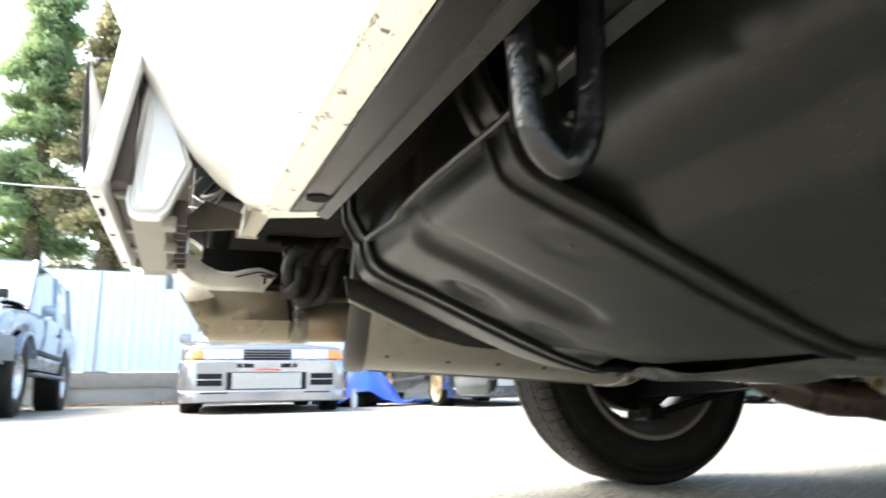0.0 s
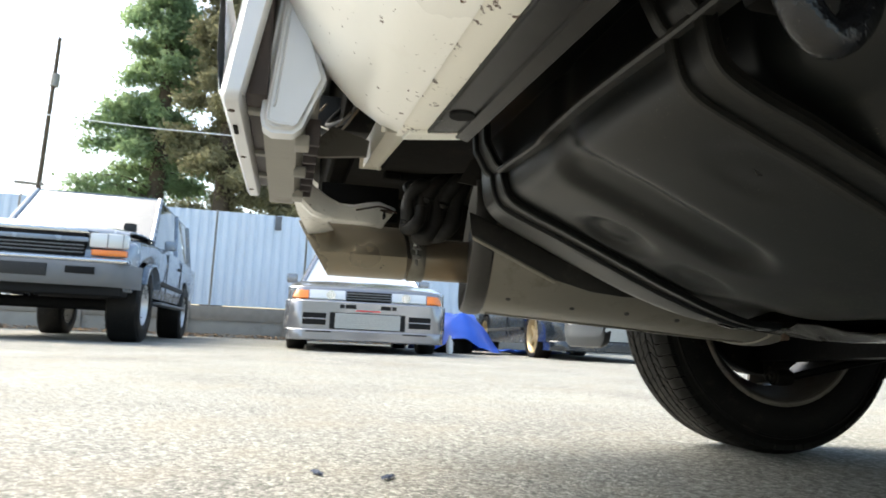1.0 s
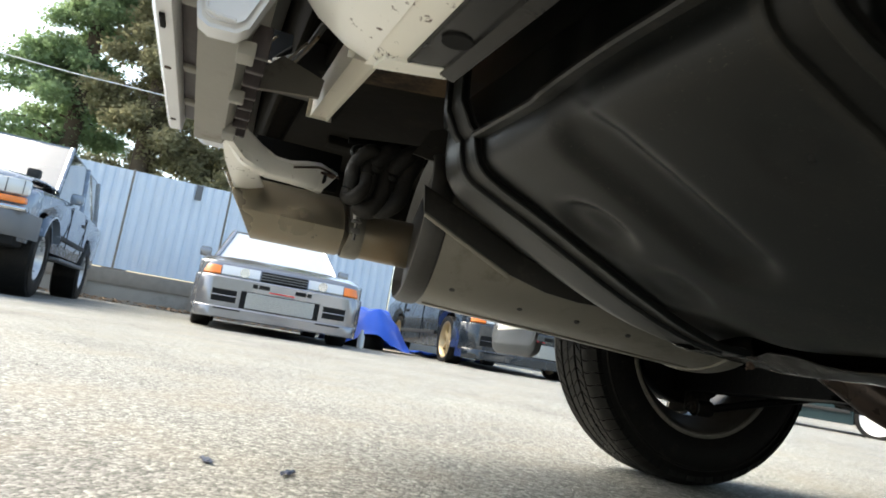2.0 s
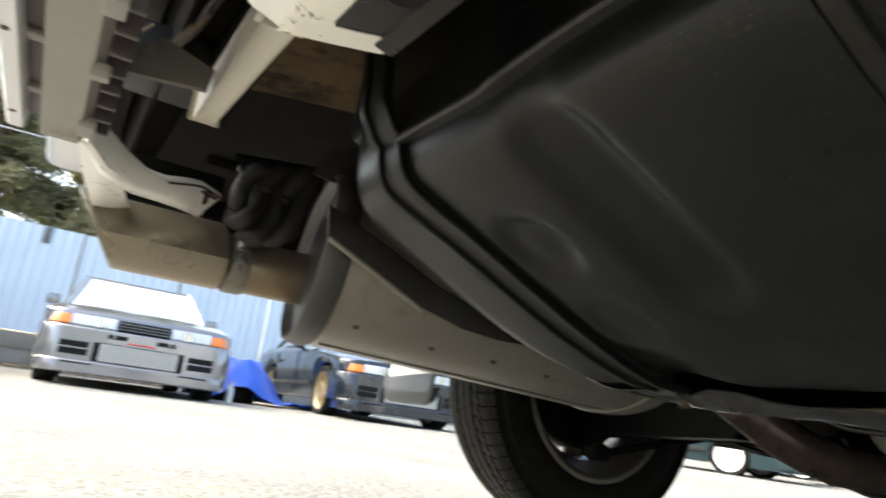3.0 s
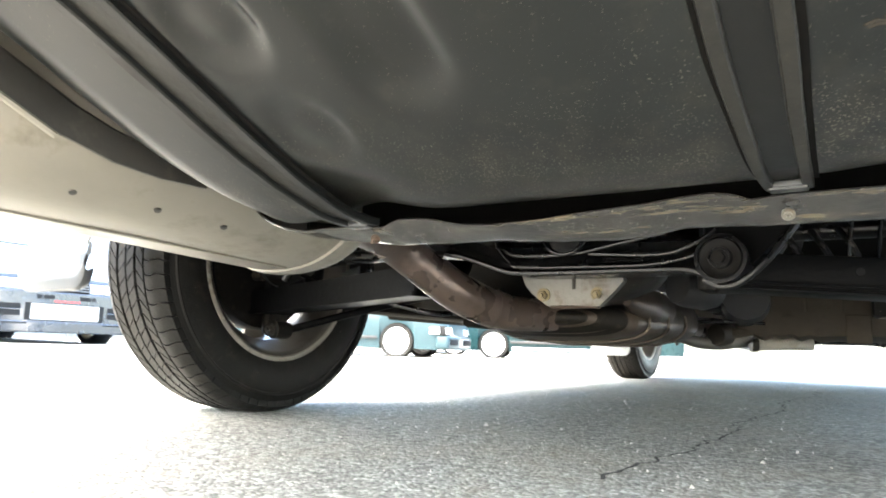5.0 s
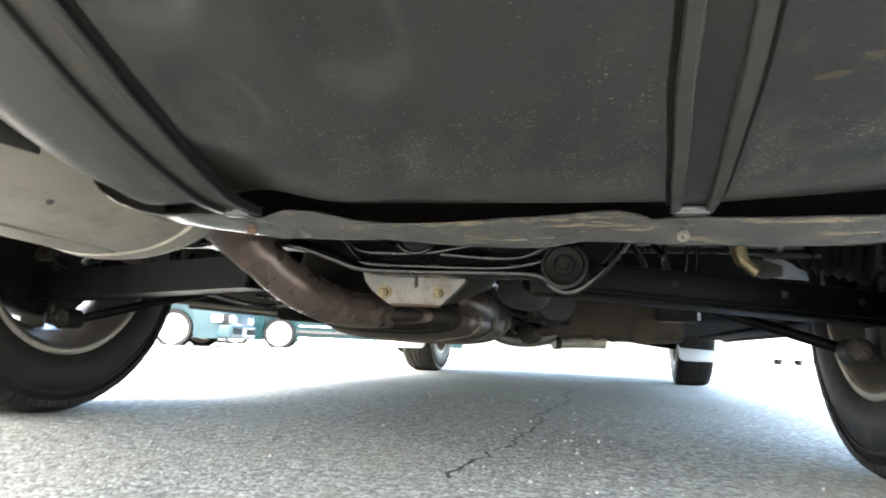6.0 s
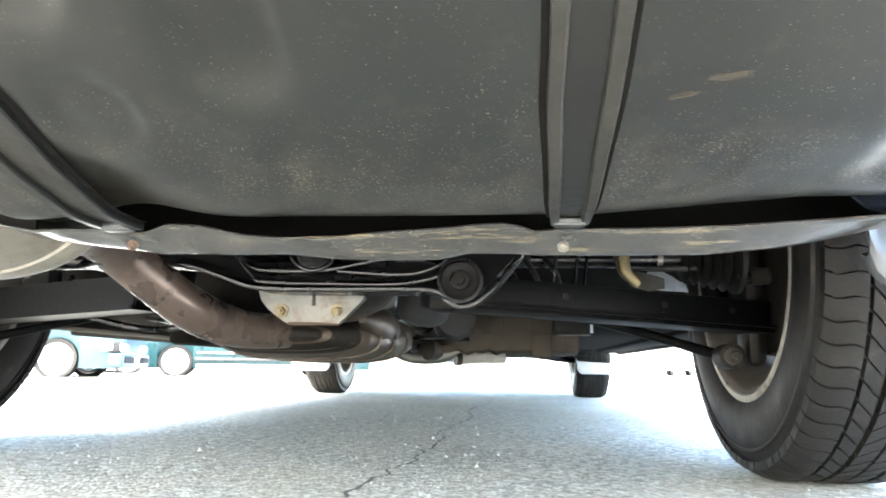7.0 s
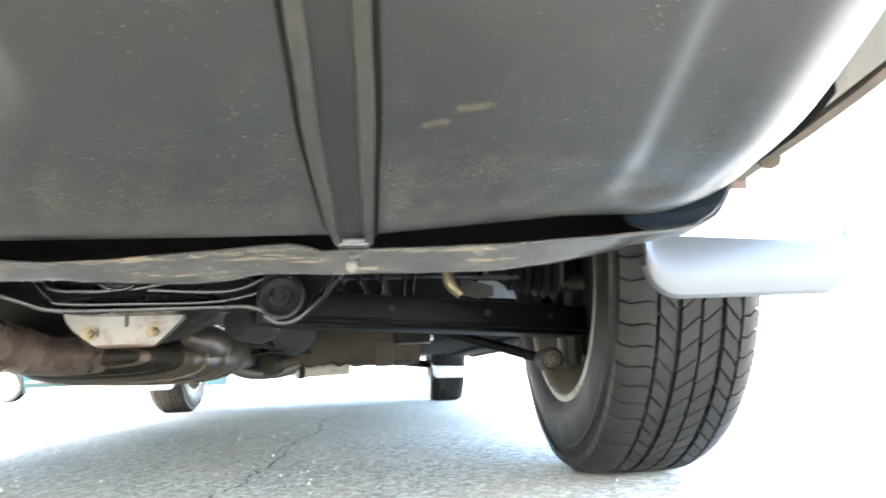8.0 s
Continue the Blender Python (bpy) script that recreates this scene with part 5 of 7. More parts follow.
def tread_mesh(R, width):
    """Six rows of slanted tread blocks with narrow slots between them."""
    h = width / 2
    bm = bmesh.new()
    rowsx = [(-0.96, -0.52, 0.18), (-0.47, -0.25, 1.05), (-0.17, 0.07, -0.85), (0.115, 0.345, -0.85), (0.42, 0.62, 1.05), (0.66, 0.96, -0.18)]
    n = 74
    for xa, xb, skew in rowsx:
        for i in range(n):
            a0 = 2 * math.pi * (i + (0.35 if xa < 0 else 0)) / n
            da = 2 * math.pi / n * (0.85 if abs(skew) > 0.9 else 0.90)
            sk = skew * 2 * math.pi / n * 0.8
            # the shoulder blocks end in S-shaped slots
            cuts = 6 if abs(skew) < 0.5 else 1
            wave = 0.10 * 2 * math.pi / n if cuts > 1 else 0.0
            grid = {}
            for j in range(cuts + 1):
                u = j / cuts
                x = xa + (xb - xa) * u
                off = sk * (u - 0.5) + wave * math.sin(2 * math.pi * u)
                q = min(1, max(0, (abs(x) - 0.6) / 0.35))
                r = R - 0.012 * q * q
                for e in (0, 1):
                    aa = a0 + off + da * e
                    for k, rr in ((0, r - 0.011), (1, r)):
                        grid[j, e, k] = bm.verts.new((x * h, rr * math.cos(aa), rr * math.sin(aa)))
            for j in range(cuts):
                bm.faces.new((grid[j, 0, 1], grid[j, 1, 1], grid[j + 1, 1, 1], grid[j + 1, 0, 1]))
                for e in (0, 1):
                    bm.faces.new((grid[j, e, 0], grid[j + 1, e, 0], grid[j + 1, e, 1], grid[j, e, 1]))
            for j in (0, cuts):
                bm.faces.new((grid[j, 0, 0], grid[j, 1, 0], grid[j, 1, 1], grid[j, 0, 1]))
    return bm


def build_wheel(owner, R, rim_r, width, rim_mat, spokes=5, blocks=True, dish=0.02):
    """A wheel under its owner, hub at the origin, outer face at +x."""
    w = new("wheel")
    w.parent = owner
    h = width / 2
    part("tyre", tyre_mesh(R, rim_r, width), TYRE, w, angle=35)
    if blocks:
        tread = part("tread", tread_mesh(R, width), TYRE, w, "worn tread blocks", angle=35)
        tagged(tread, "worn tread blocks", kind="stuff")
    prof = [(-h * 0.86, rim_r + 0.008), (-h * 0.90, rim_r + 0.006), (-h * 0.90, rim_r - 0.004), (-h * 0.82, rim_r - 0.012), (-h * 0.6, rim_r - 0.018), (-h * 0.4, rim_r - 0.034), (h * 0.3, rim_r - 0.036), (h * 0.6, rim_r - 0.02),
            (h * 0.82, rim_r - 0.012), (h * 0.9, rim_r - 0.004), (h * 0.9, rim_r + 0.006), (h * 0.86, rim_r + 0.008)]
    edge = [(-h * 0.905, rim_r - 0.003), (-h * 0.935, rim_r - 0.001), (-h * 0.945, rim_r + 0.005), (-h * 0.92, rim_r + 0.009), (-h * 0.89, rim_r + 0.006)]
    rim = part("rim", thicken(lathe_open(prof, 56), 0.004), rim_mat, w, angle=50)
    part("rim_edge", lathe_open(edge, 56), RIMEDGE, w, "scuffed bare rim edge")
    bm = bmesh.new()
    xo = h * 0.45 - dish
    if not spokes:
        add_lathe(bm, [(h * 0.62, rim_r - 0.012), (h * 0.80, rim_r - 0.03), (h * 0.86, rim_r * 0.55), (h * 0.80, rim_r * 0.3), (h * 0.82, 0.0)], None, 40)
        part("wheel_cover", bm, rim_mat, w, "plain pale wheel cover", angle=50)
        return w
    for k in range(spokes):
        m = pose(0, 0, 0, 360 / spokes * k, 0, 0)
        rows = []
        for f in (0, 0.3, 0.65, 1.0):
            r = 0.045 + (rim_r - 0.03 - 0.045) * f
            hw = (0.030 - 0.010 * math.sin(f * math.pi)) * rim_r / 0.19
            xx = xo + 0.018 * (1 - f) + dish * f
            rows.append([m @ Vector((xx - 0.014, -hw, r)), m @ Vector((xx, -hw * 0.8, r)), m @ Vector((xx, hw * 0.8, r)), m @ Vector((xx - 0.014, hw, r))])
        add_grid(bm, rows, close_v=True)
    add_lathe(bm, [(xo - 0.01, 0.06), (xo + 0.016, 0.056), (xo + 0.022, 0.03), (xo + 0.022, 0)], None, 24)
    part("spoke_face", bm, rim_mat, w, angle=30)
    return w


def lathe_open(profile, sides):
    bm = bmesh.new()
    rows = [[Vector((x, r * math.cos(a), r * math.sin(a))) for a in [2 * math.pi * j / sides for j in range(sides)]] for x, r in profile]
    add_grid(bm, rows, close_v=True)
    return bm


def copy_part(ob, m, owner):
    """The same part again under its thing, sharing its meshes."""
    c = copy_thing(ob, m)
    c.parent = owner
    return c


first_wheel = build_wheel(car, WHEEL_R, 0.192, 0.172, RIM)
first_wheel.matrix_basis = pose(0.714, REAR_AXLE, WHEEL_R - 0.001)
copy_part(first_wheel, pose(-0.703, REAR_AXLE + 0.004, WHEEL_R - 0.001, 100, 0, 180), car)
copy_part(first_wheel, pose(0.708, FRONT_AXLE, WHEEL_R - 0.001, 40, 0, 0), car)
copy_part(first_wheel, pose(-0.706, FRONT_AXLE, WHEEL_R - 0.001, 70, 0, 180), car)
# a pebble wedged in the tread
part("pebble", lathe([(0, 0.0), (0.001, 0.003), (0.004, 0.0042), (0.007, 0.003), (0.008, 0.0)], along((0.673, -0.2245, 0.1035), (0.673, -0.234, 0.098)), 8), STONE, first_wheel)


# ---- rear suspension, final drive and what hangs under the floor ----
def build_suspension():
    # cross member behind the final drive, a pressed beam with rolled edges
    def beam_line(off_y, off_z):
        return [(-0.30, -0.10 + off_y, 0.279 + off_z), (-0.20, -0.15 + off_y, 0.277 + off_z), (-0.10, -0.18 + off_y, 0.266 + off_z), (-0.045, -0.185 + off_y, 0.250 + off_z), (-0.010, -0.185 + off_y, 0.2385 + off_z), (0.03, -0.185 + off_y, 0.2355 + off_z), (0.10, -0.185 + off_y, 0.235 + off_z), (0.17, -0.185 + off_y, 0.235 + off_z), (0.218, -0.18 + off_y, 0.2335 + off_z), (0.247, -0.18 + off_y, 0.2175 + off_z)]
    rows = []
    lo = smooth_line(beam_line(0, 0), 8)
    for p in lo:
        rows.append([p + Vector((0, -0.004, 0)), p + Vector((0, -0.010, 0.004)), p + Vector((0, 0.002, 0.012)), p + Vector((0, 0.004, 0.026)), p + Vector((0, -0.004, 0.034)), p + Vector((0, 0.02, 0.045)), p + Vector((0, 0.05, 0.045)), p + Vector((0, 0.06, 0.0))])
    bm = bmesh.new()
    add_grid(bm, rows, close_v=True)
    sub = part("subframe", bm, CHASSIS, car, "glossy black pressed subframe", angle=30)
    part("rolled_edge", tube([q + Vector((0, -0.008, 0.001)) for q in lo], 0.0038, 8, 1), CHASSIS, sub)
    for pts, rad in (([(-0.030, -0.188, 0.275), (-0.008, -0.195, 0.253), (0.008, -0.197, 0.2445), (0.09, -0.197, 0.2420), (0.17, -0.197, 0.2415), (0.212, -0.195, 0.2475), (0.235, -0.192, 0.2560)], 0.0024),
                     ([(-0.036, -0.186, 0.284), (-0.012, -0.188, 0.264), (0.025, -0.19, 0.259), (0.083, -0.19, 0.260), (0.134, -0.19, 0.269), (0.190, -0.186, 0.280)], 0.0030),
                     ([(0.098, -0.186, 0.259), (0.162, -0.188, 0.2545), (0.198, -0.188, 0.256), (0.226, -0.186, 0.267), (0.245, -0.184, 0.281)], 0.0030),
                     ([(-0.10, -0.172, 0.296), (-0.06, -0.18, 0.290), (-0.03, -0.186, 0.278)], 0.0032)):
        part("rolled_edge", tube(smooth_line(pts, 8), rad, 8, 1), CHASSIS, sub)
    # bush eye on the right
    m = along((0.251, -0.197, 0.2460), (0.251, -0.13, 0.2460))
    part("bush_eye", lathe([(0, 0.0235), (0, 0.0275), (0.06, 0.0275), (0.06, 0.0235)], m, 32, closed=True), CHASSIS, sub)
    part("bush", lathe([(0.003, 0.0240), (-0.001, 0.0215), (0.002, 0.016), (0.002, 0.0125), (-0.003, 0.012), (-0.003, 0.0)], m, 28), BUSHRUBBER, sub)
    part("bush_bolt", lathe([(-0.003, 0.0065), (-0.008, 0.006), (-0.008, 0.0)], m, 6), CARRIER, sub)
    part("bush_ring", lathe([(-0.002, 0.0125), (-0.0045, 0.0115), (-0.0045, 0.0095), (-0.002, 0.009)], m, 24, closed=True), CHASSIS, sub)
    # curved gusset from the bush up to the floor
    part("gusset", tube([(0.232, -0.186, 0.224), (0.249, -0.188, 0.2155), (0.270, -0.19, 0.2195), (0.297, -0.192, 0.242), (0.325, -0.194, 0.278), (0.345, -0.196, 0.31)], 0.0042, 8, 6), CHASSIS, sub)
    part("gusset_plate", sheet([[(0.24, -0.17, 0.26), (0.25, -0.17, 0.34)], [(0.28, -0.175, 0.24), (0.3, -0.175, 0.34)], [(0.32, -0.18, 0.28), (0.345, -0.18, 0.34)]], 0.004), ARM, sub)
    # small bush in the middle behind the guard
    part("mount_cup", lathe([(0, 0.019), (0, 0.0225), (0.03, 0.0225), (0.03, 0.016), (0.004, 0.014), (0.004, 0.0)], along((0.069, -0.196, 0.2835), (0.069, -0.15, 0.286)), 28), CHASSIS, sub)
    part("mount_bolt", bolt((0.069, -0.190, 0.2835), (0, -1, 0), 0.007), OILY, sub)
    part("rolled_edge", tube([Vector((0.069 + 0.031 * math.sin(a), -0.197, 0.2895 - 0.031 * math.cos(a))) for a in [-1.35 + 2.7 * k / 12 for k in range(13)]], 0.0024, 8, 1), CHASSIS, sub)
    for s in (-1, 1):
        # lower arms: box beams with a flanged lower edge
        a = Vector((s * 0.26 if s > 0 else -0.20, -0.13 if s > 0 else -0.115, 0.238))
        b = Vector((s * 0.66, -0.005, 0.218))
        m = along(a, b)
        L = (b - a).length
        arm = part("lower_arm", box((-0.02, -0.022, -0.020), (L, 0.03, 0.020), 0.0022, m), ARM, car, "black boxed lower arm")
        bm = bmesh.new()
        add_box(bm, (-0.02, -0.030, -0.0235), (L, 0.036, -0.0195), 0.0015, m)
        add_box(bm, (-0.02, -0.034, -0.0165), (L, -0.021, -0.0135), 0.0012, m)
        part("arm_flange", bm, ARM, arm)
        for d in (0.12, 0.26, 0.36):
            part("arm_hole", lathe([(0, 0.0045), (0.0008, 0.0045), (0.0008, 0)], along(m @ Vector((d, -0.0222 * s, 0.003)), m @ Vector((d, -0.03 * s, 0.003))), 12), DARK, arm)
        # second arm, ahead of and below the first
        part("toe_link", tube([(s * 0.36, 0.20, 0.250), (s * 0.50, 0.10, 0.205), (s * 0.605, 0.02, 0.166)], 0.0080, 12, 4), ARM, car, "thin black control link")
        hub = part("upright", box((s * 0.652 - 0.014, -0.012, 0.15), (s * 0.652 + 0.014, 0.045, 0.36), 0.012), CARRIER, car, "dark cast hub carrier")
        part("pivot", lathe([(0, 0.014), (0.002, 0.0175), (0.040, 0.0175), (0.042, 0.013), (0.043, 0)], along((s * 0.613, -0.026, 0.163), (s * 0.613, 0.035, 0.163)), 24), CARRIER, hub)
        part("pivot_bolt", bolt((s * 0.613, -0.027, 0.163), (0, -1, 0), 0.0085, 0.009, 1.4), OILY, hub)
        part("brake_drum", lathe([(0, 0.02), (0, 0.135), (0.012, 0.138), (0.05, 0.138), (0.05, 0.02)], along((s * 0.668, 0, 0.301), (s * 0.74, 0, 0.301)), 40), CARRIER, car, "dirty brake backing plate")
        # drive shaft with rubber gaiters
        sh = part("drive_shaft", tube([(s * 0.16, -0.01, 0.302), (s * 0.62, 0.0, 0.301)], 0.0125, 14, 2), CHASSIS, car)
        for x0, x1, r0, r1 in ((0.634, 0.554, 0.046, 0.028), (0.20, 0.30, 0.044, 0.022)):
            prof = []
            for k in range(13):
                f = k / 12
                r = r0 + (r1 - r0) * f + (0.005 if k % 2 else -0.004)
                prof.append((f * abs(x1 - x0), r))
            prof.append((abs(x1 - x0), 0.0))
            part("gaiter", lathe(prof, along((s * x0, 0, 0.301), (s * x1, 0, 0.301)), 28), BUSHRUBBER, sh, "black ribbed rubber gaiter")
            part("band", lathe([(0, r0 + 0.002), (0, r0 + 0.004), (0.006, r0 + 0.004), (0.006, r0 + 0.002)], along((s * (x0 - 0.0), 0, 0.301), (s * x1, 0, 0.301)), 28), CLIPSTEEL, sh)
        part("band", lathe([(0, 0.0125), (0, 0.0165), (0.007, 0.0165), (0.007, 0.0125)], along((s * 0.528, 0, 0.301), (s * 0.50, 0, 0.301)), 24), ALLOY, sh)
        # upper link, damper, brake line
        part("upper_link", tube([(s * 0.28, 0.0, 0.40), (s * 0.60, 0.0, 0.40)], 0.014, 12, 2), CHASSIS, car)
        part("damper", tube([(s * 0.635, 0.10, 0.22), (s * 0.62, 0.10, 0.34), (s * 0.60, 0.10, 0.47)], 0.02, 16, 3), ARM, car, "black damper tube")
        part("coil_spring", tube([(s * 0.60 + 0.046 * math.cos(k * 0.7), 0.10 + 0.046 * math.sin(k * 0.7), 0.36 + k * 0.003) for k in range(36)], 0.006, 8, 2), CHASSIS, car)
        part("anti_roll_bar_link", tube([(s * 0.452, -0.14, 0.285), (s * 0.456, -0.142, 0.262), (s * 0.47, -0.14, 0.248)], 0.007, 10, 4), BRASS if s > 0 else CHASSIS, car)
        part("anti_roll_bar_part", tube([(s * 0.1, -0.10, 0.335), (s * 0.3, -0.11, 0.325), (s * 0.43, -0.13, 0.30), (s * 0.452, -0.14, 0.285)], 0.008, 10, 4), CHASSIS, car)
        part("brake_hose", tube([(s * 0.40, 0.05, 0.36), (s * 0.47, 0.02, 0.30), (s * 0.55, -0.02, 0.285), (s * 0.60, -0.02, 0.29)], 0.005, 8, 5), RUBBER, car)
        bm = bmesh.new()
        add_tube(bm, [(s * 0.640, -0.03, 0.272), (s * 0.665, -0.03, 0.273)], 0.012, 14, 1)
        add_bolt(bm, (s * 0.641, -0.03, 0.272), (-s, -0.3, 0), 0.007, 0.010)
        part("handbrake_pivot", bm, OILY, car, "oily pivot bolt")
        part("cable_bracket", sheet([[(s * 0.50, 0.10, 0.275), (s * 0.50, 0.10, 0.30)], [(s * 0.53, 0.11, 0.268), (s * 0.53, 0.11, 0.296)], [(s * 0.555, 0.11, 0.272), (s * 0.555, 0.11, 0.288)]], 0.003), ALLOY, car, "pale metal cable bracket")
        part("cable", tube([(s * 0.30, 0.15, 0.30), (s * 0.33, 0.0, 0.315), (s * 0.42, 0.05, 0.345), (s * 0.56, 0.02, 0.31)], 0.006, 8, 5), RUBBER, car)
    # final drive with its bolted plate
    rows = []
    for y, w, z0, z1 in ((-0.061, 0.085, 0.22, 0.36), (-0.04, 0.11, 0.21, 0.385), (0.0, 0.12, 0.205, 0.40), (0.10, 0.10, 0.215, 0.39), (0.22, 0.05, 0.245, 0.36)):
        c = 0.037
        rows.append([(c + w * math.cos(a), y, (z0 + z1) / 2 + (z1 - z0) / 2 * math.sin(a)) for a in [2 * math.pi * j / 24 for j in range(24)]])
    bm = bmesh.new()
    vs = add_grid(bm, rows, close_v=True)
    bm.faces.new(vs[0])
    bm.faces.new(vs[-1])
    diff = part("final_drive", bm, OILY, car, "oily cast final drive housing")
    bm = bmesh.new()
    vs = [bm.verts.new(p) for p in ((-0.046, -0.062, 0.250), (0.106, -0.069, 0.250), (0.109, -0.069, 0.236), (0.098, -0.068, 0.224), (0.074, -0.067, 0.2015), (-0.004, -0.063, 0.2025), (-0.030, -0.062, 0.222), (-0.040, -0.062, 0.234))]
    bm.faces.new(vs)
    plate = part("drive_plate", thicken(bm, 0.014), ALLOY, diff, "cast aluminium plate with two bolts", smooth=False)
    for x in (-0.0095, 0.0715):
        part("plate_bolt", bolt((x, -0.079, 0.2185), (0.05, -1, -0.1), 0.0066, 0.007, 1.5), BRASS, diff, "yellow zinc bolt")
    part("plate_rust", box((0.000, -0.080, 0.1990), (0.072, -0.066, 0.2030), 0.001), RUST, diff)
    part("plate_mark", box((0.034, -0.081, 0.226), (0.039, -0.077, 0.245), 0.001), OILY, diff)
    # propeller shaft, gearbox, engine sump, front cross member
    part("prop_shaft", tube([(0.03, 0.25, 0.305), (0.02, 0.9, 0.29), (0.02, 1.45, 0.29)], 0.035, 18, 2), CHASSIS, car)
    part("gearbox", box((-0.10, 1.25, 0.168), (0.14, 2.05, 0.42), 0.05, None, 3), OILY, car, "oily alloy gearbox")
    part("engine_sump", box((-0.14, 2.1, 0.185), (0.16, 2.75, 0.42), 0.03, None, 3), OILY, car, "oily sump")
    part("front_crossmember", box((-0.42, 2.5, 0.20), (0.42, 2.62, 0.26), 0.02), CHASSIS, car)
    for s in (-1, 1):
        part("front_arm", tube([(s * 0.35, 2.55, 0.225), (s * 0.66, 2.64, 0.19)], 0.02, 12, 2), CHASSIS, car)
    # boxes and brackets under the floor on the right
    rows = []
    for i in range(19):
        x = 0.165 + 0.285 * i / 18
        dip = 0.006 * noise.noise((x * 22, 0, 3)) + 0.004 * noise.noise((x * 60, 2, 1))
        foot = 0.180 + dip + 0.012 * max(0.0, 1 - i / 3)
        rows.append([(x, 0.47, 0.262), (x, 0.468, 0.230), (x, 0.462, 0.214 + dip), (x, 0.470 + dip, foot + 0.004), (x, 0.482, foot), (x, 0.56, foot - 0.004 + dip), (x, 0.75, foot + 0.004), (x, 0.95, foot + 0.012)])
    side = part("side_box", sheet(rows, 0.004), UNDERDUST, car, "brown dusty box under the floor")
    for x in (0.225, 0.285, 0.345):
        part("box_rib", box((x, 0.460, 0.226), (x + 0.005, 0.472, 0.262), 0.001), UNDERDUST, side)
    part("hanging_strap", box((0.352, 0.452, 0.168), (0.392, 0.462, 0.220), 0.003), UNDERDUST, side)
    part("black_tray", box((0.393, 0.40, 0.2125), (0.470, 0.46, 0.266), 0.008), CARRIER, car, "black plastic tray under the floor")
    part("tray_edge", box((0.4685, 0.396, 0.216), (0.4735, 0.404, 0.250), 0.001), GALV, car)
    part("tray_edge", box((0.402, 0.398, 0.2100), (0.468, 0.404, 0.2128), 0.001), ALLOY, car)
    part("pale_pipe", tube([(0.195, 0.50, 0.163), (0.24, 0.51, 0.166), (0.292, 0.53, 0.167)], 0.0125, 16), GREYPLASTIC, car, "pale scuffed pipe under the floor")
    part("pipe_end", tube([(0.186, 0.495, 0.163), (0.197, 0.50, 0.163)], 0.0150, 14, 1), OILY, car)
    part("link_pipe", tube([(0.025, 0.42, 0.196), (0.055, 0.44, 0.180), (0.090, 0.46, 0.165), (0.135, 0.48, 0.163), (0.172, 0.49, 0.172), (0.205, 0.50, 0.196)], 0.0120, 16), ALLOY, car, "dirty grey link pipe")
    part("link_pipe", tube([(0.15, 0.47, 0.182), (0.19, 0.475, 0.190), (0.23, 0.48, 0.205)], 0.0100, 14), UNDERDUST, car)
    part("rubber_stop", lathe([(0, 0.0), (0, 0.021), (0.006, 0.024), (0.03, 0.024), (0.036, 0.018), (0.036, 0.0)], along((0.128, 0.455, 0.180), (0.15, 0.50, 0.184)), 22), OILY, car, "dark rubber stop")
    part("tan_tab", box((0.040, 0.47, 0.208), (0.066, 0.478, 0.228), 0.003), BRASS, car)
    part("floor_pipe", tube([(0.06, 0.43, 0.203), (0.15, 0.43, 0.205), (0.22, 0.44, 0.202)], 0.0035, 8), CHASSIS, car)
    for x0, z0, x1, z1 in ((0.50, 0.232, 0.535, 0.262), (0.53, 0.222, 0.585, 0.246)):
        part("ragged_bracket", sheet([[(x0, 0.36, z0), (x0, 0.42, z1)], [((x0 + x1) / 2, 0.355, z0 - 0.006), ((x0 + x1) / 2, 0.42, z1 + 0.004)], [(x1, 0.37, z0 + 0.010), (x1, 0.43, z1)]], 0.004), UNDERDUST, car)
    part("canister", lathe([(0, 0.0), (0, 0.04), (0.12, 0.045), (0.125, 0.0)], along((0.20, 0.35, 0.245), (0.17, 0.55, 0.24)), 24), BLACKPLASTIC, car)
    part("floor_rail", box((0.42, 0.97, 0.188), (0.47, 2.2, 0.26), 0.012), FLOOR, car)
    part("floor_rail", box((-0.46, 0.45, 0.188), (-0.39, 2.2, 0.26), 0.012), FLOOR, car)
    part("fuel_line", tube([(-0.28, 0.3, 0.25), (-0.22, 0.25, 0.215), (-0.15, 0.22, 0.21), (-0.13, 0.4, 0.215), (-0.2, 0.7, 0.22)], 0.006, 8), CHASSIS, car)
    part("spring_plate", sheet([[(-0.40, 0.25, 0.235), (-0.40, 0.55, 0.225)], [(-0.25, 0.25, 0.21), (-0.22, 0.6, 0.20)], [(-0.14, 0.3, 0.205), (-0.12, 0.6, 0.20)]], 0.006), CHASSIS, car)

    # brackets, pipes and mounts between the floor rails
    part("gearbox_mount", box((-0.05, 0.78, 0.176), (0.20, 0.84, 0.205), 0.006), CHASSIS, car, "black gearbox cross member")
    for x in (-0.03, 0.17):
        part("mount_bolt", bolt((x, 0.81, 0.176), (0, 0, -1), 0.008, 0.008), OILY, car)
    part("brass_bracket", sheet([[(0.452, -0.055, 0.302), (0.472, -0.055, 0.302)], [(0.455, -0.06, 0.285), (0.472, -0.06, 0.283)], [(0.460, -0.065, 0.270), (0.478, -0.065, 0.268)], [(0.466, -0.066, 0.263), (0.484, -0.064, 0.262)]], 0.004), BRASS, car, "yellowed metal bracket")
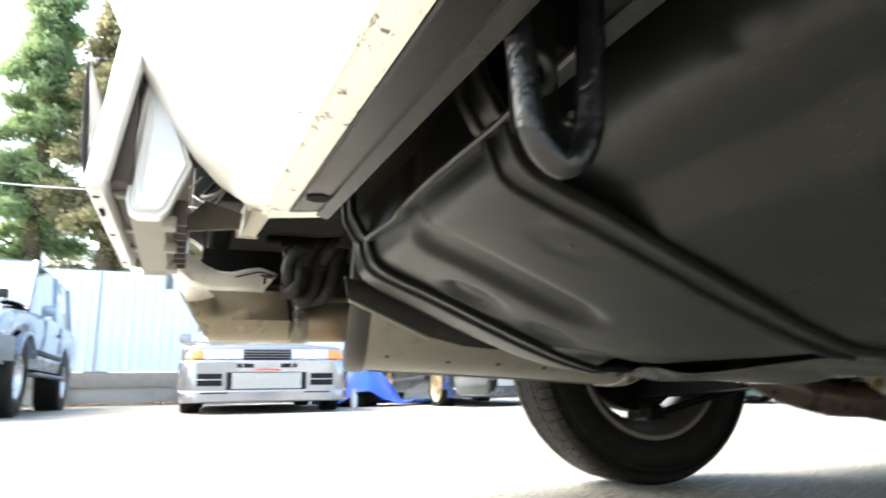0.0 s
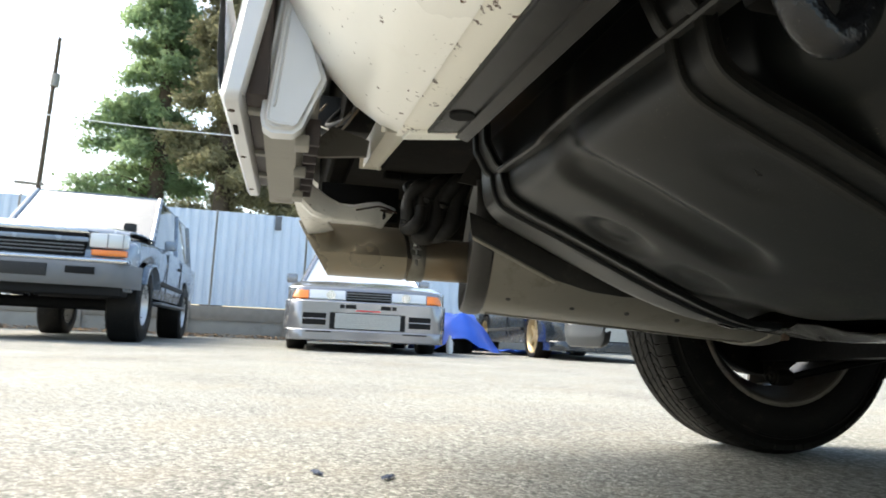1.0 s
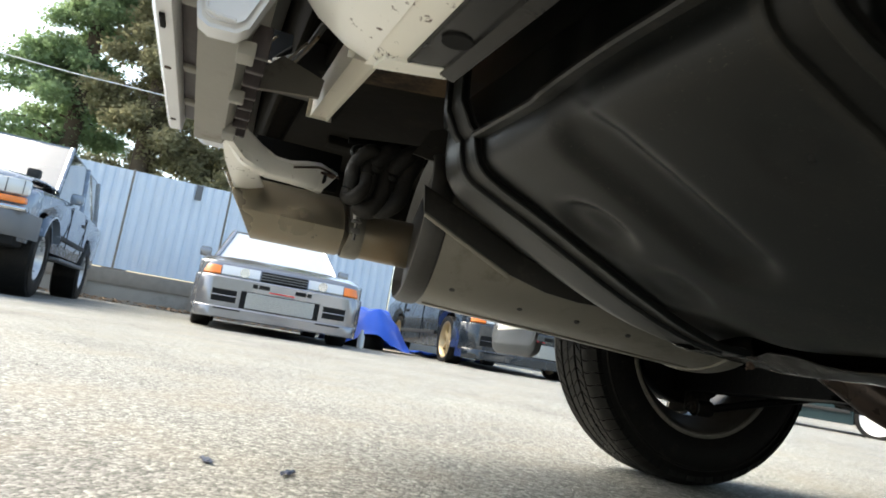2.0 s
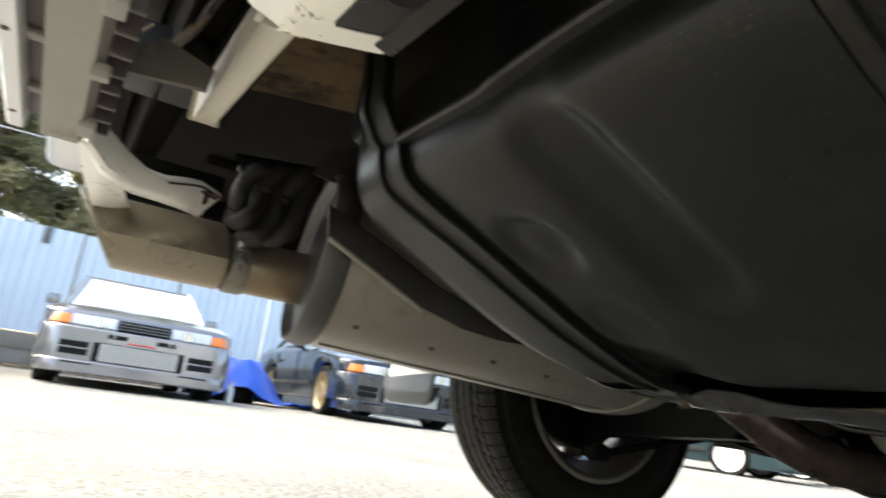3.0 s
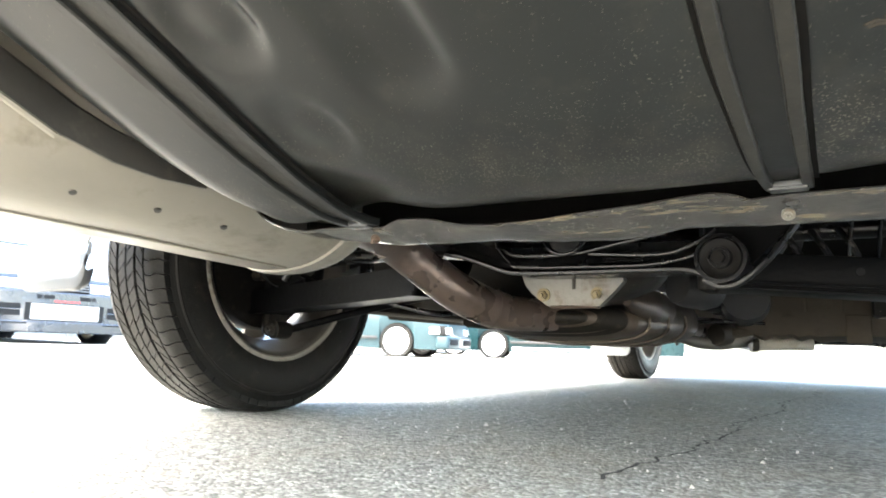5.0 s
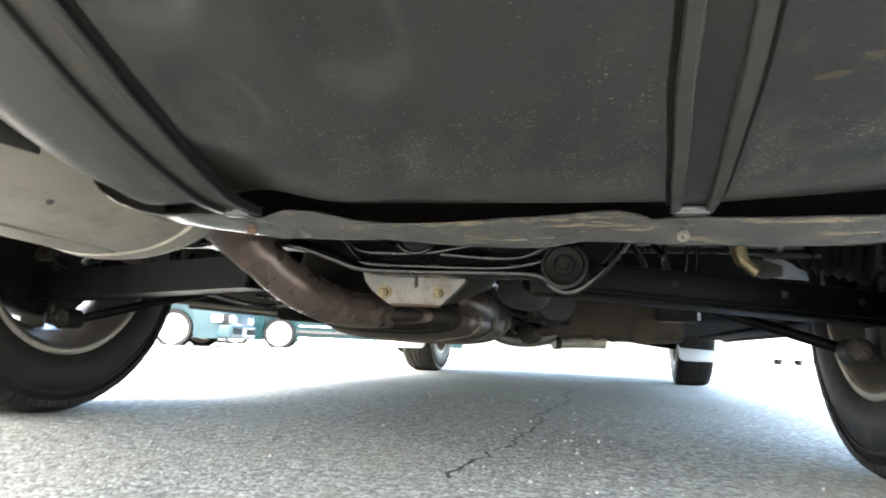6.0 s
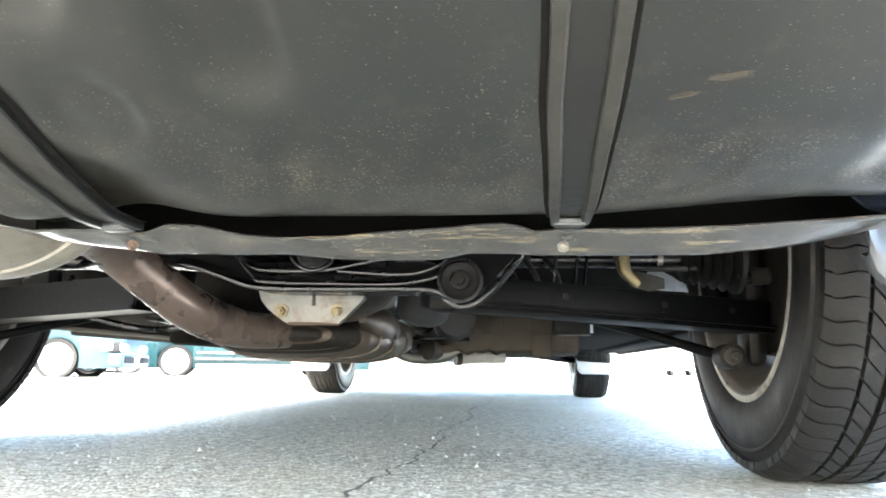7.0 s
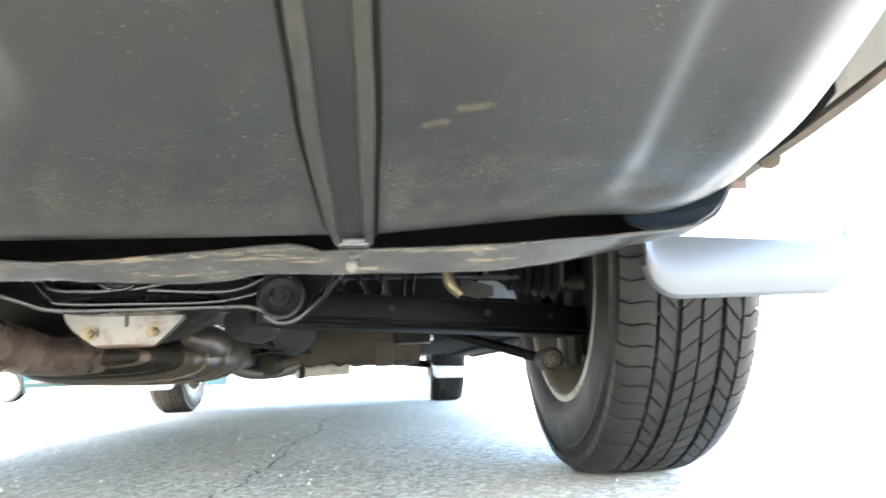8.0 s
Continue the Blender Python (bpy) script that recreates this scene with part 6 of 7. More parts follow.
    part("galvanised_plate", sheet([[(0.535, 0.14, 0.303), (0.530, 0.14, 0.290), (0.528, 0.14, 0.276)], [(0.556, 0.142, 0.305), (0.560, 0.142, 0.288), (0.562, 0.142, 0.272)], [(0.575, 0.145, 0.296), (0.585, 0.145, 0.284), (0.590, 0.145, 0.271)], [(0.585, 0.146, 0.288), (0.596, 0.147, 0.284), (0.600, 0.147, 0.270)]], 0.003), GALV, car, "jagged blue-grey galvanised plate")
    for x in (0.375, 0.405, 0.418):
        part("gap_strut", tube([(x, -0.05, 0.305), (x - 0.006, -0.05, 0.255)], 0.0028, 8, 1), CHASSIS, car)
    part("cable", tube([(-0.18, 0.12, 0.23), (-0.25, 0.1, 0.205), (-0.34, 0.12, 0.205), (-0.45, 0.1, 0.23)], 0.0055, 8, 5), CHASSIS, car)
    part("brake_line", tube([(-0.30, -0.12, 0.262), (-0.36, -0.06, 0.245), (-0.46, -0.02, 0.25), (-0.55, -0.02, 0.27)], 0.0035, 8, 5), CHASSIS, car)
    part("damper_bracket", box((0.19, -0.02, 0.226), (0.235, 0.05, 0.262), 0.006), CARRIER, car)
    part("rubber_sleeve", lathe([(0, 0.0), (0, 0.026), (0.018, 0.030), (0.05, 0.030), (0.068, 0.024), (0.068, 0.0)], along((0.155, 0.02, 0.238), (0.20, 0.08, 0.232)), 24), RUBBER, car, "black rubber sleeve")
    for x, z in ((0.30, 0.262), (0.33, 0.265), (0.36, 0.262)):
        part("hose", tube([(x, -0.02, 0.30), (x + 0.012, -0.05, 0.278), (x + 0.02, -0.03, z)], 0.004, 8, 5), RUBBER, car)
    part("gearbox_rib", box((0.0, 1.24, 0.176), (0.012, 1.9, 0.19), 0.003), OILY, car)


build_suspension()


def build_mudguards():
    """Grey plastic guards behind each wheel: curved flaps with rounded lower corners."""
    for s in (-1, 1):
        for y0, zb, h, xa, xb, mat in ((-0.415, 0.207, 0.060, 0.605, 0.800, MUDGUARD), (2.36, 0.122, 0.062, 0.615, 0.812, FLAP)):
            rows = []
            for i in range(41):
                u = i / 40
                x = xa + (xb - xa) * u
                # quarter-round lower corners, softer on the outside
                e = 0.030 * (1 - math.sqrt(max(0.0, 1 - max(0.0, 1 - u / 0.16) ** 2))) + 0.022 * (1 - math.sqrt(max(0.0, 1 - max(0.0, (u - 0.85) / 0.15) ** 2)))
                base = zb + e
                rows.append([(s * x, y0 + 0.012, base + 0.004), (s * x, y0 + 0.004, base), (s * x, y0 - 0.002, base + 0.003), (s * x, y0 - 0.005, base + 0.016), (s * x, y0 - 0.004, base + h * 0.4), (s * x, y0 + 0.000, base + h * 0.75), (s * x, y0 + 0.006, max(base + 0.02, zb + h * (1 - 0.18 * u)))])
            part("mudguard", sheet(rows, 0.005), mat, car, "grey plastic mudguard with rounded corners")


build_mudguards()
# cream ends of the rear wings, behind and above the mudguards
for s in (-1, 1):
    rows = []
    for k in range(9):
        x = 0.628 + 0.185 * k / 8
        low = 0.250 - 0.008 * k / 8 + 0.05 * max(0.0, 1 - k / 1.5) ** 2
        rows.append([(s * x, -0.402, low), (s * x, -0.404, low + 0.012), (s * x, -0.398, 0.30), (s * x, -0.385, 0.36), (s * x, -0.365, 0.41)])
    part("wing_end", sheet(rows, 0.004), CREAM, car, "cream inner end of the rear wing")
# dirty lower flange of the right rear wing, with a small bracket at its front
rows = [[(0.735, y, z), (0.728, y - 0.004, z - 0.012), (0.716, y - 0.002, z - 0.022), (0.706, y, z - 0.021)] for y, z in ((-0.375, 0.340), (-0.42, 0.343), (-0.50, 0.348), (-0.58, 0.356), (-0.70, 0.376), (-0.85, 0.41), (-0.95, 0.44))]
edge = part("wing_edge", sheet(rows, 0.004), UNDERDUST, car, "dirty brown lower flange of the wing")
bm = box((0.700, -0.398, 0.312), (0.722, -0.386, 0.336), 0.003)
add_box(bm, (0.704, -0.392, 0.300), (0.714, -0.384, 0.316), 0.002)
part("edge_bracket", bm, RUST, edge)
part("edge_rivet", lathe([(0, 0.0), (0, 0.010), (0.003, 0.008), (0.004, 0.0)], along((0.712, -0.452, 0.3235), (0.708, -0.46, 0.315)), 12), UNDERDUST, edge)


# ---- the lot around it ----
def soft_car(name, label, m, paint, L, W, belt, hood, deck, roof_z, front_over, wheelbase, wheel_r, rim_mat, cab, group="cars parked in the lot", ground=0.16, sill_h=0.2, spokes=5, rim=0.62, tw=0.2, roof=None, glass=GLASS, pillar=None, top_w=0.68):
    """A parked car, nose to +y, front axle at the origin; cab is the cabin's base and roof along y."""
    owner = thing(name, label, "car", m, group)
    y1, y0 = front_over, front_over - L
    w = W / 2
    sec = [(y0, w * 0.86, w * 0.9, belt - 0.16, w * 0.8, deck - 0.05), (y0 + 0.15, w * 0.94, w * 0.97, belt - 0.02, w * 0.86, deck), (y0 + L * 0.3, w * 0.96, w, belt, w * 0.88, deck + 0.02), (y0 + L * 0.6, w * 0.96, w, belt, w * 0.88, (deck + hood) / 2 + 0.02),
           (cab[1], w * 0.95, w, belt - 0.02, w * 0.86, hood + 0.03), (y1 - 0.35, w * 0.93, w * 0.97, hood - 0.1, w * 0.82, hood - 0.05), (y1 - 0.08, w * 0.9, w * 0.93, hood - 0.18, w * 0.8, hood - 0.12), (y1, w * 0.84, w * 0.86, hood - 0.3, w * 0.74, hood - 0.24)]
    shell = body_shell(sec, (0.0, -wheelbase), wheel_r * 1.14, wheel_r * 0.98, lambda y: ground + sill_h * 0.2, 0.12, 0.02)
    part("body", thicken(shell, 0.02), paint, owner)
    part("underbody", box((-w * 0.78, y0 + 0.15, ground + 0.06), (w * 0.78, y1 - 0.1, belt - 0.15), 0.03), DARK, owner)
    add_cabin(owner, (cab[0], cab[1], w * 0.86, w * 0.86, belt - 0.005, hood + 0.02), (cab[2], cab[3], w * top_w, w * top_w, roof_z, roof_z), roof or paint, glass, pillar)
    wh = build_wheel(owner, wheel_r, wheel_r * rim, tw, rim_mat, spokes, blocks=False, dish=0.01)
    wx = w - tw / 2 - 0.015
    wh.matrix_basis = pose(wx, 0, wheel_r)
    for x, y, a in ((-wx, 0, 180), (wx, -wheelbase, 0), (-wx, -wheelbase, 180)):
        copy_part(wh, pose(x, y, wheel_r, 0, 0, a), owner)
    # mirrors and door seams
    for s in (-1, 1):
        mm = part("door_mirror", box((s * (w + 0.02) - 0.07, cab[1] - 0.42, belt + 0.02), (s * (w + 0.02) + 0.07, cab[1] - 0.32, belt + 0.14), 0.025), paint, owner)
        for yy in (cab[1] - 0.35, cab[1] - 1.45):
            part("door_seam", box((s * (w + 0.010) - 0.006, yy - 0.004, ground + 0.12), (s * (w + 0.010) + 0.006, yy + 0.004, belt - 0.02), 0.001), DARK, owner)
        part("door_handle", box((s * (w + 0.014) - 0.012, cab[1] - 1.35, belt - 0.16), (s * (w + 0.014) + 0.012, cab[1] - 1.20, belt - 0.12), 0.006), BLACKPLASTIC, owner)
        part("side_moulding", box((s * (w + 0.008) - 0.012, -wheelbase + wheel_r * 1.25, ground + 0.2), (s * (w + 0.008) + 0.012, -wheel_r * 1.25, ground + 0.25), 0.005), BLACKPLASTIC, owner)
    return owner


def coupe_front(o, w, yf, hood, paint, bumper_mat, lamps=LAMPGLASS):
    """Nose of a 1990s coupe: lamps, ambers, slot grille, deep bumper with intakes, cooler and lip, all curved back to the wings."""
    def front(x):
        q = abs(x) / w
        return yf - 0.07 * q * q - 0.16 * max(0.0, (q - 0.8) / 0.2) ** 2

    def band(x0, x1, z0, z1, out, deep=0.05, n=8, lean=0.0):
        """A curved block between two heights that follows the nose."""
        rows = []
        for i in range(n + 1):
            x = x0 + (x1 - x0) * i / n
            y = front(x) + out
            c = min(0.012, (z1 - z0) * 0.3)
            rows.append([(x, y - deep, z0), (x, y - c, z0), (x, y, z0 + c), (x, y - lean, z1 - c), (x, y - c - lean, z1), (x, y - deep - lean, z1)])
        bm = bmesh.new()
        vs = add_grid(bm, rows, close_v=True)
        bm.faces.new(vs[0])
        bm.faces.new(vs[-1])
        return bm
    part("bumper", band(-w, w, 0.23, 0.548, 0.02, 0.30, 28), bumper_mat, o, "deep front bumper")
    part("front_lip", band(-w * 0.97, w * 0.97, 0.13, 0.245, 0.05, 0.25, 28), bumper_mat, o, "front lip spoiler")
    part("nose_panel", band(-w * 0.98, w * 0.98, 0.53, 0.695, -0.02, 0.2, 28, 0.02), paint, o)
    for s in (-1, 1):
        part("headlamp", band(s * 0.25, s * 0.625, 0.560, 0.668, 0.0, 0.05, 8, 0.030), lamps, o, "clear rectangular headlamp")
        part("lamp_reflector", lathe([(0, 0.0), (0, 0.045), (0.008, 0.048), (0.008, 0.0)], along((s * 0.40, front(0.4) - 0.004, 0.612), (s * 0.40, front(0.4) + 0.01, 0.612)), 20), CHROME, o)
        part("indicator", band(s * 0.635, s * 0.80, 0.560, 0.655, 0.004, 0.05, 6, 0.030), ORANGE, o, "amber corner indicator")
        part("intake", band(s * 0.44, s * 0.68, 0.285, 0.425, 0.023, 0.03, 6), DARK, o)
        part("intake_slat", band(s * 0.44, s * 0.68, 0.348, 0.362, 0.028, 0.03, 6), bumper_mat, o)
        part("number_slot", band(s * 0.13, s * 0.30, 0.465, 0.525, 0.0225, 0.03, 4), DARK, o)
        part("slot_divider", band(s * 0.24, s * 0.252, 0.465, 0.525, 0.027, 0.03, 2), bumper_mat, o)
        part("lower_slot", band(s * 0.38, s * 0.64, 0.212, 0.235, 0.0525, 0.03, 5), DARK, o)
    grille = part("grille", band(-0.235, 0.235, 0.555, 0.660, -0.004, 0.06), DARK, o, "black slot grille")
    for k in range(3):
        part("grille_bar", band(-0.235, 0.235, 0.575 + 0.027 * k, 0.585 + 0.027 * k, 0.004, 0.03), GREYTRIM, grille)
    part("cooler_opening", band(-0.40, 0.40, 0.245, 0.44, 0.0225, 0.03, 12), DARK, o)
    cool = part("intercooler", band(-0.345, 0.345, 0.255, 0.43, 0.027, 0.03, 12), MESHSILVER, o, "silver finned intercooler")
    for k in range(8):
        part("cooler_fin", band(-0.335, 0.335, 0.264 + 0.0205 * k, 0.271 + 0.0205 * k, 0.032, 0.02, 10), MESHSILVER, cool)
    part("hook_bar", band(-0.13, 0.13, 0.448, 0.462, 0.03, 0.03, 4), REDLENS, o)


def build_coupes():
    # gunmetal coupe, nose to the camera
    a, b = Vector((-7.09, -0.89)), Vector((-7.40, 0.575))
    mid = (a + b) / 2
    ang = -92.5
    z = ground_z(mid.x, mid.y) - 0.02
    o = soft_car("coupe_car", "gunmetal grey coupe with deep front bumper and silver intercooler", pose(mid.x - 0.1, mid.y, z, 0, 0, ang), GUNMETAL, 4.5, 1.74, 0.84, 0.815, 0.93, 1.27, 0.83, 2.61, 0.315, RIM, (-3.15, -0.75, -2.5, -1.45), ground=0.17, glass=SKYGLASS)
    coupe_front(o, 0.87, 0.83, 0.815, GUNMETAL, GUNMETAL)
    o2 = soft_car("coupe_car", "dark blue coupe with gold alloy wheels and silver intercooler", pose(-7.55, 2.92, ground_z(-7.5, 2) - 0.025, 0, 0, -93), NIGHTBLUE, 4.5, 1.76, 0.84, 0.815, 0.93, 1.27, 0.83, 2.61, 0.315, GOLD, (-3.15, -0.75, -2.5, -1.45), ground=0.17, spokes=6, rim=0.74)
    coupe_front(o2, 0.88, 0.83, 0.815, NIGHTBLUE, NIGHTBLUE)


build_coupes()


def build_suv():
    o = soft_car("suv", "grey-blue four-wheel-drive with chrome bumper and large tyres", pose(-7.25, -3.48, ground_z(-7.2, -3) - 0.02, 0, 0, -90), SUVPAINT, 4.8, 1.90, 1.12, 1.13, 1.16, 1.84, 0.82, 2.85, 0.42, SUVRIM, (-3.85, -0.62, -3.75, -1.36), ground=0.48, rim=0.52, tw=0.31, spokes=6, glass=DUSTYGLASS, pillar=SUVPAINT, top_w=0.77)
    yf = 0.82
    # near-black box puts the shade under the nose into its colour
    part("nose_shade", box((-0.85, yf - 0.36, 0.462), (0.85, yf + 0.03, 0.60), 0.03), DARK, o, "black box standing in for the shade under the nose")
    rows = []
    for i in range(25):
        u = i / 12 - 1
        back = 0.05 * u * u + 0.30 * max(0.0, (abs(u) - 0.82) / 0.18) ** 2
        y = yf + 0.13 - back
        rows.append([(u * 0.97, y - 0.12, 0.555), (u * 0.97, y - 0.04, 0.55), (u * 0.97, y, 0.60), (u * 0.97, y, 0.74), (u * 0.97, y - 0.02, 0.775), (u * 0.97, y - 0.12, 0.785)])
    bm = bmesh.new()
    vs = add_grid(bm, rows, close_v=True)
    bm.faces.new(vs[0])
    bm.faces.new(vs[-1])
    part("bumper", bm, GREYTRIM, o, "dark grey wrap-round bumper")
    part("bumper_top", box((-0.90, yf - 0.10, 0.775), (0.90, yf + 0.085, 0.825), 0.02), CHROME, o, "chromed bumper top")
    part("grille", box((-0.50, yf - 0.05, 0.84), (0.50, yf + 0.03, 1.08), 0.015), DARK, o, "black radiator grille")
    for z in (0.865, 0.90, 0.935):
        part("grille_bar", box((-0.49, yf + 0.01, z), (0.49, yf + 0.040, z + 0.012), 0.004), GREYTRIM, o)
    part("grille_band", box((-0.53, yf - 0.02, 0.972), (0.53, yf + 0.055, 1.022), 0.014), SUVPAINT, o, "body-coloured band across the grille")
    rows = [[(-0.86 + 1.72 * i / 16, yf + dy - 0.10 * abs(i / 8 - 1) ** 3, z - 0.03 * abs(i / 8 - 1) ** 3) for dy, z in ((0.03, 1.095), (0.0, 1.135), (-0.12, 1.17), (-0.6, 1.205), (-1.35, 1.23))] for i in range(17)]
    part("bonnet", sheet(rows, 0.015), SUVPAINT, o, "grey-blue bonnet with rounded front edge")
    part("grille_top", box((-0.52, yf - 0.02, 1.055), (0.52, yf + 0.05, 1.10), 0.012), CHROME, o)
    part("front_plate", box((-0.22, yf + 0.122, 0.62), (0.22, yf + 0.135, 0.74), 0.004), BLACKPLASTIC, o, "dark number plate holder")
    part("winch_slot", box((-0.30, yf + 0.112, 0.64), (0.30, yf + 0.124, 0.72), 0.004), DARK, o)
    for s in (-1, 1):
        part("headlamp", box((s * 0.71 - 0.18, yf - 0.05, 0.925), (s * 0.71 + 0.18, yf + 0.04, 1.075), 0.03), LAMPGLASS, o, "rectangular headlamp")
        part("lamp_divider", box((s * 0.70 - 0.005, yf + 0.03, 0.935), (s * 0.70 + 0.005, yf + 0.046, 1.065), 0.003), GREYTRIM, o)
        part("lamp_divider", box((s * 0.84 - 0.004, yf + 0.03, 0.935), (s * 0.84 + 0.004, yf + 0.046, 1.065), 0.001), GREYTRIM, o)
        part("indicator", box((s * 0.70 - 0.18, yf - 0.05, 0.85), (s * 0.70 + 0.14, yf + 0.045, 0.91), 0.012), ORANGE, o, "amber indicator strip")
        part("bumper_intake", box((s * 0.50 - 0.13, yf + 0.105, 0.66), (s * 0.50 + 0.13, yf + 0.124, 0.73), 0.006), DARK, o)
        part("wing_mirror", box((s * 0.80 - 0.05, yf - 0.45, 1.16), (s * 0.80 + 0.07, yf - 0.36, 1.25), 0.02), BLACKPLASTIC, o)
        part("running_board", box((s * 0.93 - 0.09, -2.3, 0.44), (s * 0.93 + 0.04, -0.5, 0.48), 0.015), GREYTRIM, o)
        part("wheel_flare", sheet([[(s * x, r * 0.47 * math.cos(a), 0.40 + 0.47 * math.sin(a)) for x, r in ((0.93, 1.0), (1.0, 1.03))] for a in [math.pi * (0.16 + 0.68 * k / 12) for k in range(13)]], 0.02), SUVPAINT, o)
    part("cowl", box((-0.80, -0.70, 1.150), (0.80, -0.50, 1.195), 0.012), BLACKPLASTIC, o, "black cowl under the windscreen")
    part("axle_tube", tube([(-0.75, 0, 0.40), (0.75, 0, 0.40)], 0.06, 14, 1), DARK, o)


build_suv()


def build_teal_row():
    o = soft_car("saloon_car", "pale teal saloon car with white wheel covers", pose(-6.70, 9.21, -0.06, 0, 0, -74), PALETEAL, 4.3, 1.68, 0.86, 0.84, 0.95, 1.34, 0.88, 2.5, 0.275, WHITEPAINT, (-3.0, -0.7, -2.4, -1.3), ground=0.10, spokes=0, rim=0.84)
    for s in (-1, 1):
        part("headlamp", box((s * 0.60 - 0.20, 0.74, 0.40), (s * 0.60 + 0.20, 0.90, 0.52), 0.02), LAMPGLASS, o)
        part("lamp_surround", box((s * 0.60 - 0.22, 0.72, 0.38), (s * 0.60 + 0.22, 0.88, 0.54), 0.02), DARK, o)
        part("indicator", box((s * 0.81 - 0.04, 0.60, 0.40), (s * 0.81 + 0.04, 0.78, 0.52), 0.02), WHITEPAINT, o)
        part("air_slot", box((s * 0.45 - 0.25, 0.86, 0.22), (s * 0.45 + 0.25, 0.945, 0.32), 0.01), DARK, o)
    part("bumper", box((-0.80, 0.70, 0.15), (0.80, 0.93, 0.38), 0.04, None, 3), PALETEAL, o)
    o = soft_car("saloon_car", "teal saloon car with white lower moulding, beside its pale twin", pose(-6.31, 11.83, -0.06, 0, 0, 113), TEAL, 4.5, 1.70, 0.88, 0.86, 0.97, 1.36, 0.82, 2.7, 0.275, WHITEPAINT, (-3.2, -0.7, -2.5, -1.3), ground=0.10, spokes=0, rim=0.84)
    for s in (-1, 1):
        part("headlamp", box((s * 0.62 - 0.18, 0.66, 0.46), (s * 0.62 + 0.18, 0.83, 0.60), 0.02), LAMPGLASS, o)
        part("pale_moulding", box((s * 0.86 - 0.014, -2.3, 0.17), (s * 0.86 + 0.014, -0.38, 0.225), 0.006), WHITEPAINT, o, "white moulding along the sill")
        part("waist_line", box((s * 0.865 - 0.010, -2.3, 0.43), (s * 0.865 + 0.010, -0.38, 0.452), 0.004), WHITEPAINT, o)
    part("bumper", box((-0.82, 0.66, 0.16), (0.82, 0.88, 0.40), 0.04, None, 3), GREYTRIM, o)
    soft_car("saloon_car", "silver saloon car parked behind the teal ones", pose(-9.0, 14.6, -0.06, 0, 0, -62), BUMPER, 4.4, 1.68, 0.86, 0.84, 0.95, 1.34, 0.80, 2.6, 0.32, WHITEPAINT, (-3.2, -0.7, -2.5, -1.3), ground=0.17, spokes=0, rim=0.86)
    soft_car("saloon_car", "white saloon car across the lot", pose(8.6, 7.6, -0.055, 0, 0, -42), WHITEPAINT, 4.4, 1.68, 0.86, 0.84, 0.95, 1.34, 0.86, 2.6, 0.30, RIM, (-3.2, -0.7, -2.5, -1.3), ground=0.2, rim=0.7)
    soft_car("saloon_car", "white saloon car far across the lot", pose(7.4, 28.0, -0.06, 0, 0, 150), WHITEPAINT, 4.4, 1.68, 0.86, 0.84, 0.95, 1.34, 0.86, 2.6, 0.30, WHITEPAINT, (-3.2, -0.7, -2.5, -1.3), ground=0.2, rim=0.8, spokes=0)


build_teal_row()


def build_fence():
    f = thing("fence", "pale blue corrugated sheet fence on a concrete base", "fence", kind="structure")
    x = -12.6
    y = -16.0
    rng = random.Random(2)
    while y < 9.0:
        wd = 1.66
        rows = []
        n = 60
        for i in range(n + 1):
            yy = y + wd * i / n
            ph = (i % 6) / 6
            d = 0.018 if ph < 0.25 else (0.0 if ph < 0.75 else 0.012)
            zt = 2.47 + rng.uniform(-0.004, 0.004)
            rows.append([(x + d, yy, 0.68), (x + d, yy, zt)])
        part("sheet_panel", sheet(rows, 0.004), FENCE, f, smooth=False)
        part("post", box((x - 0.09, y - 0.05, 0.1), (x - 0.02, y - 0.01, 2.5), 0.004), WOOD, f)
        y += wd + 0.035
    part("base_wall", box((x - 0.12, -16.0, 0.0), (x + 0.04, 9.0, 0.66), 0.01), CONCRETE, f, "weathered grey concrete base")
    for k in range(14):
        part("base_post", box((x + 0.03, -15.5 + 1.8 * k, 0.02), (x + 0.10, -15.4 + 1.8 * k, 0.62), 0.006), WOOD, f)
    part("base_board", box((x + 0.04, -16.0, 0.40), (x + 0.07, 9.0, 0.66), 0.004), WOOD, f)
    part("notice", box((x + 0.02, -1.38, 2.18), (x + 0.035, -1.26, 2.46), 0.003), GREYTRIM, f, "small grey plate")


build_fence()


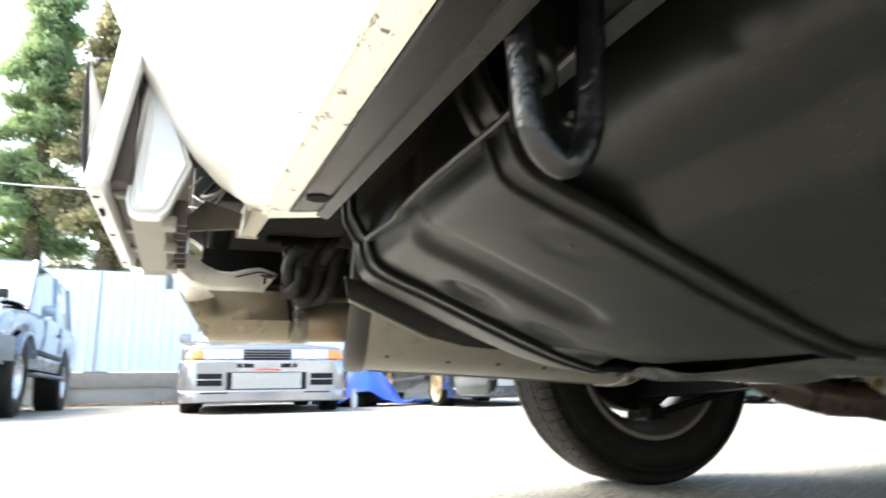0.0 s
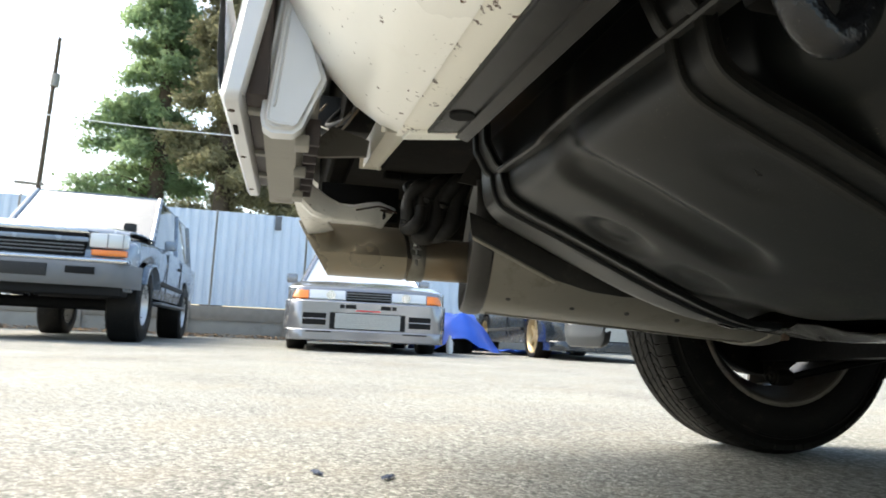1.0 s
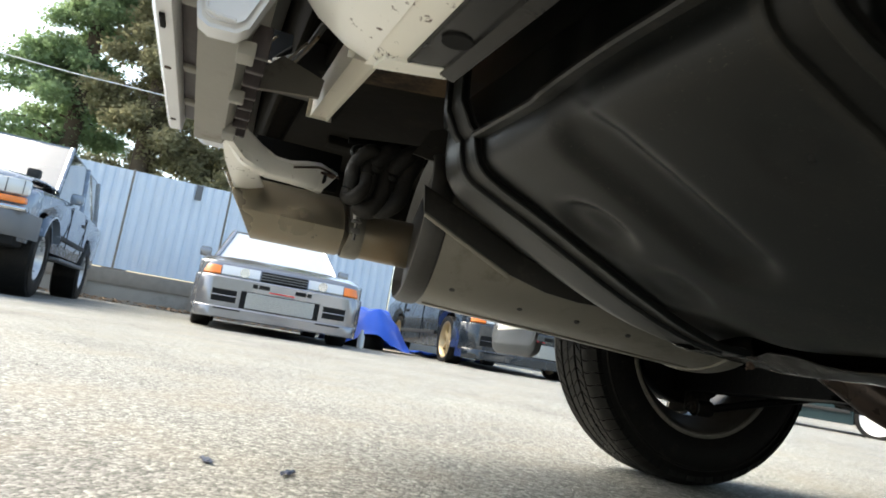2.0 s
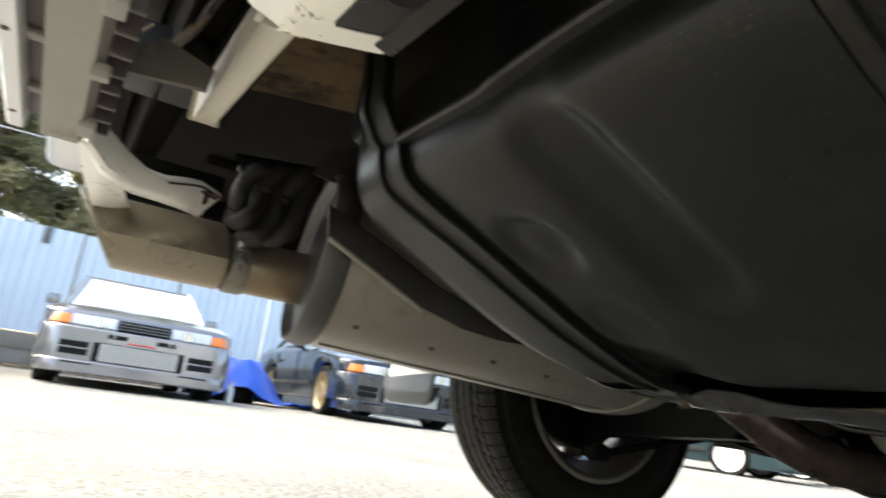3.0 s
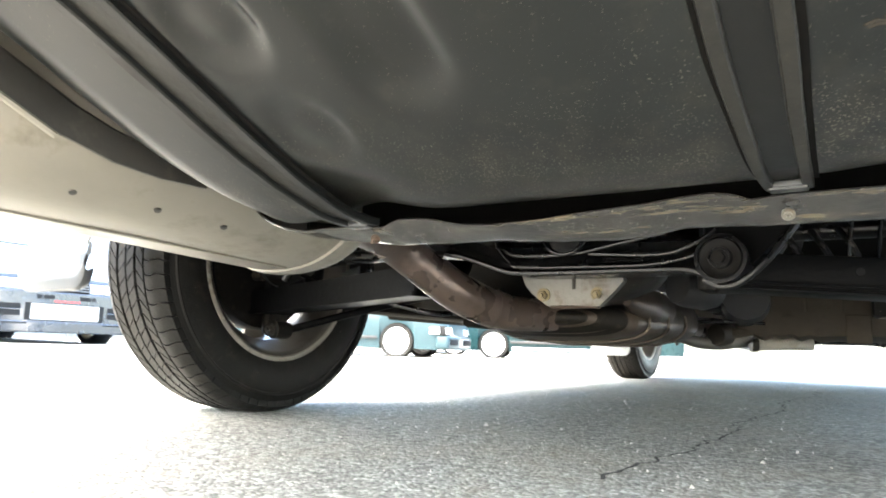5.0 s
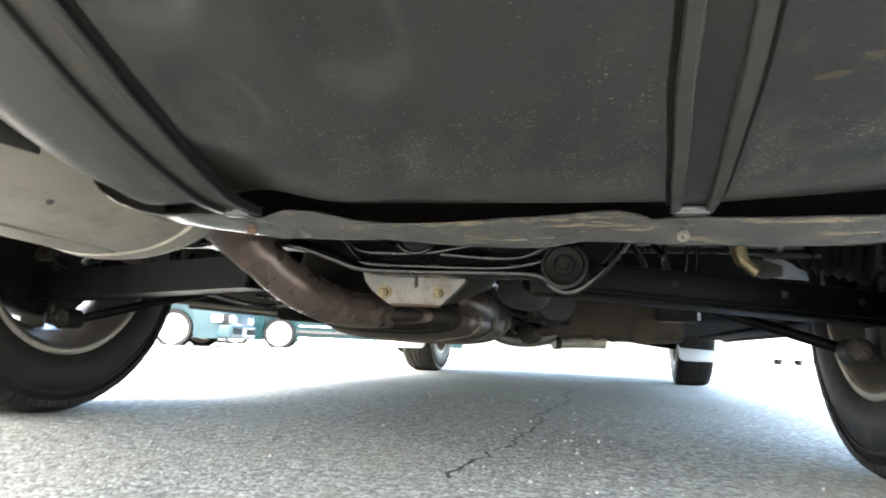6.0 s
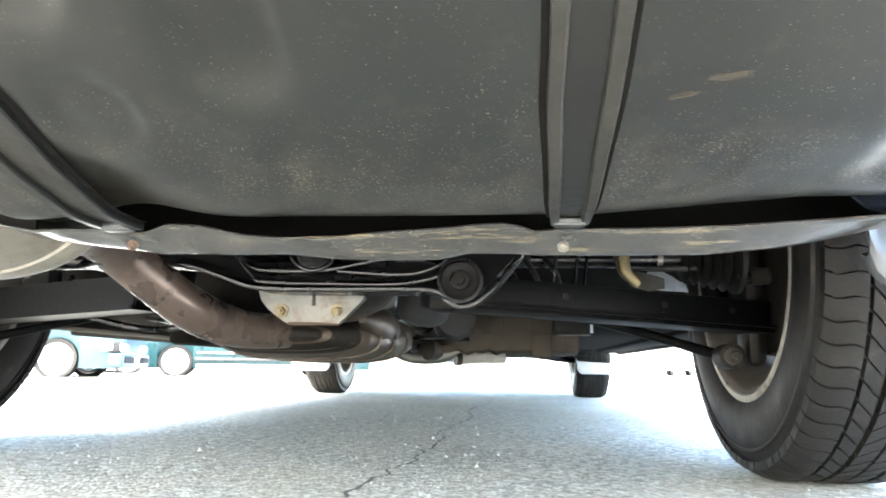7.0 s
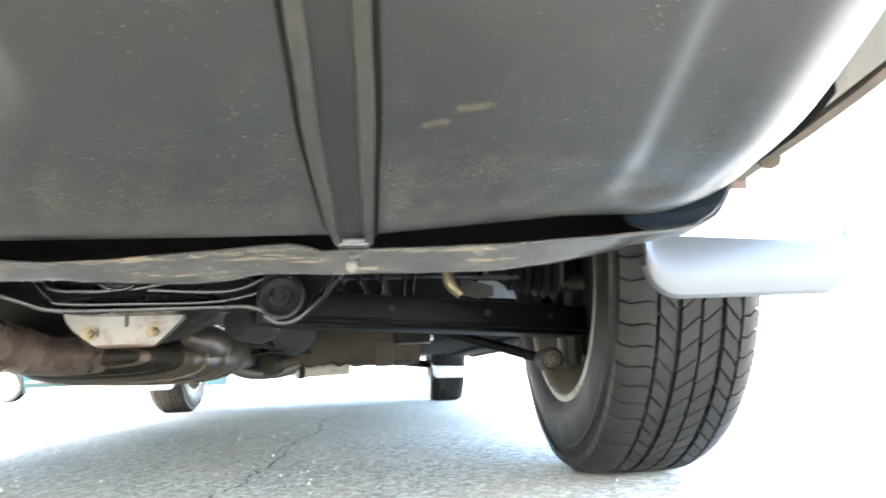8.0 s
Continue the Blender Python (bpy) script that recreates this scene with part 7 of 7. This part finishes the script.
def build_tree(name, label, x, y, height, spread, mat, seed, leaves=14000, base=2.0, lean=0.0):
    """Conifer: trunk, limbs in whorls, and thousands of small leaf sprays that hang from the limbs with gaps between."""
    rng = random.Random(seed)
    t = thing(name, label, "tree", pose(x, y, 0), group="conifers behind the fence")
    part("trunk", tube([(0, 0, 0), (0.1 * lean, 0.05, height * 0.4), (0.15 * lean, 0, height * 0.75), (0.2 * lean, 0, height)], [0.26, 0.18, 0.1, 0.02], 12), BARK, t)
    limbs = []
    bm = bmesh.new()
    z = base
    while z < height - 0.3:
        f = (z - base) / (height - base)
        r = spread * (1 - f) ** 0.75 * rng.uniform(0.55, 1.15) + 0.15
        a = rng.uniform(0, 6.283)
        p0 = Vector((0.15 * lean * f, 0, z))
        p1 = p0 + Vector((math.cos(a) * r * 0.5, math.sin(a) * r * 0.5, r * 0.10))
        p2 = p0 + Vector((math.cos(a) * r, math.sin(a) * r, -r * 0.12 + rng.uniform(-0.1, 0.2)))
        add_tube(bm, [p0, p1, p2], [0.035, 0.022, 0.006], 5, 3)
        limbs.append((p0, p1, p2, r))
        z += rng.uniform(0.05, 0.13)
    tagged(part("branchwork", bm, BARK, t), "thin brown branches", kind="stuff")
    verts, faces = [], []
    for _ in range(leaves):
        p0, p1, p2, r = rng.choice(limbs)
        f = rng.random() ** 0.55
        c = (p0.lerp(p1, f * 2) if f < 0.5 else p1.lerp(p2, f * 2 - 1)) + Vector((rng.gauss(0, 0.12), rng.gauss(0, 0.12), rng.gauss(-0.05, 0.10)))
        d = Vector((rng.gauss(0, 1), rng.gauss(0, 1), rng.gauss(-0.2, 0.7))).normalized()
        s = d.cross(Vector((rng.gauss(0, 1), rng.gauss(0, 1), rng.gauss(0, 1)))).normalized()
        l, w = rng.uniform(0.07, 0.14), rng.uniform(0.018, 0.04)
        b = len(verts)
        verts += [tuple(c), tuple(c + d * l * 0.5 + s * w), tuple(c + d * l), tuple(c + d * l * 0.5 - s * w)]
        faces.append((b, b + 1, b + 2, b + 3))
    me = bpy.data.meshes.new("crown")
    me.from_pydata(verts, [], faces)
    me.materials.append(mat)
    cr = new("crown", me)
    cr.parent = t
    tagged(cr, kind="stuff")
    return t


build_tree("conifer_tree", "tall green conifer behind the fence", -16.0, -4.3, 10.5, 1.7, LEAF, 1, 80000, 2.4)
build_tree("conifer_tree", "browning conifer behind the fence", -15.0, -2.7, 9.5, 1.5, LEAF_BROWN, 2, 80000, 1.6)
build_tree("conifer_tree", "browning conifer with dense crown behind the fence", -15.4, -0.6, 8.5, 1.7, LEAF_BROWN, 3, 55000, 1.6)
build_tree("conifer_tree", "green conifer with browning skirts", -15.8, 1.4, 8.0, 1.6, LEAF, 4, 40000, 1.6)


def build_pole():
    p = thing("utility_pole", "slender dark utility pole with a pale fitting", "pole", pose(-16, -6.79, 0, -0.8, 0, 0))
    part("shaft", tube([(0, 0, 0), (0, 0.0, 6.85)], [0.065, 0.042], 14, 1), BARK, p)
    part("fitting", tube([(0.02, 0.03, 5.65), (0.02, 0.035, 5.95)], 0.095, 14, 1), CONCRETE, p, "pale ring fitting")
    part("cross_arm", box((-0.05, -0.5, 3.3), (0.05, 0.1, 3.36), 0.01), WOOD, p)
    c = thing("overhead_cable", "thin pale overhead cable", "cable")
    part("cable", tube([(-13.5, -9.0, 4.35), (-13.5, -4.75, 4.22), (-13.5, -3.2, 4.22), (-13.5, 0, 4.3), (-13.5, 6, 4.7)], 0.012, 6, 8), WHITEPAINT, c)


build_pole()


def build_clutter():
    t = thing("tyre_stack", "two old tyres stacked under a blue tarpaulin", "tyre")
    for k in range(2):
        ob = mesh_object("tyre", tyre_mesh(0.31, 0.19, 0.2), TYRE)
        ob.parent = t
        ob.matrix_basis = pose(-8.5, 1.22, ground_z(-8.5, 1) + 0.1 + 0.2 * k, 0, 90, 0)
    tp = thing("tarpaulin", "crumpled blue tarpaulin draped over tyres", "tarpaulin")
    rows = []
    for i in range(26):
        row = []
        for j in range(22):
            u, v = -0.55 + 1.1 * i / 25, -0.55 + 1.1 * j / 21
            r = math.hypot(u, v)
            z = 0.52 - max(0, r - 0.28) * 1.25 + 0.05 * noise.noise((u * 6, v * 6, 2)) + 0.02 * noise.noise((u * 15, v * 15, 4))
            row.append((-8.45 + u, 1.22 + v, max(0.03, z) + ground_z(-8.5, 1)))
        rows.append(row)
    part("cloth", sheet(rows, 0.004), TARP, tp)
    rows = [[(-9.0 + 0.05 * i, 1.6 + 0.1 * j, ground_z(-8.5, 1) + 0.05 + 0.04 * noise.noise((i * 0.7, j * 0.7, 1))) for j in range(14)] for i in range(16)]
    tb = thing("tarpaulin", "blue tarpaulin lying flat on the ground", "tarpaulin")
    part("cloth", sheet(rows, 0.004), TARP, tb)
    j = thing("bottle", "small clear plastic bottle on the ground", "bottle", pose(-7.6, 0.98, ground_z(-7.6, 1)))
    part("vessel", lathe([(0, 0), (0, 0.045), (0.15, 0.045), (0.19, 0.02), (0.23, 0.018), (0.23, 0)], pose(0, 0, 0, 0, -90, 0), 16), LAMPGLASS, j)
    for x, y, a, label in ((-0.417, -0.976, 20, "small dark blue plastic scrap on the asphalt"), (-0.382, -0.874, -35, "small dark blue plastic scrap lying flat")):
        sc = thing("plastic_scrap", label, "litter", pose(x, y, ground_z(x, y) + 0.003, 0, 0, a))
        rows = [[(u * 0.016, v * 0.006 * (1 - 0.4 * abs(u)), 0.002 + 0.002 * math.sin(5 * u + 3 * v)) for v in (-1, -0.3, 0.4, 1)] for u in (-1, -0.5, 0, 0.4, 1)]
        part("flake", sheet(rows, 0.0012), SCRAP, sc)
    lv = thing("leaf_litter", "brown leaf litter along the fence foot", "leaves", kind="stuff")
    rng = random.Random(8)
    verts, faces = [], []
    for _ in range(1500):
        x, y = -12.2 + abs(rng.gauss(0, 0.35)), rng.uniform(-7, 3)
        z = ground_z(x, y) + rng.uniform(0.005, 0.06)
        a, l = rng.random() * 6.28, rng.uniform(0.03, 0.07)
        b = len(verts)
        verts += [(x, y, z), (x + l * math.cos(a), y + l * math.sin(a), z + 0.02), (x + l * math.cos(a + 1), y + l * math.sin(a + 1), z + 0.01)]
        faces.append((b, b + 1, b + 2))
    me = bpy.data.meshes.new("litter")
    me.from_pydata(verts, [], faces)
    me.materials.append(material("dry_leaf", (0.22, 0.13, 0.06), 0.8, spread=0.3, bump=0))
    ob = new("litter", me)
    ob.parent = lv


build_clutter()
